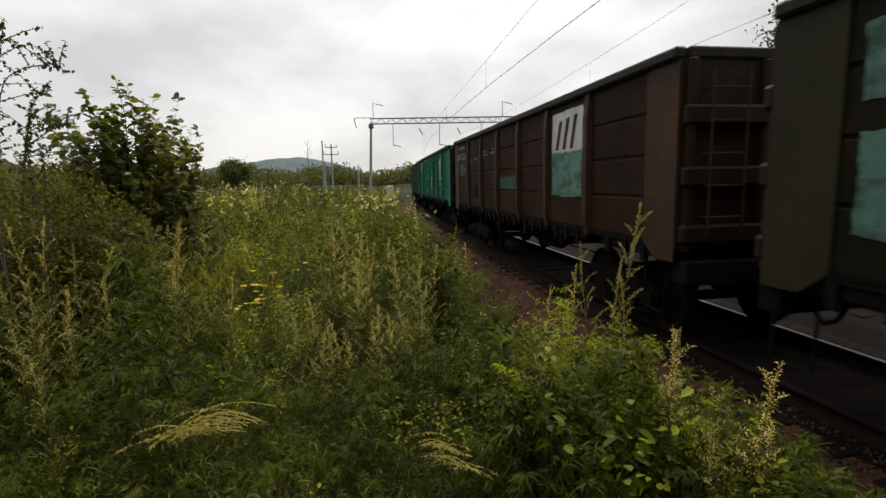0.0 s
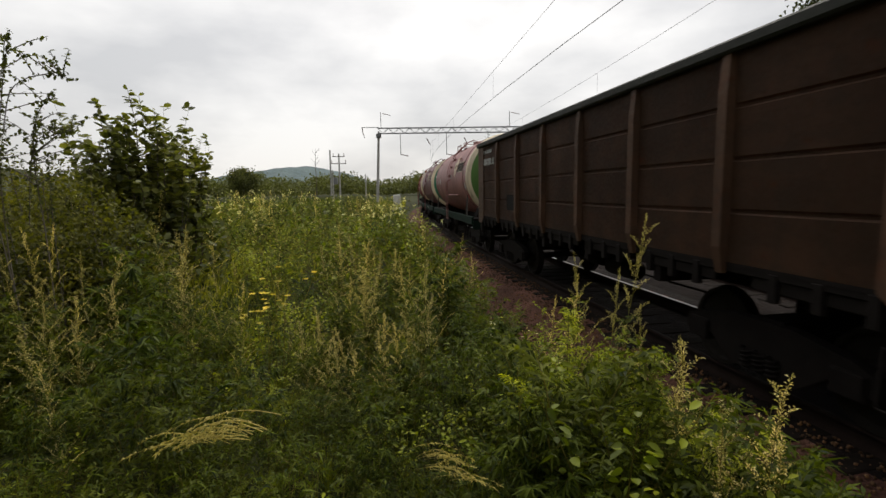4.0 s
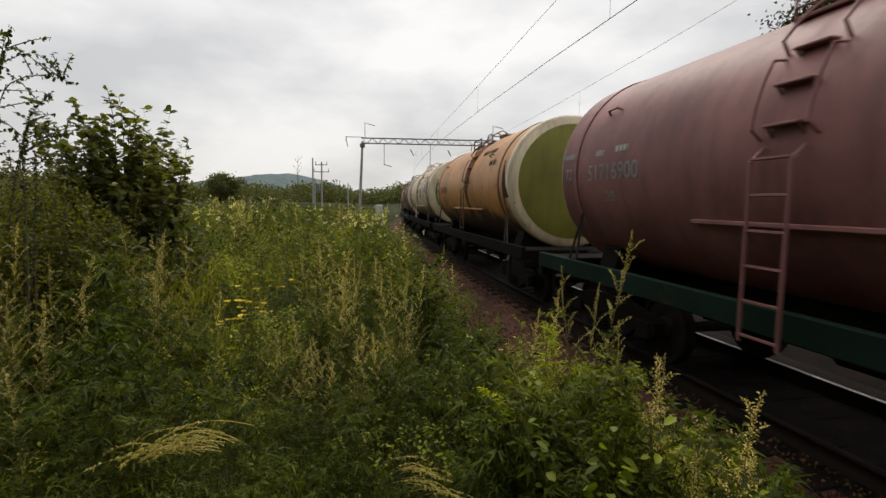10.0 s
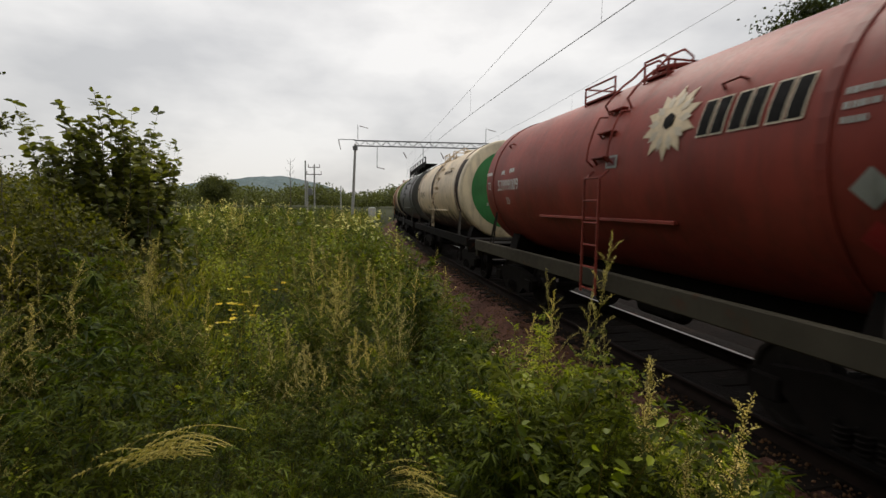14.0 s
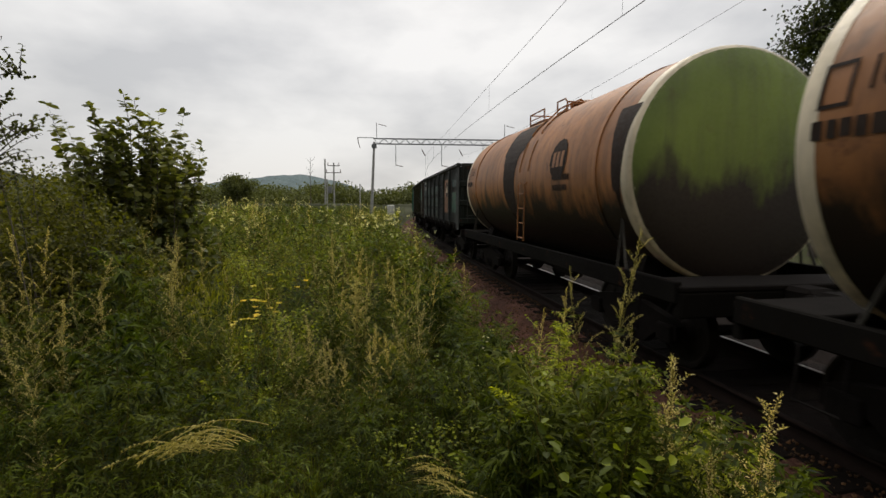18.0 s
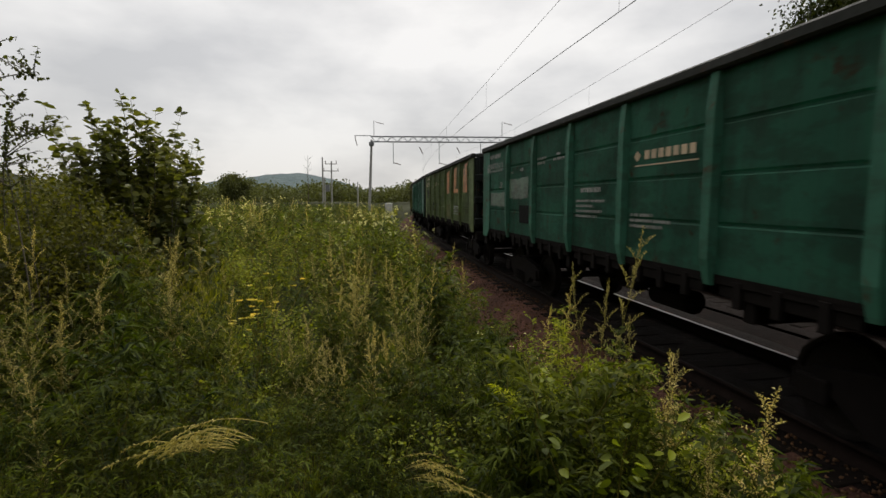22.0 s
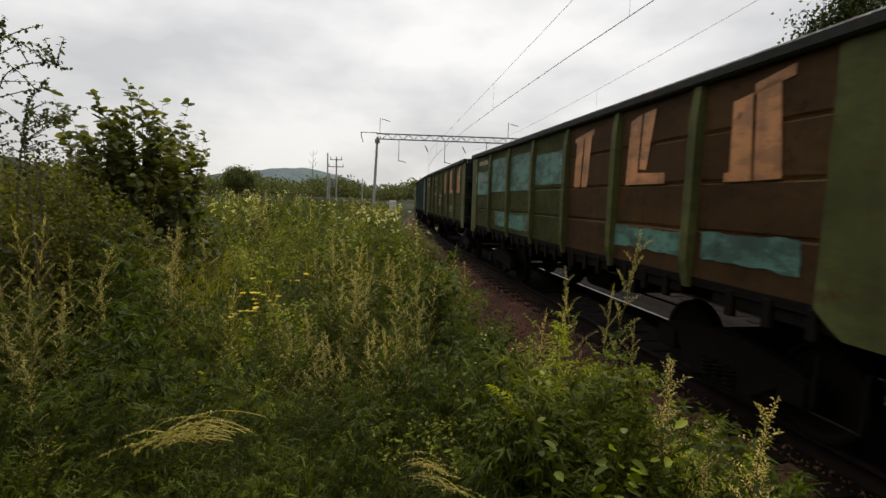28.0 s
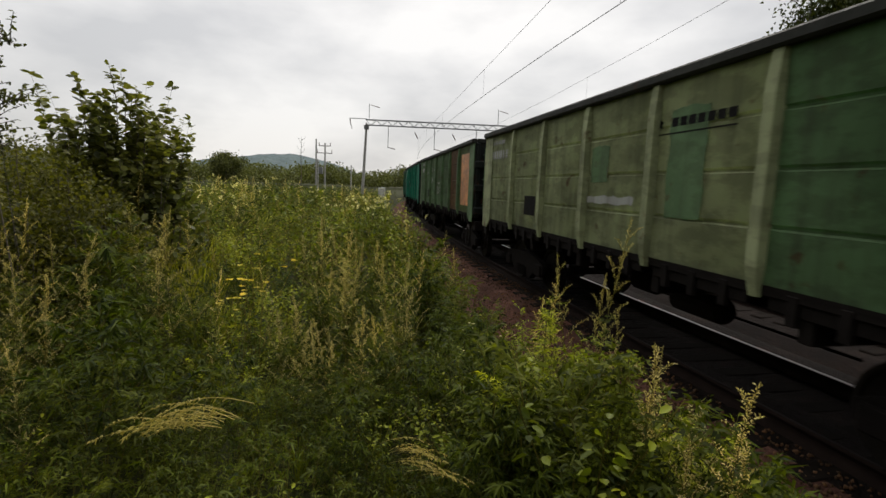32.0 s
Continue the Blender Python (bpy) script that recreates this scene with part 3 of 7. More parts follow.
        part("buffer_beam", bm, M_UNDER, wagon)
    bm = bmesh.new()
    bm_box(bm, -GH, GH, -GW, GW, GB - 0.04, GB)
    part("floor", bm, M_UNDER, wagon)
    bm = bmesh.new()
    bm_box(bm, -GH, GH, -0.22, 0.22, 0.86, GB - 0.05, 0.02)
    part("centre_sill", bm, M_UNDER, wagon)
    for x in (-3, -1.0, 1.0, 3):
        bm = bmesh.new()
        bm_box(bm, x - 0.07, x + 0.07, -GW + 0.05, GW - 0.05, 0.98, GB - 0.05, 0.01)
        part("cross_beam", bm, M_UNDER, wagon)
    for x in (-4.33, 4.33):
        add_bogie(wagon, x)
    brake_gear(wagon)
    add_ends(wagon, GH, 13.92)
    for name, me, lab in marks:
        tagged(under(name, me, wagon, None, lab), lab, kind="stuff" if "stencil" in name else "")
    return wagon


def step_mesh():
    bm = bmesh.new()
    bm_tube(bm, [(-0.2, 0.03, 1.0), (-0.2, 0.05, 0.55), (0.2, 0.05, 0.55), (0.2, 0.03, 1.0)], 0.016, 5)
    return mesh_of("step", bm, M_UNDER)


# tank wagon -----------------------------------------------------------
TR, TZ, TH, TDOME, TU = 1.5, 2.66, 4.4, 0.24, 5.0
TF = 4.82           # the far end of the shell


def t_side(u, w, out):
    """On the tank's left flank: u from the far end, w metres up round the curve from its middle."""
    a, x = w / TR, TU - u
    r = TR * math.sqrt(max(0.05, 1 - (max(0.0, abs(x) - (TF if x > 0 else TH)) / TDOME) ** 2))
    return (x, (r + out) * math.cos(a), TZ + (r + out) * math.sin(a))


def t_end(v, w, out):
    """On the near head: v to the right of the middle, w up."""
    r = math.hypot(v, w)
    return (-TH - TDOME * math.sqrt(max(0.0, 1 - (r / TR) ** 2)) - out, -v, TZ + w)


def t_shell_mesh():
    def make():
        bm = bmesh.new()
        bm_lathe(bm, [(-TH, TR), (-2.0, TR), (2.0, TR), (TF, TR)], 64)
        return mesh_of("shell", bm, M_UNDER, True)
    return kept("t_shell", make)


def t_ring_mesh():
    """A painted band round the near end that runs a little way onto the head."""
    def make():
        bm = bmesh.new()
        prof = [(-TH - (TDOME + 0.004) * math.sin(t), (TR + 0.004) * math.cos(t)) for t in np.linspace(0.3, 0, 5)] + [(-TH + 0.14, TR + 0.004)]
        bm_lathe(bm, prof, 64)
        return mesh_of("end_ring", bm, M_UNDER, True)
    return kept("t_ring", make)


def t_head_mesh():
    def make():
        bm = bmesh.new()
        prof = [(-TH, TR)] + [(-TH - TDOME * math.sin(t), TR * math.cos(t)) for t in np.linspace(0.1, math.pi / 2, 12)[:-1]] + [(-TH - TDOME, 0.0)]
        bm_lathe(bm, prof, 64)
        return mesh_of("head", bm, M_UNDER, True)
    return kept("t_head", make)


def t_strap_mesh():
    def make():
        bm = bmesh.new()
        bm_lathe(bm, [(-0.05, TR), (-0.05, TR + 0.018), (0.05, TR + 0.018), (0.05, TR)], 48)
        return mesh_of("strap", bm, M_UNDER)
    return kept("t_strap", make)


def t_platform_mesh():
    def make():
        bm = bmesh.new()
        z = 3.92
        for y in (-0.66, 0.66):
            bm_box(bm, 0.25, 1.22, y - 0.22, y + 0.22, z, z + 0.035, 0.006)
            bm_box(bm, -0.95, -0.45, y - 0.22, y + 0.22, z, z + 0.035, 0.006)
        for x in (-0.92, 0.3, 1.18):
            bm_box(bm, x - 0.025, x + 0.025, -0.86, 0.86, z - 0.02, z, 0.006)
        return mesh_of("top_platform", bm, M_UNDER)
    return kept("t_plat", make)


def t_rail_mesh(key, far):
    def make():
        bm = bmesh.new()
        z, y = 3.9, (-0.87 if far else 0.87)
        if key == "long":
            bm_tube(bm, [(1.22, y, z - 0.02), (1.22, y, z + 0.28), (0.3, y, z + 0.28), (0.3, y, z - 0.02)], 0.018, 5)
            bm_tube(bm, [(1.22, y, z + 0.14), (0.3, y, z + 0.14)], 0.013, 5)
            bm_tube(bm, [(1.22, y, z + 0.28), (1.22, 0, z + 0.28)], 0.016, 5)
        else:
            bm_tube(bm, [(-0.45, y, z - 0.02), (-0.45, y, z + 0.28), (-0.85, y, z + 0.28), (-0.95, y, z + 0.2), (-0.95, y, z - 0.02)], 0.018, 5)
            bm_tube(bm, [(-0.95, y, z + 0.2), (-0.95, 0, z + 0.2)], 0.016, 5)
        return mesh_of("hand_rail", bm, M_UNDER)
    return kept(("t_rail", key, far), make)


def t_handle_mesh():
    """A small bent lifting eye on the shell."""
    def make():
        bm = bmesh.new()
        bm_tube(bm, [(-0.13, 0, 0), (-0.1, 0.07, -0.01), (0.1, 0.07, -0.03), (0.13, 0, -0.04)], 0.017, 5)
        return mesh_of("shell_handle", bm, M_UNDER)
    return kept("t_handle", make)


def t_hatch_mesh():
    def make():
        bm = bmesh.new()
        z = TZ + TR
        bm_lathe(bm, [(z - 0.1, 0.30), (z + 0.06, 0.30), (z + 0.06, 0.36), (z + 0.11, 0.36), (z + 0.15, 0.25), (z + 0.17, 0.0)], 20, "z")
        for k in range(8):
            t = k * math.tau / 8
            bm_tube(bm, [(0.35 * math.cos(t), 0.35 * math.sin(t), z), (0.35 * math.cos(t), 0.35 * math.sin(t), z + 0.15)], 0.022, 5)
        bm_box(bm, 0.6, 0.75, -0.08, 0.08, z - 0.05, z + 0.14, 0.02)
        return mesh_of("filler_hatch", bm, M_UNDER)
    return kept("t_hatch", make)


def t_ladder_mesh(low):
    """Side ladder: rungs below, bracket steps on the shell, bowed rails over the top."""
    def make():
        bm = bmesh.new()
        top = TZ - 0.12
        for x in (-0.2, 0.2):
            bm_tube(bm, [(x, TR + 0.15, low), (x, TR + 0.15, top), (x, TR + 0.02, top + 0.12)], 0.019, 5)
        for z in np.arange(low + 0.06, top + 0.05, 0.31):
            bm_tube(bm, [(-0.2, TR + 0.15, z), (0.2, TR + 0.15, z)], 0.015, 5)
        for a in (0.12, 0.36, 0.6):
            y, z = TR * math.cos(a), TZ + TR * math.sin(a)
            bm_box(bm, -0.17, 0.17, y - 0.02, y + 0.1, z - 0.012, z + 0.012, 0.004)
            for x in (-0.15, 0.15):
                bm_tube(bm, [(x, y + 0.08, z), (x, y + 0.0, z - 0.09)], 0.016, 5)
        for x in (-0.27, 0.27):
            arc = [(x, (TR + 0.11) * math.cos(a), TZ + (TR + 0.11) * math.sin(a)) for a in np.linspace(0.1, 0.5, 4)]
            bm_tube(bm, [(x, TR * math.cos(0.05), TZ + TR * math.sin(0.05))] + arc + [(x, TR * math.cos(0.55), TZ + TR * math.sin(0.55))], 0.014, 5)
            bow = [(x, (TR + 0.13) * math.cos(a), TZ + (TR + 0.13) * math.sin(a)) for a in np.linspace(0.62, 0.98, 4)]
            bm_tube(bm, [(x, TR * math.cos(0.58), TZ + TR * math.sin(0.58))] + bow + [(x, 0.72, 4.2), (x, 0.5, 4.3), (x, 0.36, 4.22), (x, 0.36, 4.05)], 0.017, 5)
        return mesh_of("ladder", bm, M_UNDER)
    return kept(("t_ladder", low), make)


def t_saddle_mesh():
    def make():
        bm = bmesh.new()
        n = 12
        top = [(TR * 1.003 * math.sin(a), TZ - TR * 1.003 * math.cos(a)) for a in np.linspace(-0.72, 0.72, n)]
        rows = []
        for x in (-0.22, 0.22):
            rows.append(([bm.verts.new((x, y, z)) for y, z in top], [bm.verts.new((x, y * 1.15, 1.02)) for y, z in top]))
        (a, b), (c, d) = rows
        for i in range(n - 1):
            bm.faces.new((a[i], a[i + 1], b[i + 1], b[i]))
            bm.faces.new((c[i + 1], c[i], d[i], d[i + 1]))
            bm.faces.new((a[i + 1], a[i], c[i], c[i + 1]))
        bm.faces.new((a[0], b[0], d[0], c[0]))
        bm.faces.new((a[-1], c[-1], d[-1], b[-1]))
        return mesh_of("saddle", bm, M_UNDER)
    return kept("t_saddle", make)


def t_disc_mesh(frac):
    def make():
        bm = bmesh.new()
        prof = [(-TH - TDOME * math.sin(t) - 0.006, TR * math.cos(t)) for t in np.linspace(math.acos(frac), math.pi / 2, 9)[:-1]] + [(-TH - TDOME - 0.006, 0.0)]
        bm_lathe(bm, prof, 48)
        return mesh_of("head_disc", bm, M_UNDER, True)
    return kept(("t_disc", frac), make)


def tank_wagon(label, body, head, ring, frame_mat, marks=(), strap=None, fittings=None, disc=None, ladder_x=-0.28, girth=1.0, low=1.0):
    wagon = tagged(new("tank_wagon"), label, "tank wagon", "wagons of the freight train")
    strap, fittings = strap or body, fittings or body
    fat = Matrix.Diagonal((1 + 0.5 * (girth - 1), girth, girth, 1))
    lift = pose(0, 0, TR * (girth - 1))
    under("shell", tinted("t_shell", t_shell_mesh(), body), wagon, pose(0, 0, TZ) @ fat)
    for e in (0, 180):
        m = pose(TF - TH if e else 0, 0, TZ, 0, 0, e) @ fat
        if e == 0 or girth > 1.0:
            under("end_ring", tinted("t_ring", t_ring_mesh(), ring), wagon, m, "painted end band")
        under("head", tinted("t_head", t_head_mesh(), ring), wagon, m, "painted dished head")
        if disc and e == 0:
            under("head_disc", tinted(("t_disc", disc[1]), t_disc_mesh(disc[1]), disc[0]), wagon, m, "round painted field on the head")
    for x in (-3.68, 4.35 if girth == 1.0 else 3.83):
        under("strap", tinted("t_strap", t_strap_mesh(), strap), wagon, pose(x, 0, TZ) @ fat)
    for x in (-4.0, 4.0):
        under("saddle", t_saddle_mesh(), wagon, pose(x, 0, 0))
    under("top_platform", tinted("t_plat", t_platform_mesh(), fittings), wagon, lift)
    for turn in (0, 1):
        for key in ("long", "short"):
            under("hand_rail", tinted(("t_rail", key, turn), t_rail_mesh(key, turn), fittings), wagon, lift)
    under("filler_hatch", tinted("t_hatch", t_hatch_mesh(), fittings), wagon, lift)
    for turn in (0, 180):
        under("ladder", tinted(("t_ladder", low), t_ladder_mesh(low), fittings), wagon, pose(ladder_x if turn == 0 else -ladder_x, 0, 0, 0, 0, turn))
        for u, a in ((1.37, 0.58), (7.61, 0.5)):
            under("shell_handle", tinted("t_handle", t_handle_mesh(), fittings), wagon, pose(0, 0, 0, 0, 0, turn) @ pose(TU - u, TR * math.cos(a), TZ + TR * math.sin(a), math.degrees(a), 0, 0))
    for s in (1, -1):
        bm = bmesh.new()
        bm_box(bm, -5.6, 5.6, s * 1.5 - 0.05, s * 1.5 + 0.04, 1.02, 1.28, 0.015)
        part("side_sill", bm, frame_mat, wagon)
        bm = bmesh.new()
        a = 0.467
        bm_box(bm, -1.9, 1.85, s * (TR * math.cos(a) + 0.01) - 0.05, s * (TR * math.cos(a) + 0.01) + 0.05, TZ - TR * math.sin(a) - 0.025, TZ - TR * math.sin(a) + 0.025, 0.01)
        part("heating_jacket_edge", bm, body, wagon)
    bm = bmesh.new()
    bm_box(bm, -5.6, 5.6, -0.2, 0.2, 0.84, 1.18, 0.02)
    part("centre_sill", bm, M_UNDER, wagon)
    for e in (1, -1):
        bm = bmesh.new()
        bm_box(bm, e * 5.3 - 0.36, e * 5.3 + 0.36, -1.5, 1.5, 1.16, 1.23, 0.015)
        part("end_deck", bm, M_UNDER, wagon)
        bm = bmesh.new()
        bm_box(bm, e * 5.6 - 0.06, e * 5.6 + 0.06, -1.5, 1.5, 0.86, 1.16, 0.02)
        part("buffer_beam", bm, frame_mat, wagon)
        for s in (1, -1):
            bm = bmesh.new()
            bm_tube(bm, [(e * 4.25, s * 1.5, 1.2), (e * 4.2, s * 1.42, 2.0), (e * 4.5, s * 1.5, 1.2)], 0.022, 5)
            part("tank_brace", bm, M_BRACE, wagon)
            under("step", kept("g_step", step_mesh), wagon, pose(e * (TH + 0.3), s * 1.5, 0, 0, 0, 0 if s > 0 else 180))
    bm = bmesh.new()
    bm_tube(bm, [(0, 0, 1.2), (0, 0, 0.85)], 0.14, 10)
    part("drain_valve", bm, M_UNDER, wagon)
    for x in (-3.9, 3.9):
        add_bogie(wagon, x)
    brake_gear(wagon)
    add_ends(wagon, 5.6, 12.02)
    for name, me, lab in marks:
        tagged(under(name, me, wagon, pose(0, 0, TZ) @ fat @ pose(0, 0, -TZ) if 1.3 < me.vertices[0].co.z else None, lab), lab, kind="stuff" if "stencil" in name else "")
    return wagon

# ---- ground, line and overhead ----
def sheet_axis(near, far, n_near, n_far):
    a = np.linspace(0, near, n_near)
    b = near * (far / near) ** np.linspace(0, 1, n_far)[1:]
    return np.concatenate([a, b])


def build_ground():
    ss = np.concatenate([-sheet_axis(30, 1500, 31, 14)[::-1][:-1], sheet_axis(60, 2400, 61, 24)])
    dd = np.concatenate([-sheet_axis(12, 1500, 49, 24)[::-1][:-1], sheet_axis(14, 1500, 57, 24)])
    ss = ss[(ss > -800)]
    V = []
    for s in ss:
        for d in dd:
            sc = max(-400.0, min(400.0, s))
            p = on_line(sc, max(-350.0, min(350.0, d)))
            if s != sc or abs(d) > 350:
                m = line_pose(sc)
                p = m @ Vector((s - sc, d, 0))
            wob = 0.05 * noise.noise((p.x * 0.7, p.y * 0.7, 0)) + 0.25 * noise.noise((p.x * 0.05, p.y * 0.05, 3)) * min(1, max(0, (abs(d) - 6) / 10))
            # unseen rise added beside and behind the camera to block low sky light
            a, b = min(1, max(0, (1.25 * d - s - 4) / 14)), min(1, max(0, (d - 5.5) / 10))
            added_rise = 9 * a * a * (3 - 2 * a) * b * b * (3 - 2 * b)
            V.append((p.x, p.y, float(bank(d)) + wob + added_rise))
    n = len(dd)
    F = [(i * n + j, (i + 1) * n + j, (i + 1) * n + j + 1, i * n + j + 1) for i in range(len(ss) - 1) for j in range(n - 1)]
    ob = new("ground", soup_mesh("ground", V, F, M_SOIL))
    for p in ob.data.polygons:
        p.use_smooth = True
    return tagged(ob, "weedy earth bank and meadow beside the railway", "ground", kind="structure")


def build_bed(name, d0, s0, s1):
    """Ballast bed of one track, with its shoulders."""
    prof = [(-2.7, -0.62), (-1.75, -0.2), (-0.95, -0.16), (0, -0.17), (0.95, -0.16), (1.75, -0.2), (2.9, -0.62)]
    V, F = [], []
    ss = np.arange(s0, s1, 1.0)
    dense = []
    for (a, za), (b, zb) in zip(prof, prof[1:]):
        for k in range(4):
            dense.append((a + (b - a) * k / 4, za + (zb - za) * k / 4))
    dense.append(prof[-1])
    for s in ss:
        for d, z in dense:
            q = on_line(s, d0 + d, z)
            q.z += 0.03 * noise.noise((s * 1.3, d * 2.0, d0))
            V.append(q[:])
    n = len(dense)
    F = [(i * n + j, (i + 1) * n + j, (i + 1) * n + j + 1, i * n + j + 1) for i in range(len(ss) - 1) for j in range(n - 1)]
    me = soup_mesh(name, V, F, M_BALLAST)
    me.materials.append(M_SHADE_BALLAST)
    # track middle, right shoulder and whole far bed get the shade-darkened stone
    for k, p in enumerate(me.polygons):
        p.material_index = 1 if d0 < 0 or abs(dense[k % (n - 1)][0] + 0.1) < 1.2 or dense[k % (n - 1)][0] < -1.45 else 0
    return tagged(new(name, me), "brown stone ballast bed, parts painted dark for shade and oil", "ballast", kind="structure")


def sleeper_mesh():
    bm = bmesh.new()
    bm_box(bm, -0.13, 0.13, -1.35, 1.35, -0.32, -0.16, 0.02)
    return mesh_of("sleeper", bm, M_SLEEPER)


def build_track(d0, s0, s1):
    track = tagged(new("railway_track"), "steel rails on concrete sleepers in brown ballast", "railway track", "railway tracks", "structure")
    prof = [(-0.075, -0.18), (0.075, -0.18), (0.075, -0.165), (0.012, -0.14), (0.012, -0.04), (0.036, -0.03), (0.036, 0.0), (-0.036, 0.0), (-0.036, -0.03), (-0.012, -0.04), (-0.012, -0.14), (-0.075, -0.165)]
    for side in (-0.796, 0.796):
        V, F = [], []
        ss = np.arange(s0, s1, 2.0)
        n = len(prof)
        for s in ss:
            V += [on_line(s, d0 + side + y, z)[:] for y, z in prof]
        for i in range(len(ss) - 1):
            for j in range(n):
                F.append((i * n + j, i * n + (j + 1) % n, (i + 1) * n + (j + 1) % n, (i + 1) * n + j))
        me = soup_mesh("rail", V, F, M_RAIL)
        me.materials.append(M_RAILTOP)
        # near rail's head stays dark in place of the wagon's dark reflection
        for k, p in enumerate(me.polygons):
            p.material_index = 1 if k % n == 6 and d0 + side < 0 else 0
        ob = under("rail", me, track, None, "rusty rail with a worn head, shade-dark on the near rail")
    sm = kept("sleeper", sleeper_mesh)
    for s in np.arange(s0 + 0.3, min(s1, s0 + 120), 0.545):
        under("sleeper", sm, track, line_pose(s, d0))
    return track


def bar(bm, a, b, w):
    bm_tube(bm, [a, b], w, 4)


PORTAL_S = 60.0


def pole_bm(h, r0=0.2, r1=0.13):
    bm = bmesh.new()
    bm_tube(bm, [(0, 0, -1.0), (0, 0, h * 0.5), (0, 0, h)], r0, 12, r1)
    return bm


def build_portal(s, dl, dr, zb, lean):
    """Rigid cross-span: two concrete poles and a lattice beam over all tracks."""
    m = line_pose(s)
    portal = tagged(new("catenary_portal"), "grey lattice beam on concrete poles spanning the tracks", "catenary portal")
    portal.matrix_basis = m
    for d, ln in ((dl, lean), (dr, 0)):
        z0 = float(bank(d))
        part("pole", pole_bm(zb + 0.25 - z0), M_CONCRETE, portal, m=pose(0, d + math.sin(radians(ln)) * (zb - z0), z0, ln, 0, 0), label="tall tapered concrete pole")
        bm = bmesh.new()
        bm_box(bm, -0.3, 0.3, d - 0.28, d + 0.28, zb - 0.5, zb - 0.05, 0.02)
        part("bracket", bm, M_GALV, portal)
    w, h = 0.3, 0.62
    y0, y1 = dl + 0.1, dr
    for x in (-w, w):
        for z in (zb, zb + h):
            bm = bmesh.new()
            bar(bm, (x, y0, z), (x, y1, z), 0.05)
            part("chord", bm, M_GALV, portal)
    n = int(abs(y1 - y0) / 0.62)
    ys = np.linspace(y0, y1, n + 1)
    for k in range(n):
        bm = bmesh.new()
        for x in (-w, w):
            a, b = (zb, zb + h) if k % 2 else (zb + h, zb)
            bar(bm, (x, ys[k], a), (x, ys[k + 1], b), 0.028)
        bar(bm, (-w, ys[k], zb + h), (w, ys[k + 1], zb + h), 0.022)
        part("lattice_bar", bm, M_GALV, portal)
    return portal, m


def build_overhead():
    zb, dl, dr = 9.15, 6.2, -13.5
    portal, m = build_portal(PORTAL_S, dl, dr, zb, 2.5)
    for d in (dl, -9.3):
        bm = bmesh.new()
        bar(bm, (0, d - 0.3, zb + 0.6), (0, d - 0.3, zb + 2.5), 0.045)
        part("earth_wire_post", bm, M_GALV, portal)
        bm = bmesh.new()
        bm_tube(bm, [(0, d - 0.5, zb + 2.35), (0, d - 1.5, zb + 2.1)], 0.04, 6)
        part("insulator", bm, M_INSUL, portal)
    bm = bmesh.new()
    bar(bm, (0, dl, zb + 0.72), (0, dl + 2.0, zb + 0.72), 0.05)
    part("cross_arm", bm, M_GALV, portal)
    bm = bmesh.new()
    bm_tube(bm, [(0, dl + 1.95, zb + 0.7), (0, dl + 1.9, zb + 0.2), (0, dl + 1.7, zb - 0.5)], 0.06, 6, 0.04)
    part("insulator", bm, M_INSUL, portal)
    for d in (0.25, -4.3, -8.9):
        bm = bmesh.new()
        bm_tube(bm, [(0, d + 0.2, zb - 0.6), (0, d - 0.2, zb - 1.35)], 0.06, 6)
        part("insulator", bm, M_INSUL, portal)
    for d, hang in ((3.6, 2.6), (-1.95, 2.6), (-7.0, 2.6)):
        bm = bmesh.new()
        bar(bm, (0, d, zb), (0, d, zb - hang), 0.05)
        part("drop_post", bm, M_GALV, portal)
        bm = bmesh.new()
        bm_tube(bm, [(0, d, zb - hang + 0.1), (0, d - 0.9, zb - hang - 0.1)], 0.045, 6)
        part("registration_arm", bm, M_INSUL, portal)


def build_wires():
    """Contact wires and carrying cables of both tracks, with droppers."""
    for d0 in (0.0, -4.3):
        catenary = tagged(new("catenary_wire"), "overhead contact wire hung from a carrying cable", "overhead wire", "overhead wires")
        spans = [(-60, 0.0), (0.0, PORTAL_S), (PORTAL_S, 118.0), (118, 176)]
        bm = bmesh.new()
        bm_tube(bm, [on_line(s, d0, 5.76) for s in np.arange(-60, 177, 6)], 0.009 if d0 == 0 else 0.006, 5)
        part("contact_wire", bm, M_WIRE, catenary)
        bm = bmesh.new()
        pts = []
        for a, b in spans:
            for k in range(8):
                t = k / 8
                pts.append(on_line(a + (b - a) * t, d0, 7.9 - 4 * 1.3 * t * (1 - t)))
        bm_tube(bm, pts, 0.006, 5)
        part("carrying_cable", bm, M_WIRE, catenary)
        for a, b in spans:
            for t in (0.15, 0.32, 0.5, 0.68, 0.85):
                bm = bmesh.new()
                bm_tube(bm, [on_line(a + (b - a) * t, d0, 5.76), on_line(a + (b - a) * t, d0, 7.9 - 4 * 1.3 * t * (1 - t))], 0.004, 3)
                part("dropper", bm, M_WIRE, catenary)


def build_stones():
    """Loose stones on the ballast beside the near track."""
    rng = np.random.default_rng(17)
    n = 7000
    ss, dd = rng.uniform(-3, 22, n), rng.uniform(0.9, 3.0, n)
    z = np.interp(dd, [0.95, 1.75, 2.9], [-0.16, -0.2, -0.62])
    octa = np.array([(1, 0, 0), (0, 1, 0), (-1, 0, 0), (0, -1, 0), (0, 0, 1), (0, 0, -1.0)])
    of = np.array([(0, 1, 4), (1, 2, 4), (2, 3, 4), (3, 0, 4), (1, 0, 5), (2, 1, 5), (3, 2, 5), (0, 3, 5)])
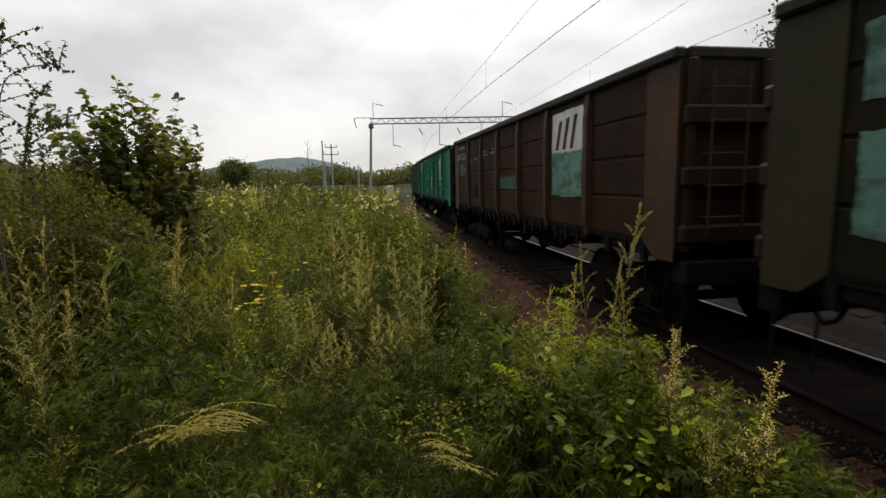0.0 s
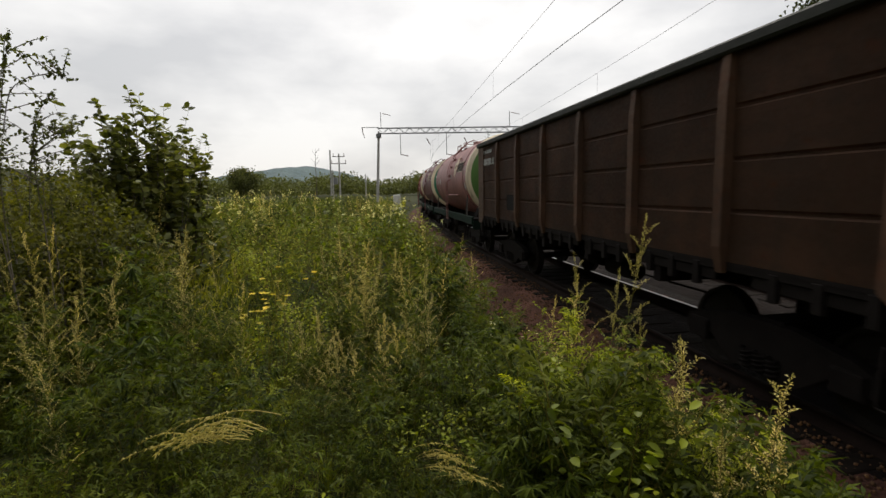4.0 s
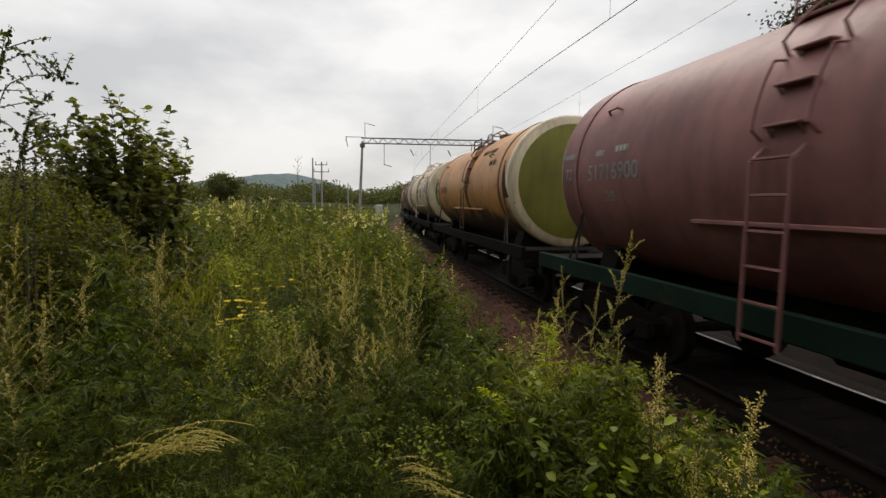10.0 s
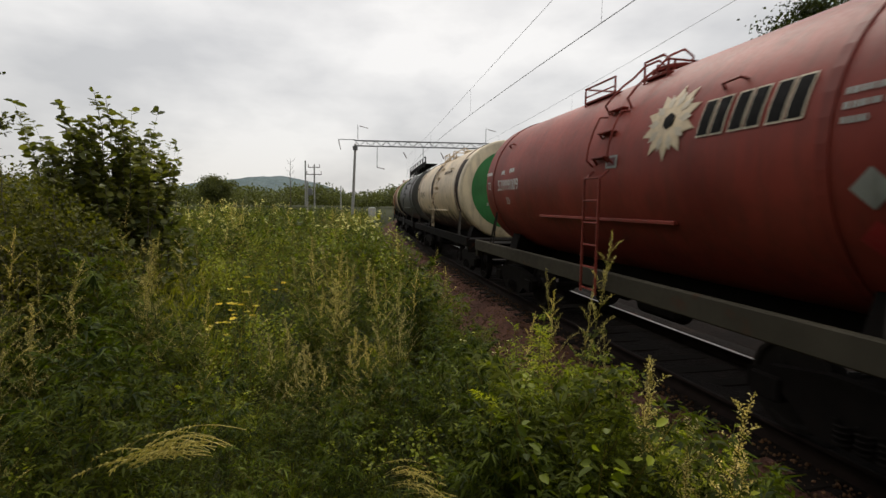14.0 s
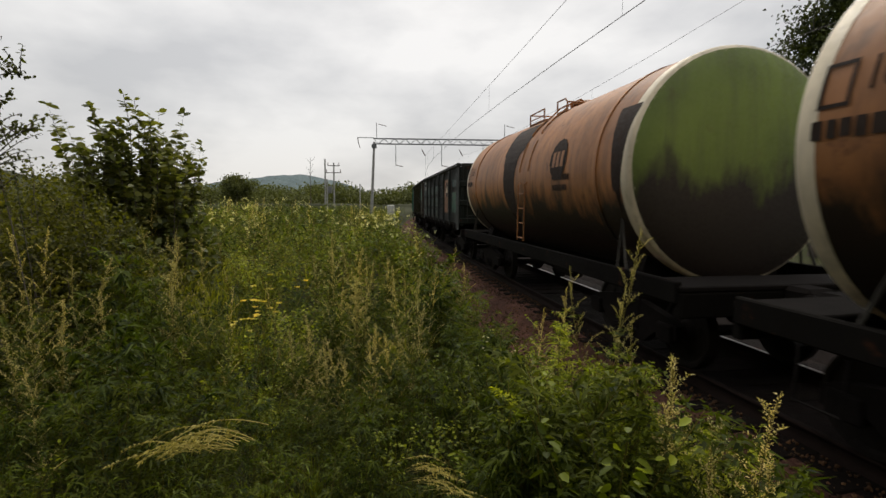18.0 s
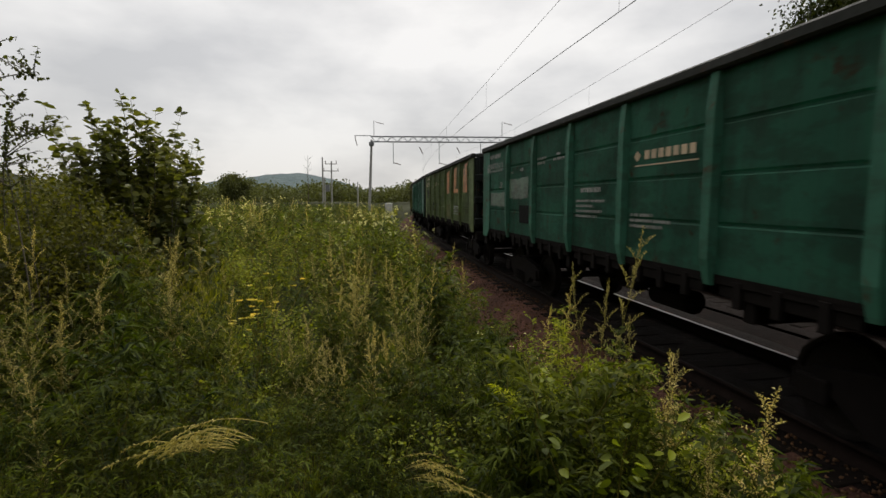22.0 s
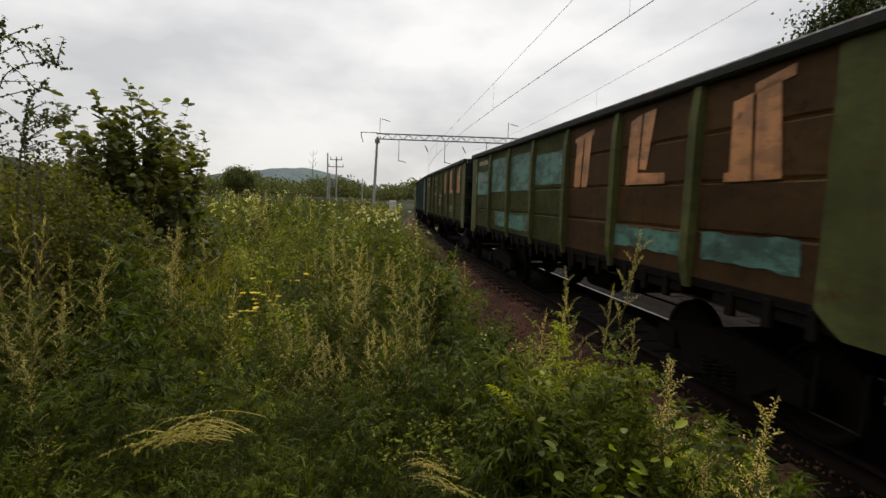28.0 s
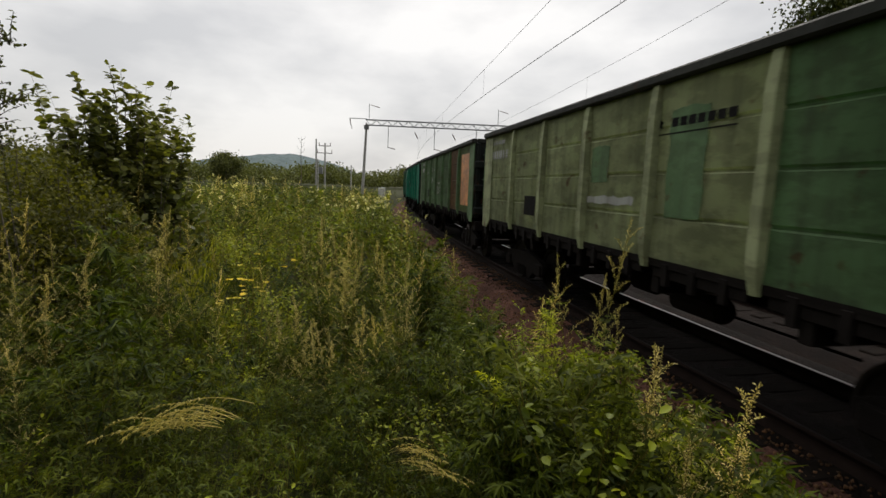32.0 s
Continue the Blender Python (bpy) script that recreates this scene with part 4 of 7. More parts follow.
    V, F = [], []
    for i in range(n):
        r = rng.uniform(0.012, 0.03)
        c = np.array(on_line(float(ss[i]), float(dd[i]), float(z[i]) + r * 0.3)[:])
        q = rng.normal(size=(3, 3))
        q = np.linalg.qr(q)[0]
        V.append((octa * rng.uniform(0.6, 1.2, (6, 1)) * r) @ q + c)
        F.append(of + 6 * i)
    tagged(new("ballast_stones", soup_mesh("ballast_stones", np.concatenate(V), np.concatenate(F), M_STONE)), "loose brown stones on the ballast shoulder", "stones", kind="stuff")


build_ground()
build_stones()
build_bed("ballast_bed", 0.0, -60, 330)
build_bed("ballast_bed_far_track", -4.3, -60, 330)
build_track(0.0, -20, 330)
build_track(-4.3, -20, 330)
build_overhead()
build_wires()

# ---- the freight train ----
def paint(name, col, k=1.0, **kw):
    return mat_paint(name + "_wagon_paint", tuple(c * k for c in col), **kw)


def old_paint(name, col):
    g = sum(col) / 3
    return paint(name, tuple(max(0.004, 2.25 * (g + 1.25 * (c - g))) for c in col), amount=0.45, rust=0.36, peel=0.28, rough=0.62, spec=0.14)


P_RIM = old_paint("grimy_grey_rim", (0.012, 0.0125, 0.011))
# end paints: rust brown and green, darkened to carry the ends' shade
P_END = old_paint("rust_brown_shaded_end", (0.012, 0.0075, 0.005))
P_ENDG = old_paint("dark_green_and_shaded_end", (0.005, 0.006, 0.0052))
P_BROWN = old_paint("red_brown", (0.027, 0.016, 0.011))
P_OLIVE = old_paint("olive_green", (0.044, 0.047, 0.019))
P_KHAKI = old_paint("khaki_green", (0.052, 0.068, 0.031))
P_GREEN = old_paint("deep_green", (0.022, 0.054, 0.036))
P_TEALG = old_paint("teal_green", (0.016, 0.085, 0.056))
P_DARK = old_paint("dark_grey_green", (0.0155, 0.0168, 0.016))
P_MIX = old_paint("dark_brown_green", (0.0125, 0.0115, 0.0065))
P_BLUE = old_paint("blue_grey", (0.085, 0.106, 0.1))
P_POST = old_paint("dark_blue_green", (0.026, 0.039, 0.034))
P_DULLT = old_paint("dull_teal_green", (0.024, 0.062, 0.043))
P_SAGE = old_paint("sage_green", (0.13, 0.142, 0.088))
P_MOSS = old_paint("moss_green", (0.048, 0.075, 0.04))
P_BLUEG = old_paint("faded_blue_green", (0.066, 0.1, 0.089))
P_RUSTO = old_paint("rust_brown", (0.055, 0.033, 0.018))
T_PINK = paint("faded_maroon", (0.235, 0.1, 0.094), amount=0.35, rust=0.05, rough=0.5, dents=0.03, spec=0.22)
T_PLUM = paint("plum_maroon", (0.12, 0.036, 0.04), amount=0.35, rust=0.05, rough=0.45, dents=0.03, spec=0.28)
T_RED = paint("brick_red", (0.23, 0.038, 0.026), amount=0.35, rust=0.05, rough=0.5, dents=0.03, spec=0.2)
T_CRIMSON = paint("deep_crimson", (0.16, 0.014, 0.014), amount=0.3, rust=0.05, rough=0.5, dents=0.03, spec=0.2)
T_MAROON = paint("deep_maroon", (0.1, 0.01, 0.02), amount=0.25, rust=0.05, rough=0.45, dents=0.03, spec=0.25)
T_OCHRE = paint("ochre", (0.46, 0.205, 0.048), dirt=(0.09, 0.05, 0.025), amount=0.4, rust=0.3, dents=0.03, oil=-0.72)
T_CREAM = paint("cream", (0.6, 0.47, 0.31), dirt=(0.09, 0.06, 0.035), amount=0.4, rust=0.22, dents=0.03, oil=-0.8)
T_ORANGE = paint("tan_orange", (0.34, 0.14, 0.045), dirt=(0.035, 0.022, 0.015), amount=0.6, rust=0.35, dents=0.03, spec=0.3, oil=-0.35)
T_GREY = paint("dark_bitumen_grey", (0.05, 0.05, 0.047), amount=0.4, rust=0.15, dents=0.03)
H_VIVID = paint("end_vivid_green", (0.025, 0.17, 0.045), amount=0.25, rust=0.05)
H_GREEN = paint("end_green", (0.085, 0.19, 0.035), amount=0.25, rust=0.05)
H_TEAL = paint("end_dark_green", (0.02, 0.15, 0.085), amount=0.25, rust=0.05)
H_LIGHT = paint("end_light_green", (0.2, 0.34, 0.085), amount=0.25, rust=0.05)
H_GRASS = paint("end_grass_green", (0.13, 0.18, 0.025), amount=0.3, rust=0.08)
# shade on the lower half of the tan wagons' heads, put into the paint
H_SHADED = paint("end_shaded_grass_green", (0.13, 0.18, 0.025), amount=0.4, rust=0.08, oil=-0.1)
H_OLIVE = paint("end_olive", (0.19, 0.185, 0.025), amount=0.3, rust=0.1)
H_CREAM = paint("end_cream", (0.62, 0.57, 0.42), amount=0.25, rust=0.1)
R_WHITE = paint("ring_cream", (0.7, 0.6, 0.43), amount=0.4, rust=0.12)
F_GREEN = paint("frame_green", (0.009, 0.02, 0.014), amount=0.4, rust=0.2, rough=0.7, spec=0.05)
F_BROWN = paint("frame_brown", (0.05, 0.044, 0.032), amount=0.5, rust=0.2, rough=0.7, spec=0.05)
F_DARK = paint("frame_dark", (0.008, 0.007, 0.006), amount=0.4, rust=0.2, rough=0.85, spec=0.04)
M_DIM = mat_paint("grimy_white_marking_paint", (0.3, 0.31, 0.28), amount=0.5, rust=0.1)
M_RUSTRUN = mat_paint("rust_brown_run", (0.15, 0.05, 0.018), amount=0.5, rust=0.5, rough=0.75, spec=0.15)
M_SPILL = mat_paint("black_oil_spill", (0.026, 0.016, 0.011), amount=0.3, rust=0.1, rough=0.75, spec=0.2)
M_BROWNP = mat_paint("brown_patch_paint", (0.13, 0.07, 0.042), amount=0.3, rust=0.1)
M_GREENMARK = mat_paint("green_patch_paint", (0.025, 0.1, 0.06), amount=0.45, rust=0.25, peel=0.6, spec=0.15)
M_SKY = mat_paint("dull_blue_patch_paint", (0.045, 0.09, 0.085), amount=0.4, rust=0.2, peel=0.6, spec=0.15)
M_YELLOWM = mat_paint("amber_placard_paint", (0.55, 0.26, 0.02), amount=0.2, rust=0.05)
M_REDM = mat_paint("red_placard_paint", (0.35, 0.02, 0.02), amount=0.2, rust=0.05)

M_DULLT = mat_paint("flaking_dull_teal_paint", (0.028, 0.062, 0.05), amount=0.5, rust=0.3, peel=0.8, spec=0.15)
M_ORANGEP = mat_paint("faded_orange_panel_paint", (0.3, 0.15, 0.08), amount=0.5, rust=0.3, peel=0.4, spec=0.15)
M_OCHREP = mat_paint("ochre_patch_paint", (0.1, 0.062, 0.014), amount=0.4, rust=0.3, peel=0.5, spec=0.15)

TRAIN = []          # (wagon, distance of its middle up the line when t = 0, kind)


def g_mark(name, polys, mat, label="", out=0.007):
    return (name, flat_shape(polys, mat, g_side, out, 0), label)


def g_each(name, polys, mat, label=""):
    """Painted shapes, each a part of its own."""
    return [g_mark(name, [p], mat, label) for p in polys]


def g_text(words, u, w, h, width, mat):
    return ("lettering", lay_text(words, u, w, h, width, mat, lambda a, b, o: g_side(a, b, o + (0.016 if u < 0.6 else 0.0))), "painted white lettering")


def frame_logo(u, w, du, dw, t=0.03):
    """A slanted frame with three bars in it."""
    k = 0.07
    return [[(u - k, w + dw), (u + du + k, w + dw), (u + du + k - 0.02, w + dw - t), (u - k + 0.02, w + dw - t)],
            [(u, w), (u + du, w), (u + du + 0.02, w + t), (u - 0.02, w + t)],
            [(u - k, w + dw), (u - k + t, w + dw - t), (u + t, w + t), (u, w)],
            [(u + du + k, w + dw), (u + du, w), (u + du - t, w + t), (u + du + k - t, w + dw - t)]] + \
           [rect(u + du * (0.12 + 0.28 * i), w + dw * 0.28, du * 0.2, dw * 0.44) for i in range(3)]


def std_marks(mat, number=None, maker=True, owner=True, dark=True, sparse=False):
    """The usual stencils of an open wagon: number, owner, dates, maker's frame."""
    out = []
    if number:
        out.append(g_text(number, 0.42, 2.86, 0.22, 1.36, mat))
    else:
        out.append(g_mark("stencil", text_bars(0.42, 2.86, [1.36], thick=0.2), mat))
    out.append(g_mark("stencil", text_bars(0.6, 3.2, [0.95], thick=0.1), mat))
    if not sparse:
        out.append(g_text("20", 1.5, 2.45, 0.15, 0.22, mat))
        out.append(g_mark("stencil", text_bars(2.35, 2.75, [0.18], thick=0.05) + text_bars(3.0, 2.78, [0.2], thick=0.06), mat))
        out.append(g_mark("stencil", text_bars(4.0, 2.93, [0.45, 0.4], 0.09, 0.05) + text_bars(4.95, 2.95, [0.15], thick=0.05) + text_bars(4.8, 2.86, [0.48], thick=0.055), mat))
    if maker:
        out.append(g_mark("maker_mark", frame_logo(4.03, 2.34, 0.46, 0.19, 0.02), mat))
    if owner:
        out.append(g_mark("stencil", text_bars(5.92, 2.27, [0.65], thick=0.075) + text_bars(5.77, 2.12, [0.95, 0.6, 0.85, 0.7], 0.08, 0.04), mat))
    if dark:
        out.append(g_mark("repainted_patch", [rect(2.98, 1.66, 0.58, 0.38)], M_BLACK, "dull black repainted patch"))
    return out


def fan_logo(u, w, mat):
    """A trapezoid of slanting stripes."""
    polys = [[(u, w + 0.82), (u + 0.5, w + 0.95), (u + 0.44, w + 0.8), (u + 0.06, w + 0.7)],
             [(u + 0.1, w + 0.58), (u + 0.38, w + 0.66), (u + 0.34, w + 0.52), (u + 0.15, w + 0.46)],
             [(u + 0.16, w), (u + 0.32, w), (u + 0.62, w + 0.98), (u + 0.46, w + 0.9)],
             [(u + 0.4, w + 0.02), (u + 0.56, w + 0.03), (u + 0.82, w + 0.92), (u + 0.68, w + 0.9)],
             [(u + 0.64, w + 0.03), (u + 0.82, w + 0.04), (u + 1.14, w + 1.1), (u + 0.94, w + 0.95)],
             [(u + 0.64, w + 0.97), (u + 1.18, w + 1.12), (u + 1.1, w + 0.94), (u + 0.62, w + 0.86)]]
    return g_mark("owner_mark", polys, mat, "painted fan of slanting stripes")


def block_word(mat, foot=True):
    """Remnants of three big painted letters on three panels."""
    a = [[(7.52, 2.42), (7.74, 2.42), (7.8, 3.2), (7.55, 3.16)], [(7.79, 2.42), (8.0, 2.42), (8.08, 3.26), (7.85, 3.22)], [(7.48, 3.15), (8.15, 3.22), (8.15, 3.31), (7.48, 3.22)]]
    b = [[(9.15, 2.42), (9.42, 2.42), (9.46, 3.32), (9.2, 3.26)], [(9.46, 2.62), (9.62, 2.6), (9.76, 3.34), (9.5, 3.32)], [(9.42, 2.42), (10.02, 2.42), (10.02, 2.55), (9.42, 2.57)]]
    c = [[(11.06, 2.41), (11.34, 2.41), (11.28, 3.22), (11.04, 3.18)], [(11.37, 2.41), (11.68, 2.42), (11.58, 3.3), (11.32, 3.24)], [(10.98, 2.41), (11.08, 2.41), (11.06, 2.5), (10.99, 2.5)], [(11.3, 3.2), (11.72, 3.28), (11.72, 3.38), (11.3, 3.3)]]
    return [g_mark("painted_letter", p, mat, "faded orange painted letter stroke") for p in (a, b, c)]


def t_mark(name, polys, mat, label="", out=0.010, cuts=6):
    return (name, flat_shape(polys, mat, t_side, out, cuts), label)


def t_text(words, u, w, h, width, mat, label="painted lettering"):
    return ("lettering", lay_text(words, u, w, h, width, mat, t_side, 4), label)


def star(u, w, r, n, inner, turn=0.0):
    return [(u + (r if k % 2 == 0 else r * inner) * math.sin(turn + k * math.pi / n), w + (r if k % 2 == 0 else r * inner) * math.cos(turn + k * math.pi / n)) for k in range(2 * n)]


def oil_logo(light, fill, edge, bar_mat):
    """A many-pointed sun with petals, and three heavy outlined blocks."""
    u, w = 6.79, 0.48
    out = [t_mark("sun_mark", [star(u, w, 0.46, 10, 0.62)], edge, "sun-like painted mark", 0.010),
           t_mark("sun_field", [star(u, w, 0.43, 10, 0.62)], fill, "", 0.014)]
    petals = [[(u + 0.16 * math.sin(a), w + 0.16 * math.cos(a)), (u + 0.26 * math.sin(a - 0.2), w + 0.26 * math.cos(a - 0.2)), (u + 0.37 * math.sin(a), w + 0.37 * math.cos(a)), (u + 0.26 * math.sin(a + 0.2), w + 0.26 * math.cos(a + 0.2))] for a in np.arange(10) * math.tau / 10 + 0.3]
    out.append(t_mark("sun_petals", petals, light, "", 0.018))
    out.append(t_mark("sun_centre", [star(u, w, 0.1, 6, 0.85)], M_BLACK, "", 0.022))
    for k in range(3):
        for j in range(2):
            x, tilt = 7.3 + k * 0.42 + j * 0.19, 0.03
            out.append(t_mark("bar_outline", [[(x - 0.016, 0.22), (x + 0.156, 0.22), (x + 0.156 + tilt, 0.61), (x - 0.016 + tilt, 0.61)]], light, "pale outline of a painted bar", 0.010))
            out.append(t_mark("bar", [[(x, 0.238), (x + 0.14, 0.238), (x + 0.14 + tilt, 0.592), (x + tilt, 0.592)]], bar_mat, "heavy dark painted bar", 0.014))
    return out


def head_bars(mat, v, w, rows, gap=0.16, thick=0.09):
    bm = bmesh.new()
    for poly in text_bars(v, w, rows, gap, thick):
        q = [Vector(t_end(a, b, 0.012)) for a, b in poly]
        bm.faces.new([bm.verts.new(p) for p in q])
    me = bpy.data.meshes.new("head_stencil")
    bm.to_mesh(me)
    bm.free()
    me.materials.append(mat)
    return ("head_stencil", me, "rows of stencilled paint on the head")


def sill_text(words, u, mat=M_DIM, width=1.05):
    return ("lettering", lay_text(words, u, 1.1, 0.13, width * 0.62, mat, lambda a, b, o: (5.6 - a, 1.545 + o, b)), "stencilled numbers on the sill")


def tank_number(words, mat, side="72", capacity=True):
    out = [t_text(words, 1.06, -0.16, 0.23, 1.24, mat)]
    if side:
        out.append(t_text(side, 0.34, -0.12, 0.17, 0.2, mat))
    out.append(t_text("20", 1.5, -0.46, 0.15, 0.22, mat))
    if capacity:
        out.append(t_mark("stencil", text_bars(1.25, 0.18, [0.22], thick=0.09) + text_bars(1.75, 0.2, [0.3], thick=0.09), mat))
    out.append(t_mark("stencil", text_bars(0.15, 0.2, [0.45], thick=0.08), mat))
    return out


def near_stencils(mat):
    return [t_mark("stencil", text_bars(8.8, 0.34, [0.3, 0.34, 0.2], 0.11, 0.055), mat), t_mark("placard", [[(8.88, -0.35), (9.04, -0.19), (9.2, -0.35), (9.04, -0.51)]], M_DIM, "diamond hazard placard"),
            t_mark("placard", [[(8.88, -0.75), (9.04, -0.58), (9.2, -0.75), (9.04, -0.91)]], M_REDM, "red diamond hazard placard"), t_mark("placard", [rect(5.6, 0.02, 0.27, 0.17)], M_DIM, "small white framed plate"), t_mark("placard_field", [rect(5.64, 0.05, 0.19, 0.11)], T_PLUM, "", 0.014)]


def drips(u0, u1, top, bottom, rng):
    """An uneven black run of spilt oil down the flank."""
    n = 30
    us = np.linspace(u0, u1, n)
    reach = (1 - np.abs(np.linspace(-1, 1, n)) ** 1.6) * rng.uniform(0.45, 1.0, n)
    lower = [(float(u), float(min(top - 0.08, top - (top - bottom) * k))) for u, k in zip(us, reach)]
    return [[(float(us[0]), top)] + lower + [(float(us[-1]), top)]]


def tank_specs():
    rng = np.random.default_rng(8)
    sun_gold = (M_CREAMMARK, mat_paint("gold_marking_paint", (0.42, 0.27, 0.1), amount=0.25, rust=0.05), M_CREAMMARK, M_BLACK)
    sun_white = (mat_paint("pale_cream_marking_paint", (0.52, 0.44, 0.32), amount=0.25, rust=0.05), M_CREAMMARK, M_CREAMMARK, M_BLACK)
    spill = lambda a, b, t=1.25, lo=-1.3: t_mark("oil_spill", drips(a, b, t, lo, rng), M_SPILL, "black oil run down the flank", 0.006, 12)
    hb = [head_bars(M_WHITE, 0.28, 0.62, [0.4, 0.5, 0.48, 0.42], 0.12, 0.07), head_bars(M_WHITE, -0.32, -0.1, [0.3, 0.72], 0.11, 0.06)]
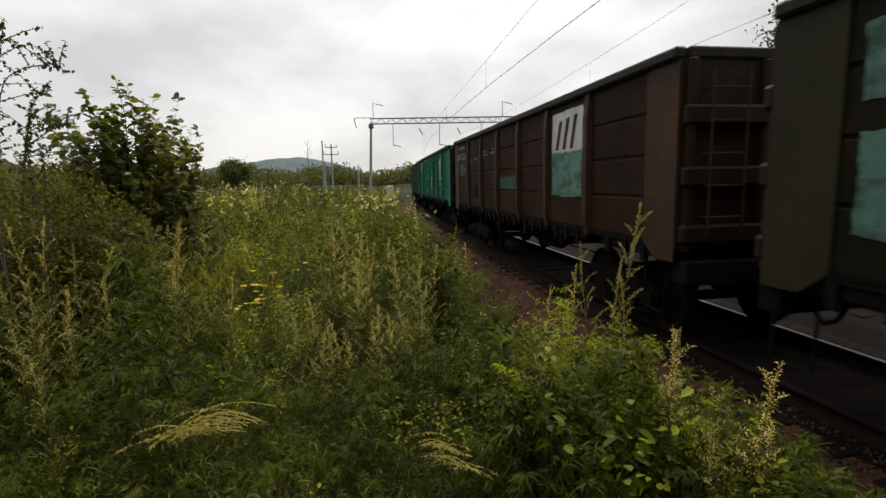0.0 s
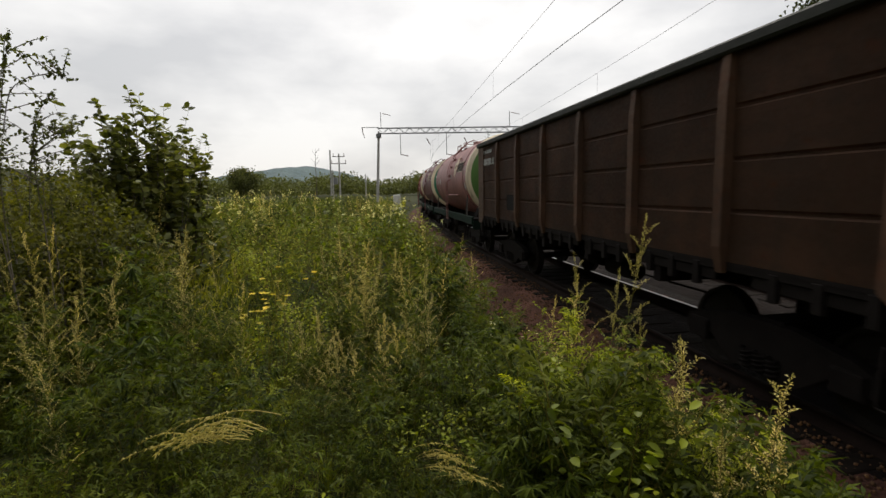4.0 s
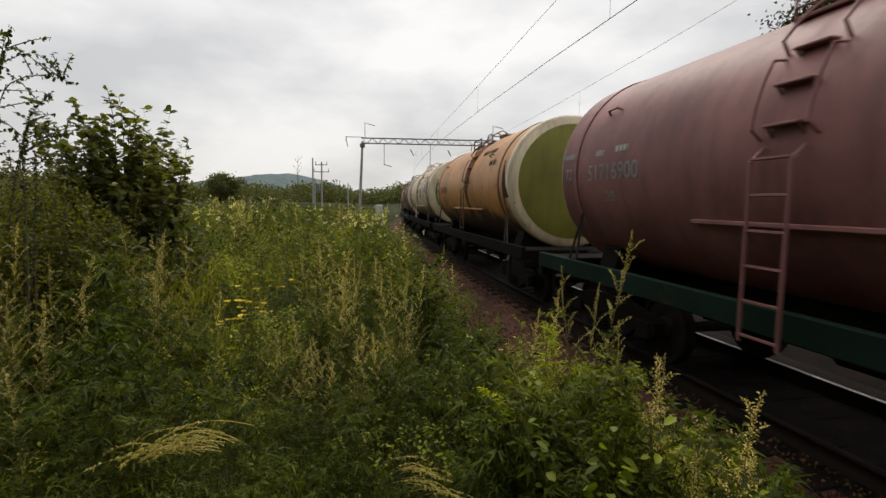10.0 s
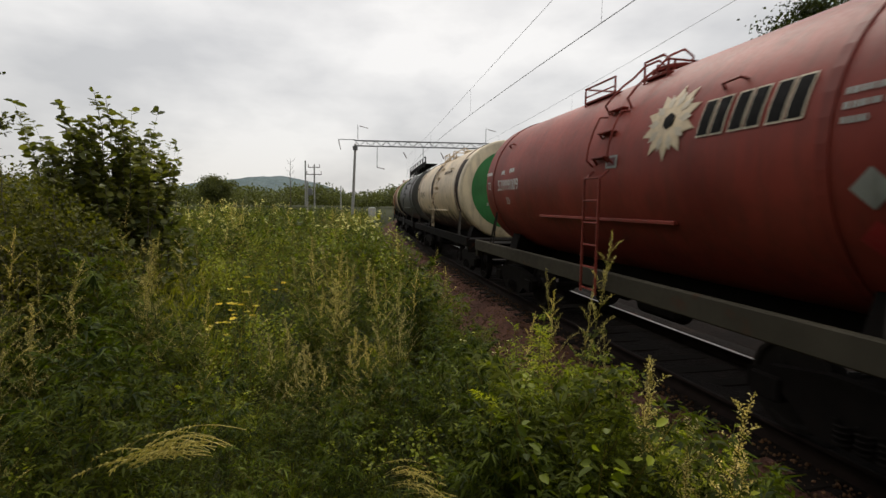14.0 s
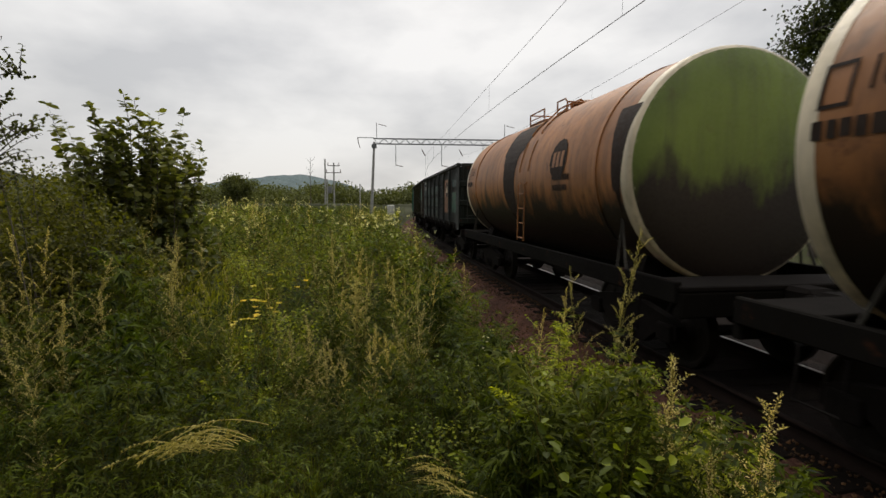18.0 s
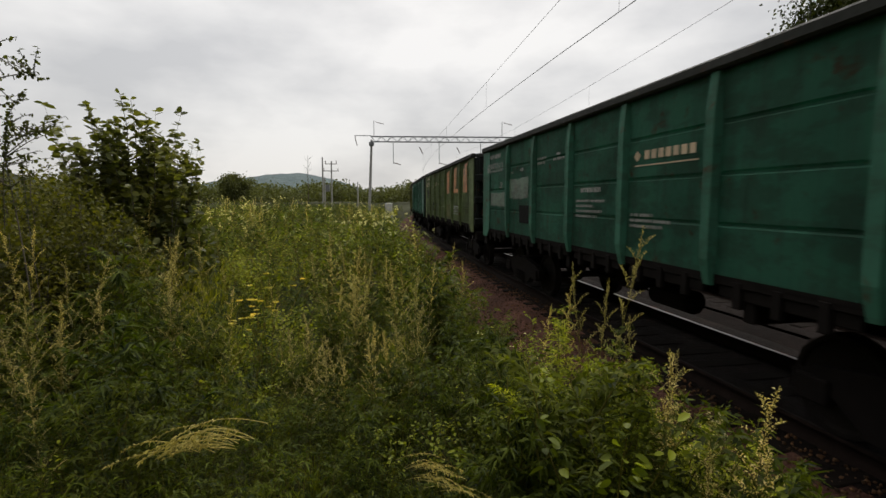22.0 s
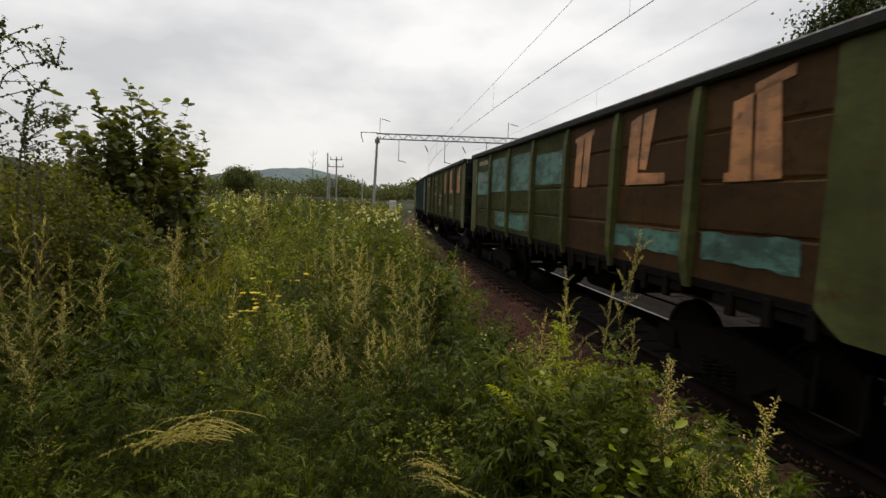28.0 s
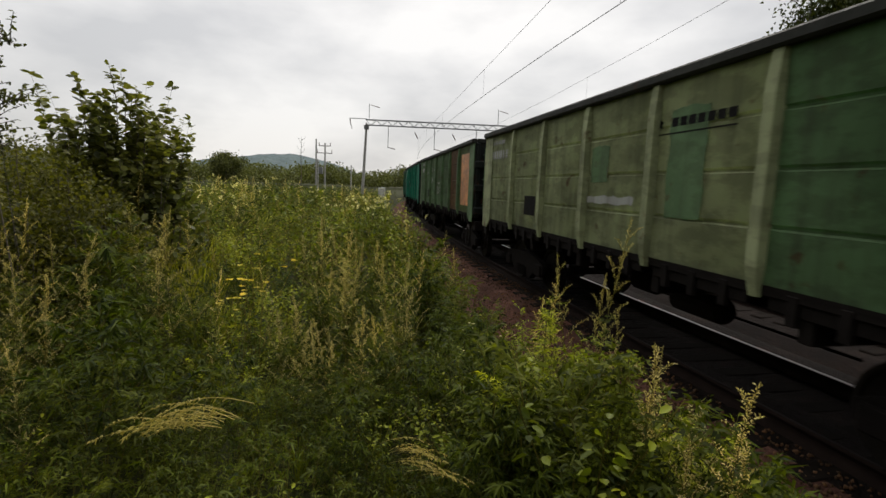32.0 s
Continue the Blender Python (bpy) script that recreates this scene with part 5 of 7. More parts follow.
    return [
        ("faded maroon tank wagon with pale sun mark", T_PINK, H_GREEN, F_GREEN, oil_logo(*sun_white) + tank_number("51716233", M_WHITE, "62", False) + near_stencils(M_DIM), {}),
        ("plum tank wagon with dark green cream-ringed ends", T_PLUM, H_TEAL, F_GREEN, oil_logo(*sun_gold) + tank_number("53937470", M_WHITE) + near_stencils(M_WHITE) + hb + [sill_text("53937470", 7.2)], {}),
        ("deep red tank wagon with light green ends", T_CRIMSON, H_LIGHT, F_BROWN, oil_logo(*sun_white) + tank_number("51465672", M_WHITE, "62") + near_stencils(M_DIM) + hb, {}),
        ("deep maroon tank wagon with dark green ends", T_MAROON, H_TEAL, F_GREEN, oil_logo(*sun_white) + tank_number("51593713", M_WHITE) + near_stencils(M_WHITE) + [head_bars(M_DIM, -0.7, -0.2, [0.8, 0.4], 0.14, 0.07)], {}),
        ("faded pink-maroon tank wagon with green ends", T_PINK, H_GREEN, F_GREEN, oil_logo(*sun_white) + tank_number("51716900", M_DIM) + near_stencils(M_DIM) + hb + [spill(9.1, 9.35, 0.3, -1.0)], {}),
        ("dirty ochre tank wagon with olive green ends", T_OCHRE, R_WHITE, F_DARK, tank_number("57417034", M_BLACK, "66", False) + [t_mark("stencil", text_bars(6.4, 0.85, [1.3], thick=0.14) + text_bars(7.6, 0.45, [0.6], thick=0.14), M_SPILL), t_mark("repainted_patch", [rect(9.0, -0.7, 0.55, 1.2)], M_SPILL, "black repainted panel"), t_mark("rust_run", drips(4.85, 5.9, 1.6, -1.3, rng), M_RUSTRUN, "rust-brown run down the flank behind the ladder", 0.006, 12), head_bars(M_WHITE, 0.2, 0.5, [0.5, 0.45, 0.6, 0.65, 0.5], 0.15)], {"disc": (H_OLIVE, 0.86)}),
        ("stained cream tank wagon with green-centred ends", T_CREAM, R_WHITE, F_DARK, tank_number("57191132", M_BLACK, "62", False) + [spill(3.9, 4.9), t_mark("repainted_patch", [rect(8.7, -1.0, 0.55, 1.5)], M_BROWNP, "brown repainted panel"), t_mark("placard", [rect(8.85, -0.22, 0.16, 0.12)], M_WHITE, "small white plate", 0.014), t_mark("placard", [rect(8.85, -0.75, 0.26, 0.28)], M_REDM, "red square placard", 0.014), t_mark("owner_mark", [star(7.55, 0.35, 0.55, 16, 0.97)], M_SKY, "dark blue round painted mark"), t_mark("owner_mark", [star(7.68, 0.3, 0.45, 16, 0.97)], T_CREAM, "", 0.014), t_mark("owner_bar", [rect(7.35, -0.25, 0.14, 0.7), rect(7.27, 0.4, 0.42, 0.12)], M_WHITE, "", 0.018), t_mark("owner_bar", [[(7.8, 0.0), (7.98, 0.0), (8.18, 0.8), (8.0, 0.8)], [(7.9, 0.3), (8.12, -0.05), (8.28, 0.0), (8.02, 0.45)]], T_MAROON, "", 0.018), t_mark("repainted_patch", [rect(0.45, -0.5, 0.5, 0.18)], M_BROWNP), t_mark("repainted_patch", [rect(5.9, -0.3, 0.45, 0.5)], M_BROWNP), head_bars(M_DIM, 0.15, 0.4, [0.5, 0.6, 0.3], 0.15), head_bars(M_DIM, -0.6, -0.6, [0.8], 0.15)], {"disc": (H_VIVID, 0.78)}),
        ("glossy plum tank wagon with a golden sun mark", T_PLUM, H_GREEN, F_GREEN, oil_logo(*sun_gold) + tank_number("53937439", M_WHITE) + near_stencils(M_WHITE) + [sill_text("53937439", 7.3, M_WHITE), sill_text("[20]", 8.55, M_DIM, 0.5)], {}),
        ("brick red tank wagon with cream ends patched green", T_RED, H_CREAM, F_BROWN, oil_logo(*sun_white) + tank_number("53999009", M_WHITE) + near_stencils(M_DIM), {"patch": True}),
        ("stained cream tank wagon with a wide white band", T_CREAM, R_WHITE, F_DARK, tank_number("57190266", M_BLACK, None, False) + [spill(3.9, 4.8), spill(8.6, 9.3, 1.0, -1.0), t_mark("stencil", text_bars(6.3, 0.6, [1.4], thick=0.12), M_SPILL), head_bars(M_DIM, -0.7, -0.5, [0.9], 0.15)], {"disc": (H_VIVID, 0.78)}),
        ("dark grey bitumen tank wagon with a long roof walkway", T_GREY, T_GREY, F_DARK, [t_text("50500727", 0.8, 0.32, 0.26, 1.45, M_BLACK), spill(7.5, 9.0, 1.4, -0.9), t_mark("repainted_patch", [rect(1.5, 0.1, 0.2, 0.22)], M_BLACK)], {"walk": True}),
        ("tan orange tank wagon with grass green ends", T_ORANGE, H_GRASS, F_DARK, [t_text("106", 0.68, 0.28, 0.24, 0.3, M_BLACK), t_mark("stencil", text_bars(0.3, -0.02, [0.68], thick=0.14), M_SPILL), t_mark("stencil_frame", [rect(0.32, 0.2, 0.24, 0.03), rect(0.32, 0.5, 0.24, 0.03), rect(0.32, 0.2, 0.03, 0.3), rect(0.53, 0.2, 0.03, 0.3)], M_SPILL), t_text("57228363", 1.5, -0.2, 0.25, 1.4, M_BLACK), t_text("БЕНЗИН", 8.72, 0.3, 0.14, 0.46, M_SPILL), t_text("НЕФТЬ", 8.72, 0.02, 0.14, 0.4, M_SPILL), spill(4.2, 4.7, 0.3, -1.0), spill(5.6, 6.1, 1.3, -1.2), t_mark("repainted_patch", [rect(3.2, 0.05, 0.5, 0.55)], M_SPILL), t_mark("owner_mark", [star(7.6, 0.25, 0.36, 14, 0.96)], M_SPILL, "faded dark round painted mark"), t_mark("owner_bar", [rect(7.36, 0.12, 0.12, 0.26), rect(7.54, 0.12, 0.12, 0.26), rect(7.72, 0.12, 0.12, 0.26)], T_ORANGE, "", 0.014), head_bars(M_DIM, 0.4, 0.0, [0.4, 0.3], 0.15)], {}),
        ("tan orange tank wagon stained black with oil", T_ORANGE, H_GRASS, F_DARK, [t_text("106", 0.68, 0.28, 0.24, 0.3, M_BLACK), t_mark("stencil", text_bars(0.3, -0.02, [0.68], thick=0.14), M_SPILL), t_mark("stencil_frame", [rect(0.32, 0.2, 0.24, 0.03), rect(0.32, 0.5, 0.24, 0.03), rect(0.32, 0.2, 0.03, 0.3), rect(0.53, 0.2, 0.03, 0.3)], M_SPILL), spill(3.6, 5.3, 1.35, -1.2), spill(8.9, 9.4, 0.8, -0.8), t_mark("owner_mark", [star(7.2, 0.25, 0.35, 14, 0.96)], M_SPILL, "faded dark round painted mark"), t_mark("owner_bar", [rect(6.98, 0.12, 0.11, 0.25), rect(7.15, 0.12, 0.11, 0.25), rect(7.32, 0.12, 0.11, 0.25)], T_ORANGE, "", 0.014), t_mark("stencil", text_bars(7.0, -0.1, [0.7, 0.6], 0.17, 0.1), M_SPILL)], {}),
    ]


def gondola_specs():
    P = lambda u, w, du, dw, m=M_TEAL, lab="repainted pale patch", o=0.005: g_mark("repainted_patch", [ragged(u, w, du, dw)], m, lab, o)
    first = [
        ("old olive brown open wagon with teal patches", P_MIX, {0: P_MIX}, [P(0.75, 2.65, 1.2, 0.55), P(0.75, 1.7, 1.2, 0.75), P(2.2, 2.6, 1.4, 0.5), P(2.2, 1.75, 1.3, 0.6), g_mark("stencil", text_bars(0.95, 3.2, [1.0], thick=0.14), M_ORANGE)], None),
        ("rusty brown open wagon with teal repainted patches", P_BROWN, {}, std_marks(M_DIM, "62081284", False, False) + [P(0.72, 2.35, 0.75, 0.42, M_GREENMARK), P(9.08, 1.87, 1.25, 0.75, M_TEAL), P(9.08, 2.62, 1.25, 0.68, M_WHITE, "pale painted panel"), g_mark("owner_mark", [[(9.25, 2.66), (9.38, 2.66), (9.55, 3.15), (9.42, 3.15)], [(9.55, 2.66), (9.68, 2.66), (9.85, 3.18), (9.72, 3.18)], [(9.85, 2.66), (9.98, 2.66), (10.15, 3.2), (10.02, 3.2)]], P_BROWN, "", 0.009), P(5.65, 1.95, 1.4, 0.3, M_GREENMARK)], None),
        ("bright teal green open wagon with a striped fan mark", P_TEALG, {}, std_marks(M_WHITE, "64810203") + [fan_logo(9.15, 2.2, M_CREAMMARK), P(3.9, 1.5, 1.5, 0.35, M_SKY, "dull blue patch"), P(7.3, 1.45, 3.0, 0.3, M_SKY, "dull blue patch"), g_mark("stencil", text_bars(9.3, 2.0, [0.9], thick=0.09), M_DIM), g_text("СОБСТВЕННИК", 6.0, 2.37, 0.085, 0.5, M_WHITE), g_mark("stencil", text_bars(4.14, 3.26, [0.2], thick=0.1), M_WHITE), g_mark("stencil", text_bars(5.7, 1.66, [0.36, 0.34, 0.2], 0.045, 0.03), M_DIM), g_mark("stencil", [rect(3.93, 1.62, 0.18, 0.17)], M_DIM)], None),
        ("deep green open wagon with an orange striped fan mark", P_GREEN, {}, std_marks(M_CREAMMARK, "64632722") + [fan_logo(9.15, 2.15, M_ORANGE)], None),
        ("dull brown open wagon with few markings", P_BROWN, {}, std_marks(M_DIM, None, False, False, sparse=True), None)]
    second = [
        ("dark grey-green open wagon with a pale pictured panel", P_DARK, {}, std_marks(M_DIM, None, False, False, sparse=True) + [P(9.05, 1.75, 1.3, 1.35, M_ORANGEP, "faded orange painted panel"), g_mark("owner_mark", [star(9.7, 2.68, 0.32, 12, 0.95)], P_DARK, "", 0.009), g_mark("owner_bar", [[(9.45, 2.55), (9.95, 2.55), (9.7, 2.9)]], M_CREAMMARK, "", 0.012), P(11.2, 2.75, 1.0, 0.28, M_SKY), P(11.1, 1.8, 1.0, 0.75, M_GREENMARK)] + [P(G_POSTS[k] + 0.2 + 0.1 * j, w, du, dw, M_DULLT, "flaking dull teal patch") for k in (0, 1, 2, 3) for j, w, du, dw in ((0, 2.55, 1.1, 0.4), (1, 1.95, 0.9, 0.42), (2, 1.5, 1.2, 0.3))], None),
        ("patched dark brown and teal open wagon", P_MIX, {}, [g_text("61357727", 0.75, 2.75, 0.24, 1.2, M_WHITE)] + [P(0.62, 1.75, 1.4, 1.5, M_GREENMARK, "green repainted panel", 0.004), P(2.3, 1.9, 1.38, 1.1, M_GREENMARK), P(4.0, 1.55, 1.3, 1.1, M_GREENMARK), P(3.95, 2.71, 1.35, 0.32, M_OCHREP, "ochre flaking patch"), P(5.62, 1.56, 1.4, 1.12, M_GREENMARK), P(5.8, 2.84, 1.0, 0.3, M_OCHREP, "ochre flaking patch"), P(7.35, 1.65, 1.4, 1.0, M_GREENMARK), P(9.05, 2.1, 1.4, 0.9, M_GREENMARK), P(10.9, 2.3, 1.2, 0.75, M_GREENMARK), P(11.9, 1.55, 0.3, 0.3, M_CREAMMARK, "pale patch", 0.01)] + [g_mark("stencil", text_bars(4.0, 2.5, [0.6], 0.14, 0.07) + text_bars(5.95, 2.42, [0.6, 0.5, 0.85], 0.12, 0.055), M_DIM, "", 0.01)], None),
        ("green open wagon with a pale stripe and stencils", P_DULLT, {}, std_marks(M_DIM, "60955010", False) + [*g_each("owner_bar", [[(7.42, 2.71), (7.5, 2.64), (7.58, 2.71), (7.5, 2.78)]] + [rect(7.66 + 0.14 * k, 2.66, 0.1, 0.11) for k in range(7)], M_CREAMMARK), g_mark("stripe", [rect(7.45, 2.58, 1.2, 0.016)], M_CREAMMARK), g_mark("stencil", text_bars(7.38, 1.94, [0.5, 0.85, 0.7], 0.07, 0.04), M_DIM), P(0.7, 2.0, 1.2, 0.35, M_SAGE_P), P(2.2, 2.2, 1.3, 0.45, M_SAGE_P)], None),
        ("khaki green open wagon with big orange letter strokes", P_KHAKI, {}, std_marks(M_CREAMMARK, "61893780", False, False) + block_word(M_ORANGE) + [g_mark("stencil", text_bars(9.1, 1.9, [0.85, 0.95, 0.9, 0.9], 0.09, 0.05), M_DIM), P(7.35, 1.5, 0.9, 0.5, P_OLIVE, "darker green repainted patch"), g_mark("repainted_patch", [rect(0.66, 2.28, 0.55, 0.42)], P_ENDG, "dark green square patch", 0.005)], None),
        ("faded blue-green open wagon with peeling panels", P_GREEN, {k: P_BLUEG for k in range(7)}, std_marks(M_DIM, None, False, False, False, True) + [P(G_POSTS[k] + 0.15, 1.5, 1.35, w, M_TEAL) for k, w in ((1, 0.75), (2, 0.9), (3, 0.6), (4, 1.0), (5, 0.8))] + [P(11.0, 1.6, 1.5, 1.05, M_TEAL), P(10.9, 2.8, 0.7, 0.35, M_TEAL), P(9.1, 2.7, 0.8, 0.3, M_TEAL)], None),
        ("olive green open wagon with a maker's frame", P_OLIVE, {}, std_marks(M_DIM, None, False, False) + [g_mark("maker_mark", frame_logo(0.85, 2.3, 0.6, 0.24), M_WHITE), P(0.85, 2.0, 0.7, 0.13, M_TEAL), P(0.8, 1.72, 0.6, 0.13, M_TEAL)], None),
        ("olive green open wagon with dull blue patches", P_OLIVE, {}, std_marks(M_DIM, None, False) + [g_mark("maker_mark", frame_logo(0.85, 2.4, 0.4, 0.16), M_WHITE), P(2.25, 2.6, 1.3, 0.4, M_SKY), P(5.7, 1.9, 0.8, 1.0, M_SKY), P(7.4, 2.9, 1.1, 0.3, M_SAGE_P)], None),
        ("olive open wagon with teal patches and orange letters", P_OLIVE, {4: P_RUSTO, 5: P_RUSTO, 6: P_RUSTO}, block_word(M_ORANGE) + [P(0.64, 2.33, 1.34, 0.68), P(0.03, 2.78, 0.5, 0.34), P(0.05, 2.35, 0.44, 0.17), P(2.2, 2.4, 1.4, 0.85), P(3.95, 2.4, 1.4, 0.8), P(5.65, 2.5, 1.4, 0.6), P(2.75, 1.52, 0.8, 0.36), P(3.95, 1.5, 1.3, 0.36), P(8.9, 1.6, 1.5, 0.28), P(10.74, 1.6, 1.2, 0.3), g_mark("stencil", text_bars(0.85, 3.17, [0.95], thick=0.12), M_CREAMMARK), g_text("61810834", 0.5, 2.68, 0.22, 1.25, M_DIM)], None),
        ("olive open wagon with orange letter strokes and dates", P_OLIVE, {}, std_marks(M_CREAMMARK, "61891024") + block_word(M_ORANGE) + [g_mark("stencil", text_bars(9.15, 1.85, [0.85, 0.95, 0.9], 0.09, 0.05), M_DIM), g_mark("owner_mark", [[(3.95, 3.2), (4.4, 3.3), (4.18, 3.05)]], M_CREAMMARK), P(12.2, 2.0, 0.4, 0.25, M_SKY)], None),
        ("blue-grey open wagon with amber placards at one end", P_POST, {k: P_BLUE for k in range(7)}, std_marks(M_WHITE, "61228813", False, False) + [g_text("СОБСТВЕННИК", 5.64, 2.02, 0.085, 0.58, M_WHITE), g_mark("stencil", text_bars(5.76, 1.91, [0.36], thick=0.075) + text_bars(5.74, 1.82, [0.4, 0.34, 0.42, 0.3, 0.4], 0.065, 0.038), M_WHITE), g_mark("placard", [[(0.1, 2.0), (0.3, 2.2), (0.5, 2.0), (0.3, 1.8)]], M_YELLOWM, "amber diamond placard", 0.03), g_mark("placard", [rect(0.12, 1.5, 0.36, 0.24)], M_YELLOWM, "amber square placard", 0.03)], None),
        ("sage green open wagon with a dark lettered stripe", P_SAGE, {6: P_MOSS, 5: P_MOSS}, std_marks(M_DIM, None, False, False, True, True) + [*g_each("owner_bar", [rect(7.5 + 0.14 * k, 2.92, 0.115, 0.1) for k in range(7)], M_BLACK), g_mark("owner_mark", [star(7.3, 2.97, 0.07, 5, 0.5)], M_BLACK), g_mark("stripe", [rect(7.2, 2.84, 1.27, 0.018)], M_BLACK), P(7.5, 1.9, 0.6, 1.2, P_MOSS, "darker green repainted patch"), P(5.7, 2.3, 0.5, 0.5, P_MOSS), P(10.9, 1.6, 1.4, 0.12, M_DIM), P(10.9, 1.85, 1.4, 0.1, M_DIM), P(5.65, 2.0, 1.2, 0.1, M_DIM)], None),
        ("green open wagon with two orange repainted panels", P_MOSS, {6: P_KHAKI, 5: P_RUSTO}, std_marks(M_DIM, None) + [P(10.9, 1.6, 1.5, 1.6, M_ORANGE, "faded orange panel")], None),
        ("teal green open wagon with white stencils", P_TEALG, {}, std_marks(M_WHITE, None), None),
        ("deep green open wagon with white stencils", P_GREEN, {}, std_marks(M_DIM, None), None),
        ("rusty brown open wagon with pale stencils", P_BROWN, {}, std_marks(M_DIM, None, False), None),
        ("olive green open wagon with faded stencils", P_OLIVE, {}, std_marks(M_DIM, None), None),
        ("moss green open wagon with faded stencils", P_MOSS, {}, std_marks(M_DIM, None), None),
        ("dull teal open wagon with faded stencils", P_TEALG, {}, std_marks(M_DIM, None, False), None)]
    return first, second


M_SAGE_P = mat_paint("sage_patch_paint", (0.1, 0.16, 0.11), amount=0.4, rust=0.2, peel=0.5)


def bitumen_fittings(wagon):
    """The roof walkway and end ladder of the bitumen wagon."""
    z = TZ + TR + 0.18
    for y in (-0.45, 0.45):
        bm = bmesh.new()
        bm_box(bm, -4.6, 4.6, y - 0.3, y + 0.3, z, z + 0.05, 0.008)
        part("walkway", bm, M_UNDER, wagon)
    for y in (-0.78, 0.78):
        bm = bmesh.new()
        bm_box(bm, -4.6, 4.6, y - 0.012, y + 0.012, z - 0.08, z + 0.18, 0.004)
        part("toe_board", bm, M_UNDER, wagon)
        for x in np.linspace(-4.5, 4.5, 8):
            bm = bmesh.new()
            bm_box(bm, x - 0.04, x + 0.04, y - 0.03, y + 0.03, z - 0.25, z + 0.42, 0.008)
            part("walkway_post", bm, M_UNDER, wagon)
        bm = bmesh.new()
        bm_tube(bm, [(-4.5, y, z + 0.42), (4.5, y, z + 0.42)], 0.016, 5)
        part("hand_rail", bm, M_UNDER, wagon)
    bm = bmesh.new()
    for y in (0.3, 0.7):
        bm_tube(bm, [(5.05, y + 0.35, 1.2), (5.0, y + 0.35, 3.0), (4.6, y, z)], 0.025, 5)
    for t in np.linspace(0.1, 0.9, 8):
        bm_tube(bm, [(5.03, 0.65, 1.2 + t * 1.8), (5.03, 1.05, 1.2 + t * 1.8)], 0.016, 5)
    part("end_ladder", bm, M_UNDER, wagon)


def build_train():
    G, T = 13.92, 12.02
    tanks = tank_specs()
    first, second = gondola_specs()
    rows = [("g", r) for r in first] + [("t", r) for r in tanks] + [("g", r) for r in second]
    where, last = 11.28 - G, None
    for kind, r in rows:
        if last:
            where += (G if last == "g" else T) / 2 + (G if kind == "g" else T) / 2
        last = kind
        if kind == "g":
            label, body, panels, marks, rim = r
            w = gondola(label, body, rim, panels, marks)
        else:
            label, body, head, fr, marks, more = r
            if "disc" not in more and body != T_GREY:
                more = dict(more, disc=(H_SHADED if body == T_ORANGE else head, 0.97 if body == T_ORANGE else 0.9))
            w = tank_wagon(label, body, head, R_WHITE if body != T_GREY else T_GREY, fr, marks, disc=more.get("disc"), ladder_x=0.62 if "pink" in label or "deep maroon" in label else -0.32 if "glossy" in label else -0.5, strap=M_BROWNP if body in (T_CREAM, T_OCHRE) else None, fittings=M_BROWNP if body == T_OCHRE else None, girth=1.07 if body == T_ORANGE else 1.0, low=1.36 if body in (T_CREAM, T_ORANGE, T_OCHRE) else 0.5 if "glossy" in label else 0.95)
            if more.get("walk"):
                bitumen_fittings(w)
            if more.get("patch"):
                for vw in ((-1.38, -0.48, 0.46, 0.55),):
                    bm = bmesh.new()
                    v0, w0, dv, dw = vw
                    n = 8
                    g = [[bm.verts.new(t_end(v0 + dv * i / n, w0 + dw * j / n, 0.012)) for j in range(n + 1)] for i in range(n + 1)]
                    for i in range(n):
                        for j in range(n):
                            bm.faces.new((g[i][j], g[i + 1][j], g[i + 1][j + 1], g[i][j + 1]))
                    part("repainted_patch", bm, H_TEAL, w, "green repainted patch on the head")
        # the tan tanks sit a little nearer their coupling
        TRAIN.append((w, where - (0.12 if kind == "t" and body == T_ORANGE else 0.0), kind))


build_train()

# ---- plants ----
LEANS = []          # (plant, [(seconds, degrees it leans over)])


def unit(a):
    return a / np.maximum(np.linalg.norm(a, axis=-1, keepdims=True), 1e-9)


def kites(P, D, L, W, rng, fold=0.25, droop=0.15, tilt=0.7, mid=0.42):
    """Leaves: four-cornered, folded along the rib, from places P in directions D."""
    n = len(P)
    D = unit(D)
    ref = np.array([0, 0, 1.0]) + tilt * rng.normal(size=(n, 3))
    S = unit(np.cross(D, ref))
    N = np.cross(S, D)
    L, W = np.broadcast_to(L, n)[:, None], np.broadcast_to(W, n)[:, None]
    M = P + D * L * mid
    tip = P + D * L - np.array([0, 0, 1.0]) * L * droop
    V = np.stack([P, M + S * W / 2 + N * W * fold, tip, M - S * W / 2 + N * W * fold], 1)
    F = np.arange(n * 4).reshape(n, 4)
    return V.reshape(-1, 3), F


def ovals(P, D, L, W, rng, fold=0.1, droop=0.1, tilt=0.5):
    """Round leaves: six-cornered, slightly cupped."""
    n = len(P)
    D = unit(D)
    S = unit(np.cross(D, np.array([0, 0, 1.0]) + tilt * rng.normal(size=(n, 3))))
    N = np.cross(S, D)
    L, W = np.broadcast_to(L, n)[:, None], np.broadcast_to(W, n)[:, None]
    down = np.array([0, 0, 1.0]) * L * droop
    rim = [P, P + D * L * 0.28 + S * W * 0.45 + N * W * fold, P + D * L * 0.7 + S * W * 0.45 + N * W * fold - down * 0.5, P + D * L - down,
           P + D * L * 0.7 - S * W * 0.45 + N * W * fold - down * 0.5, P + D * L * 0.28 - S * W * 0.45 + N * W * fold]
    V = np.stack(rim, 1).reshape(-1, 3)
    o = np.arange(n)[:, None] * 6
    F = np.concatenate([o + np.array([0, 1, 2, 3]), o + np.array([0, 3, 4, 5])])
    return V, F


def stalk(pts, r0, r1):
    """A thin three-sided stem along points."""
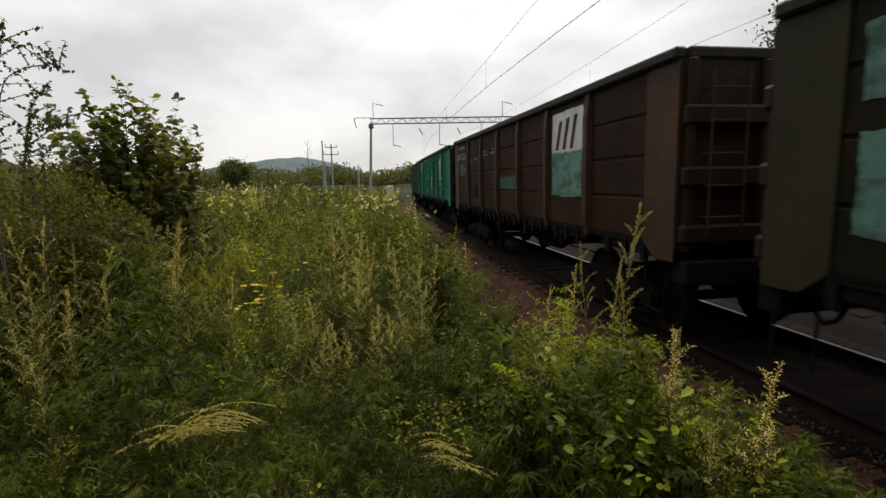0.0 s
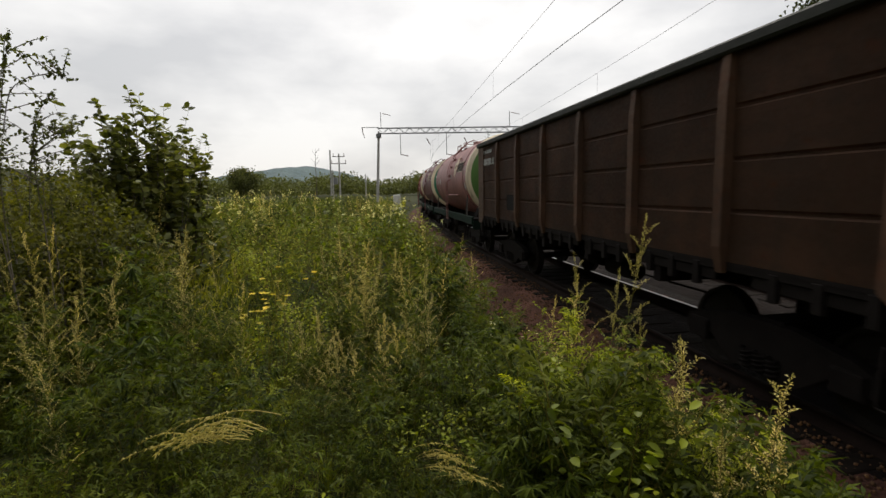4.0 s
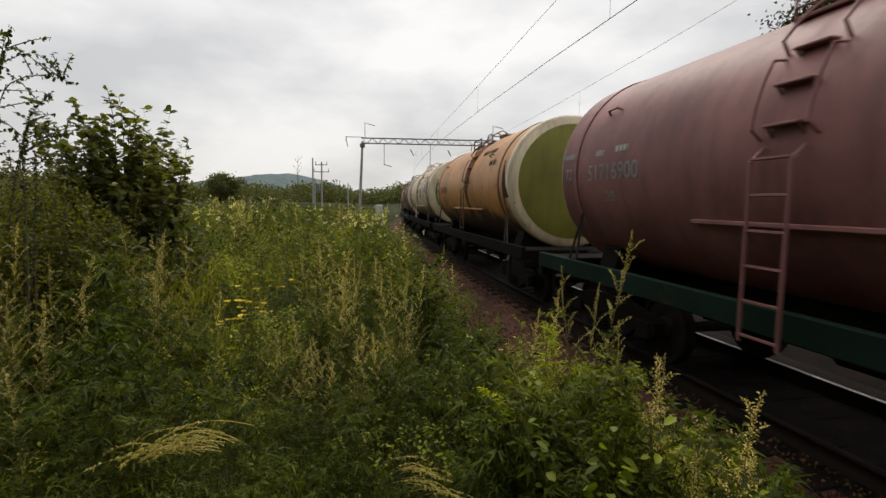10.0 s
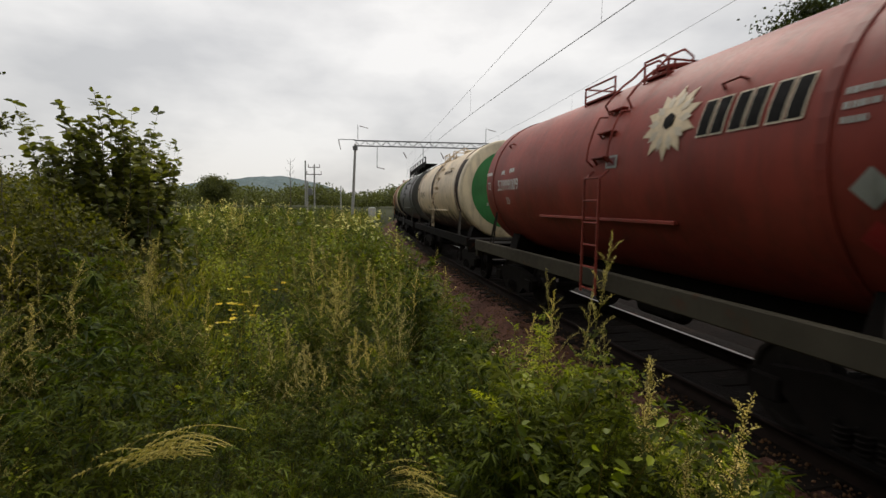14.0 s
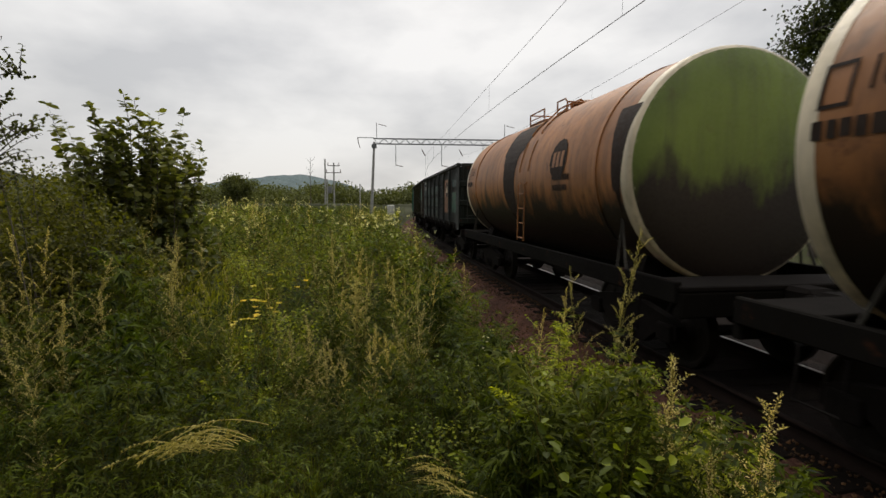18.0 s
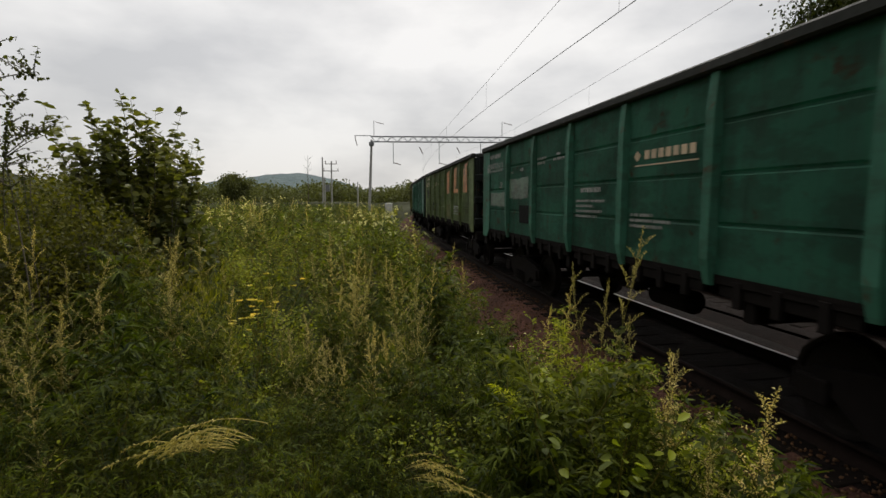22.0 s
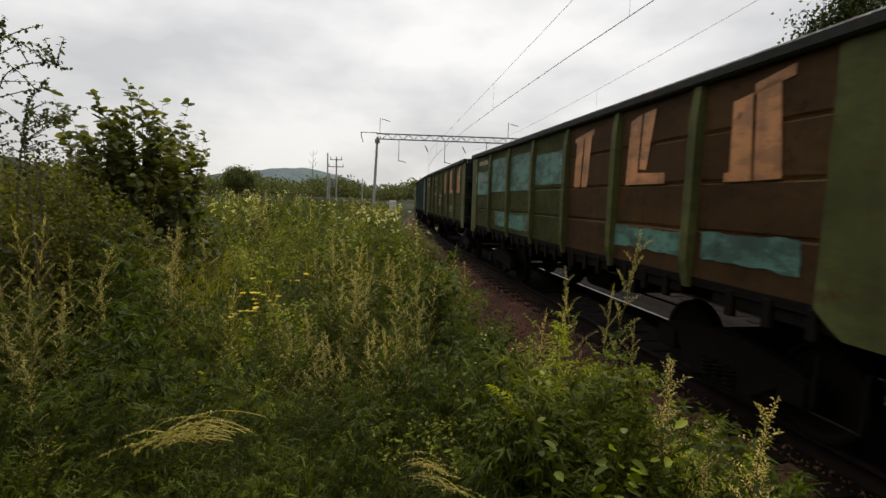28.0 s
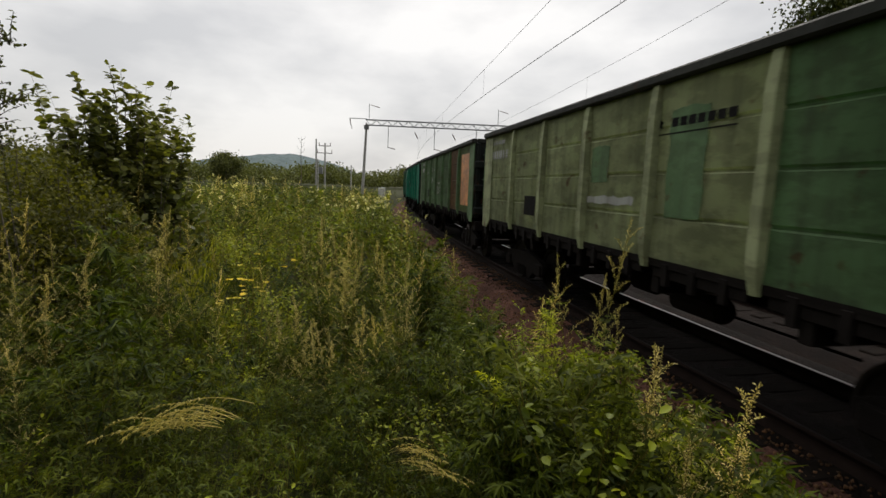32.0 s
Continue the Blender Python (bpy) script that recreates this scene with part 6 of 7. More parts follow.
    pts = np.asarray(pts, float)
    n = len(pts)
    d = unit(np.gradient(pts, axis=0))
    a = unit(np.cross(d, np.array([0.31, 0.95, 0.1])))
    b = np.cross(d, a)
    r = np.linspace(r0, r1, n)[:, None]
    V = np.concatenate([pts + r * (a * math.cos(k * math.tau / 3) + b * math.sin(k * math.tau / 3)) for k in range(3)])
    F = [(k * n + i, k * n + i + 1, ((k + 1) % 3) * n + i + 1, ((k + 1) % 3) * n + i) for k in range(3) for i in range(n - 1)]
    return V, np.array(F)


def merged(parts):
    Vs, Fs, o = [], [], 0
    for V, F in parts:
        Vs.append(V)
        Fs.append(F + o)
        o += len(V)
    return np.concatenate(Vs), np.concatenate(Fs)


def bend_line(h, lean, az, n, wob, rng):
    t = np.linspace(0, 1, n)
    x = lean * t ** 1.6
    p = np.stack([x * math.cos(az), x * math.sin(az), h * t * (1 - 0.12 * lean / max(h, 0.1))], 1)
    p[1:, :2] += np.cumsum(rng.normal(size=(n - 1, 2)) * wob, axis=0)
    return p


def at(line, t):
    t = np.asarray(t) * (len(line) - 1)
    i = np.minimum(t.astype(int), len(line) - 2)
    w = (t - i)[:, None]
    return line[i] * (1 - w) + line[i + 1] * w


def fans(P, D, L, W, k, rng, spread=1.3):
    """Cut leaves: k narrow leaflets fanned out from each place."""
    n = len(P)
    D = unit(D)
    S = unit(np.cross(D, np.array([0, 0, 1.0]) + 0.4 * rng.normal(size=(n, 3))))
    out = []
    for a in np.linspace(-1, 1, k):
        dd = D * math.cos(a * spread) + S * math.sin(a * spread) + rng.normal(size=(n, 3)) * 0.08
        out.append(kites(P, dd, L * (1 - 0.45 * abs(a)) * rng.uniform(0.8, 1.2, n), W, rng, droop=0.25))
    return merged(out)


def pinnate(P, D, L, W, k, rng):
    """Feathery leaves: pairs of narrow lobes along a rib."""
    n = len(P)
    D = unit(D)
    S = unit(np.cross(D, np.array([0, 0, 1.0]) + 0.5 * rng.normal(size=(n, 3))))
    L = np.broadcast_to(L, n)
    out = [kites(P, D, L, W * 0.8, rng, droop=0.25)]
    for i in range(k):
        t = 0.25 + 0.6 * i / max(1, k - 1)
        base_ = P + D * (L * t)[:, None]
        for sg in (-1, 1):
            out.append(kites(base_, D * 0.75 + S * sg, L * (0.55 - 0.3 * t) * rng.uniform(0.8, 1.2, n), W, rng, droop=0.2))
    return merged(out)


def tpl_mugwort(h, rng, lod=1.0, dense=1.0):
    """Tall mugwort: leafy stem, slender upright branches set with tiny pale flower beads."""
    st, lv, fl = [], [], []
    main = bend_line(h, h * rng.uniform(0.03, 0.12), rng.uniform(0, 6.28), 8, 0.006 * h, rng)
    st.append(stalk(main, 0.0042, 0.0012))
    big = 1 / (0.45 + 0.55 * lod)

    def beaded(line, t0, n):
        m = max(4, int(n * (0.35 + 0.65 * lod)))
        tt = np.linspace(t0, 1.0, m)
        a = np.arange(m) * 2.4 + rng.uniform(0, 6)
        out = np.stack([np.cos(a), np.sin(a), np.full(m, 0.9)], 1)
        P0 = at(line, tt)
        for j in range(2 if lod > 0.6 else 1):
            P = P0 + unit(out) * (0.002 + 0.010 * j) * (1.25 - 0.7 * tt[:, None])
            fl.append(kites(P, out + rng.normal(size=(m, 3)) * 0.45, rng.uniform(0.008, 0.014, m) * big, 0.005 * big, rng, droop=0.2, fold=0.35))
    nb = int(17 * dense * (0.45 + 0.55 * lod))
    for i in range(nb):
        t = 0.36 + 0.6 * i / nb
        p0 = at(main, [t])[0]
        az = i * 2.4 + rng.uniform(-0.4, 0.4)
        ln = h * (0.19 * (1 - t) + 0.015) * rng.uniform(0.5, 1.35) + 0.035
        q = np.linspace(0, 1, 5)[:, None]
        out = np.array([math.cos(az), math.sin(az), 0])
        br = p0 + out * ln * (0.5 * q + 0.16 * q ** 3) + np.array([0, 0, 1.0]) * ln * (1.0 * q - 0.14 * q ** 3)
        st.append(stalk(br, 0.0018, 0.0007))
        beaded(br, 0.2, 36 * ln / 0.25)
        m = max(1, int((4 if t < 0.6 else 1) * lod))
        lv.append(kites(at(br, rng.uniform(0.0, 0.5, m)), out + rng.normal(size=(m, 3)) * 0.4 + np.array([0, 0, 0.4]), rng.uniform(0.02, 0.045, m), 0.006, rng, droop=0.35))
    beaded(main, 0.78, 60)
    m = int(30 * lod) + 4
    tt = rng.uniform(0.1, 0.7, m)
    az = rng.uniform(0, 6.28, m)
    D = np.stack([np.cos(az), np.sin(az), rng.uniform(-0.1, 0.6, m)], 1)
    lv.append(pinnate(at(main, tt), D, rng.uniform(0.07, 0.13, m) * (1.25 - 0.7 * tt), 0.014, 3 if lod > 0.6 else 1, rng))
    return {"stem": merged(st), "leaves": merged(lv), "flowers": merged(fl)}


def tpl_hemp(h, rng, lod=1.0):
    """Bushy weed with fanned narrow leaflets."""
    st, lv = [], []
    main = bend_line(h, h * rng.uniform(0.0, 0.15), rng.uniform(0, 6.28), 6, 0.006, rng)
    st.append(stalk(main, 0.006, 0.002))
    nb = int(9 + 4 * lod)
    for i in range(nb):
        t = 0.18 + 0.72 * i / nb
        az = i * 2.4 + rng.uniform(-0.3, 0.3)
        ln = h * (0.4 * (1 - t) + 0.1) * rng.uniform(0.8, 1.2)
        q = np.linspace(0, 1, 4)[:, None]
        out = np.array([math.cos(az), math.sin(az), 0])
        br = at(main, [t])[0] + out * ln * 0.8 * q + np.array([0, 0, 1.0]) * ln * 0.7 * q
        st.append(stalk(br, 0.003, 0.0012))
        m = max(3, int(12 * lod))
        P = at(br, rng.uniform(0.2, 1.0, m))
        D = out + rng.normal(size=(m, 3)) * 0.7 + np.array([0, 0, 0.15])
        lv.append(fans(P, D, rng.uniform(0.05, 0.12, m) / (0.6 + 0.4 * lod), 0.012 / (0.5 + 0.5 * lod), 5 if lod > 0.6 else 3, rng))
    m = int(12 * lod) + 3
    P = at(main, rng.uniform(0.6, 1.0, m))
    lv.append(fans(P, rng.normal(size=(m, 3)) * 0.7 + np.array([0, 0, 0.6]), 0.08, 0.013, 5 if lod > 0.6 else 3, rng))
    return {"stem": merged(st), "leaves": merged(lv)}


def tpl_feather(h, rng, lod=1.0, fine=1.0):
    """Soft feathery wormwood."""
    st, lv = [], []
    for s in range(3):
        main = bend_line(h * rng.uniform(0.75, 1.0), h * rng.uniform(0.1, 0.35), rng.uniform(0, 6.28), 6, 0.008, rng)
        st.append(stalk(main, 0.004, 0.0015))
        m = int(34 * lod / fine ** 1.5) + 8
        t = rng.uniform(0.12, 1.0, m)
        az = rng.uniform(0, 6.28, m)
        D = np.stack([np.cos(az), np.sin(az), rng.uniform(0.0, 0.9, m)], 1)
        lv.append(pinnate(at(main, t), D, rng.uniform(0.1, 0.18, m) * (1.3 - 0.6 * t) * fine, 0.013 * fine / (0.5 + 0.5 * lod), 3 if lod > 0.6 else 1, rng))
    return {"stem": merged(st), "leaves": merged(lv)}


def tpl_broad(h, rng, lod=1.0):
    """Sprouts with broad oval leaves."""
    st, lv = [], []
    for s in range(4):
        main = bend_line(h * rng.uniform(0.7, 1.0), h * rng.uniform(0.1, 0.45), rng.uniform(0, 6.28), 6, 0.01, rng)
        st.append(stalk(main, 0.005, 0.0015))
        m = int(44 * lod) + 6
        t = rng.uniform(0.15, 1.0, m)
        az = rng.uniform(0, 6.28, m)
        D = np.stack([np.cos(az), np.sin(az), rng.uniform(-0.3, 0.5, m)], 1)
        P = at(main, t) + unit(D) * 0.03
        lv.append(ovals(P, D, rng.uniform(0.026, 0.052, m), rng.uniform(0.018, 0.032, m), rng, droop=0.25))
    return {"stem": merged(st), "leaves": merged(lv)}


def tpl_grass(h, rng, lod=1.0):
    """A tuft of arching blades."""
    n = int(46 * lod) + 8
    k = 4
    az = rng.uniform(0, 6.28, n)
    out = np.stack([np.cos(az), np.sin(az), np.zeros(n)], 1)
    hh, ar = h * rng.uniform(0.5, 1.0, n), rng.uniform(0.1, 0.5, n) * h
    base_ = out * rng.uniform(0, 0.08, (n, 1))
    side = np.stack([-np.sin(az), np.cos(az), np.zeros(n)], 1)
    w = rng.uniform(0.003, 0.006, n) / (0.4 + 0.6 * lod)
    Vs = []
    for i in range(k + 1):
        t = i / k
        c = base_ + out * (ar * t * t)[:, None] + np.array([0, 0, 1.0]) * (hh * (t - 0.28 * t ** 3))[:, None]
        ww = (w * (1 - t) + 0.0006)[:, None]
        Vs += [c - side * ww, c + side * ww]
    V = np.stack(Vs, 1).reshape(-1, 3)
    o = np.arange(n)[:, None] * (2 * (k + 1))
    F = np.concatenate([o + np.array([2 * i, 2 * i + 1, 2 * i + 3, 2 * i + 2]) for i in range(k)])
    return {"leaves": (V, F)}


def tpl_panicle(rng):
    """Dry grass heads lying over, all blown one way."""
    st, fl = [], []
    for i in range(18):
        f = i / 17
        p0 = np.array([0.16 - 0.2 * f + rng.normal() * 0.02, rng.normal() * 0.04, 0.1 - 0.1 * f + rng.normal() * 0.015])
        L, up = rng.uniform(0.2, 0.34), rng.uniform(0.03, 0.09)
        t = np.linspace(0, 1, 9)[:, None]
        out = np.array([-1.0, rng.uniform(-0.35, 0.15), 0])
        line = p0 + out * L * t + np.array([0, 0, 1.0]) * (up * np.sin(t * 2.2) - 0.1 * L * t ** 2 - 0.05 * t)
        st.append(stalk(line, 0.0016, 0.0008))
        m = 40
        P = at(line, rng.uniform(0.2, 1.0, m))
        fl.append(kites(P, out * 0.9 + rng.normal(size=(m, 3)) * 0.4, rng.uniform(0.012, 0.022, m), 0.006, rng, droop=0.5))
    return {"stem": merged(st), "flowers": merged(fl)}


def tpl_tansy(h, rng):
    """Upright stems topped with flat yellow heads."""
    st, lv, fl = [], [], []
    for i in range(6):
        main = bend_line(h * rng.uniform(0.7, 1.0), rng.uniform(0.05, 0.25), rng.uniform(0, 6.28), 5, 0.008, rng)
        st.append(stalk(main, 0.004, 0.0015))
        m = 8
        az = rng.uniform(0, 6.28, m)
        lv.append(pinnate(at(main, rng.uniform(0.2, 0.85, m)), np.stack([np.cos(az), np.sin(az), np.full(m, 0.3)], 1), 0.08, 0.012, 3, rng))
        for b in range(2):
            c = main[-1] + rng.normal(size=3) * np.array([0.03, 0.03, 0.025])
            m = 12
            a = rng.uniform(0, 6.28, m)
            D = np.stack([np.cos(a), np.sin(a), np.full(m, 0.15)], 1)
            fl.append(kites(np.tile(c, (m, 1)), D, rng.uniform(0.018, 0.03, m), 0.016, rng, fold=0.05, droop=0.0))
    return {"stem": merged(st), "leaves": merged(lv), "flowers": merged(fl)}


def tpl_daisy(h, rng):
    """Thin stems with small white flowers."""
    st, lv, fl = [], [], []
    for i in range(7):
        main = bend_line(h * rng.uniform(0.6, 1.0), rng.uniform(0.05, 0.3), rng.uniform(0, 6.28), 5, 0.01, rng)
        st.append(stalk(main, 0.003, 0.001))
        m = 7
        az = rng.uniform(0, 6.28, m)
        lv.append(kites(at(main, rng.uniform(0.1, 0.9, m)), np.stack([np.cos(az), np.sin(az), np.full(m, 0.5)], 1), 0.06, 0.011, rng))
        for b in range(3):
            c = main[-1] + rng.normal(size=3) * np.array([0.04, 0.04, 0.03])
            m = 7
            a = np.arange(m) * math.tau / m
            fl.append(kites(np.tile(c, (m, 1)), np.stack([np.cos(a), np.sin(a), np.full(m, 0.25)], 1), 0.011, 0.007, rng, fold=0.05, droop=0.0))
    return {"stem": merged(st), "leaves": merged(lv), "flowers": merged(fl)}


KINDS = {
    "mugwort": (M_STEM, M_MUG, M_SPIKE, "tall mugwort with pale flower spikes in the weeds", "mugwort"),
    "tallmug": (M_STEM, M_MUG, M_SPIKE, "tall mugwort with pale flower spikes in the weeds", "mugwort"),
    "hemp": (M_STEM, M_WEED, M_PETAL, "bushy green weed with narrow fanned leaflets", "weed"),
    "feather": (M_STEM, M_MUG, M_SPIKE, "soft feathery green wormwood on the bank", "wormwood"),
    "fresh": (M_STEM, M_FRESH, M_SPIKE, "fresh green feathery weed on the slope to the ballast", "weed"),
    "broad": (M_STEM, M_BRIGHT, M_PETAL, "bright green sprouts with broad oval leaves", "sprout"),
    "grass": (M_STEM, M_GRASS, M_DRY, "arching tuft of long green meadow grass", "grass"),
    "sedge": (M_STEM, M_SEDGE, M_DRY, "withered olive-brown grass beside the ballast", "grass"),
    "panicle": (M_DRY, M_DRY, M_DRY, "dry straw-coloured grass heads bent by the wind", "grass"),
    "tansy": (M_STEM, M_WEED, M_YELLOW, "tansy with small flat yellow flower heads", "wildflower"),
    "daisy": (M_STEM, M_WEED, M_PETAL, "fleabane with small white flowers among the weeds", "wildflower"),
}
NAMES = {"mugwort": "mugwort_plant", "tallmug": "mugwort_plant", "hemp": "leafy_weed", "feather": "wormwood_plant", "broad": "leafy_sprout", "fresh": "leafy_weed", "grass": "grass_tuft", "sedge": "grass_tuft", "panicle": "dry_grass", "tansy": "tansy_plant", "daisy": "fleabane_plant"}
TPL = {}


def make_templates():
    rng = np.random.default_rng(5)
    TPL["mugwort"] = [tpl_mugwort(1.0, rng) for _ in range(5)]
    TPL["tallmug"] = [tpl_mugwort(2.0, np.random.default_rng(50 + k), 1.0, 1.15) for k in range(5)]
    TPL["hemp"] = [tpl_hemp(1.0, rng) for _ in range(5)]
    TPL["feather"] = [tpl_feather(1.0, rng) for _ in range(4)]
    TPL["fresh"] = [tpl_feather(1.0, np.random.default_rng(70 + k), 1.0, 0.55) for k in range(4)]
    TPL["broad"] = [tpl_broad(1.0, rng) for _ in range(4)]
    TPL["grass"] = [tpl_grass(1.0, rng) for _ in range(4)]
    TPL["panicle"] = [tpl_panicle(rng)]
    TPL["tansy"] = [tpl_tansy(1.0, rng) for _ in range(2)]
    TPL["daisy"] = [tpl_daisy(1.0, rng) for _ in range(3)]
    low = np.random.default_rng(6)
    TPL["daisy_far"] = [white_heads(1.0, low) for _ in range(3)]
    TPL["mugwort_low"] = [tpl_mugwort(1.0, low, 0.3) for _ in range(4)]
    TPL["hemp_low"] = [tpl_hemp(1.0, low, 0.3) for _ in range(4)]
    TPL["feather_low"] = [tpl_feather(1.0, low, 0.3) for _ in range(3)]
    TPL["grass_low"] = [tpl_grass(1.0, low, 0.4) for _ in range(3)]
    TPL["sedge_low"] = [tpl_grass(1.0, low, 0.4) for _ in range(3)]
    TPL["broad_low"] = [tpl_broad(1.0, low, 0.5) for _ in range(3)]


PROTO = {}
SWAY = []


def white_heads(h, rng):
    """Flowering stems with flat white heads, for the middle distance."""
    t = tpl_hemp(h, rng, 0.3)
    fl = []
    for i in range(4):
        c = np.array([rng.normal() * 0.16, rng.normal() * 0.16, h * rng.uniform(0.85, 1.06)])
        m = 9
        a = rng.uniform(0, 6.28, m)
        fl.append(kites(np.tile(c, (m, 1)) + rng.normal(size=(m, 3)) * 0.012, np.stack([np.cos(a), np.sin(a), np.full(m, 0.2)], 1), 0.024, 0.016, rng, droop=0.0))
    t["flowers"] = merged(fl)
    return t


def plant(kind, x, y, size, turn, k=0, z=None, lean=(0, 0), sway=0.0, label=""):
    """A plant as a thing of its own, its parts on shared meshes."""
    s, d = line_coords(x, y)
    z = float(bank(d)) if z is None else z
    key = (kind, k % len(TPL[kind]))
    if key not in PROTO:
        t = TPL[kind][key[1]]
        PROTO[key] = {n: soup_mesh(n, *t[n], KINDS[kind][i]) for i, n in enumerate(("stem", "leaves", "flowers")) if n in t}
    m = Matrix.Translation((x, y, z - 0.03)) @ pose(0, 0, 0, lean[0], lean[1], turn) @ Matrix.Scale(size, 4)
    if len(PROTO[key]) == 1:
        ob = new(NAMES[kind], PROTO[key]["leaves"])
    else:
        ob = new(NAMES[kind])
        for n, me in PROTO[key].items():
            tagged(under({"flowers": "flower_head", "leaves": "foliage"}.get(n, n), me, ob), kind="stuff")
    ob.matrix_basis = m
    tagged(ob, label or KINDS[kind][3], KINDS[kind][4], KINDS[kind][4] + " plants on the bank")
    if sway:
        SWAY.append((ob, m, sway))
    return ob


def clump(x, y, size, k):
    """Slow variation over the ground, about -0.5 to 0.5, another pattern for each k."""
    return noise.noise((x / size + 13.7 * k, y / size - 5.1 * k, 0.37 * k))


def rough_height(x, y, size, amount):
    """Taller and lower patches of weeds."""
    return np.array([1 + amount * clump(float(a), float(b), size, 9) for a, b in zip(x, y)])


def pick(kinds, x, y, size, rng, mix=0.35):
    """The kind that has the upper hand at a place."""
    return max(range(len(kinds)), key=lambda i: clump(x, y, size, i + 1) + mix * rng.uniform())


def scatter(name, kinds, xs, ys, sizes, label, rng, patch=2.5):
    """Many plants joined into a few meshes, one for each material."""
    bag = {}
    s, d = line_coords(xs, ys)
    zs = bank(d)
    for i in range(len(xs)):
        kd = kinds[pick(kinds, float(xs[i]), float(ys[i]), patch, rng)]
        t = TPL[kd][rng.integers(len(TPL[kd]))]
        a = rng.uniform(0, 6.28)
        R = np.array([[math.cos(a), -math.sin(a), 0], [math.sin(a), math.cos(a), 0], [0, 0, 1]]) * sizes[i]
        tilt = rng.normal(size=2) * 0.08
        for j, n in enumerate(("stem", "leaves", "flowers")):
            if n in t:
                V = t[n][0] @ R.T
                V = V + np.stack([V[:, 2] * tilt[0], V[:, 2] * tilt[1], np.zeros(len(V))], 1) + np.array([xs[i], ys[i], zs[i] - 0.03])
                bag.setdefault(KINDS[kd.split("_")[0]][j].name, []).append((V, t[n][1]))
    for mat, parts in bag.items():
        tagged(new(name, soup_mesh(name, *merged(parts), bpy.data.materials[mat])), label, "weeds", kind="stuff")


def weed_height(s, d, x, y):
    """How tall the weeds stand at a place."""
    r = np.hypot(x, y)
    edge = np.interp(d, [2.6, 2.9, 3.25, 3.7, 4.5, 5.5, 9, 40], [0.3, 0.85, 1.15, 1.15, 1.05, 1.05, 1.2, 1.25])
    near = np.interp(r, [1.0, 1.6, 2.6, 4.5, 8], [0.45, 0.62, 0.8, 0.95, 1.0])
    return edge * near


def wedge(n, r0, r1, a0, a1, rng):
    """Random places in a fan before the camera: angles in degrees left of straight ahead."""
    r = np.sqrt(rng.uniform(r0 * r0, r1 * r1, n))
    a = np.radians(rng.uniform(a0, a1, n))
    x, y = -r * np.sin(a), r * np.cos(a)
    s, d = line_coords(x, y)
    ok = d > np.interp(s, [4.0, 7.0, 14.0], [2.85, 3.2, 3.6])
    return x[ok], y[ok], s[ok], d[ok]


def build_weeds():
    make_templates()
    rng = np.random.default_rng(21)
    # near plants, each a thing, in patches of their own kind
    mixture = ("hemp", "feather", "feather", "hemp", "grass", "broad", "mugwort")
    spans = {"hemp": (0.6, 1.1), "feather": (0.6, 1.1), "grass": (0.6, 0.95), "broad": (0.5, 0.8), "mugwort": (0.8, 1.2)}
    x, y, s, d = wedge(310, 1.35, 5.5, -36, 52, rng)
    hill_ = rough_height(x, y, 1.3, 0.6)
    for i in range(len(x)):
        if x[i] < -0.85 and y[i] < 2.7 and i % 2:
            continue
        kind = mixture[pick(mixture, float(x[i]), float(y[i]), 1.1, rng, 0.3)]
        if kind == "grass" and y[i] < 2.6:
            kind = "hemp"
        h = float(weed_height(s[i], d[i], x[i], y[i]) * hill_[i])
        plant(kind, float(x[i]), float(y[i]), max(0.3, h * rng.uniform(*spans[kind])), float(rng.uniform(0, 360)), int(rng.integers(99)), lean=(float(rng.normal() * 5), float(rng.normal() * 5)))
    # low growth that hides the soil close by
    x, y, s, d = wedge(420, 1.15, 3.4, -40, 54, rng)
    scatter("low_undergrowth", ["feather_low", "hemp_low", "hemp_low"], x, y, rng.uniform(0.3, 0.55, len(x)), "low green growth under the weeds", rng, 0.8)
    # denser undergrowth between them
    x, y, s, d = wedge(520, 1.4, 7.0, -40, 54, rng)
    k = (x > -0.85) | (y > 2.7) | (rng.uniform(size=len(x)) < 0.8)
    x, y, s, d = x[k], y[k], s[k], d[k]
    scatter("bank_undergrowth", ["hemp", "feather", "hemp_low", "feather_low", "hemp_low", "grass"], x, y, weed_height(s, d, x, y) * rough_height(x, y, 1.3, 0.6) * rng.uniform(0.3, 0.72, len(x)), "dense green undergrowth of weeds and grass on the bank", rng, 1.1)
    x, y, s, d = wedge(2500, 6.0, 24.0, -8, 56, rng)
    scatter("meadow_weeds", ["hemp_low", "grass_low", "feather_low", "grass_low", "feather_low", "broad_low", "hemp_low", "mugwort_low"], x, y, weed_height(s, d, x, y) * rough_height(x, y, 2.6, 0.55) * rng.uniform(0.75, 1.1, len(x)), "tall green weeds covering the meadow", rng)
    x, y, s, d = wedge(3000, 22.0, 85.0, 2, 56, rng)
    scatter("far_meadow_weeds", ["grass_low", "feather_low", "hemp_low"], x, y, weed_height(s, d, x, y) * rough_height(x, y, 7.0, 0.4) * rng.uniform(0.8, 1.1, len(x)), "distant tall weeds on the meadow", rng, 8.0)
    # taller plants and white flowers that break the meadow's edge
    x, y, s, d = wedge(620, 7.0, 34.0, -4, 40, rng)
    scatter("tall_meadow_weeds", ["mugwort_low", "hemp_low", "broad_low", "mugwort_low", "daisy_far"], x, y, weed_height(s, d, x, y) * rng.uniform(1.1, 1.6, len(x)), "taller flowering weeds standing out of the meadow", rng)
    # low growth along the foot of the ballast
    x, y, s, d = wedge(1500, 2.0, 34.0, -45, 20, rng)
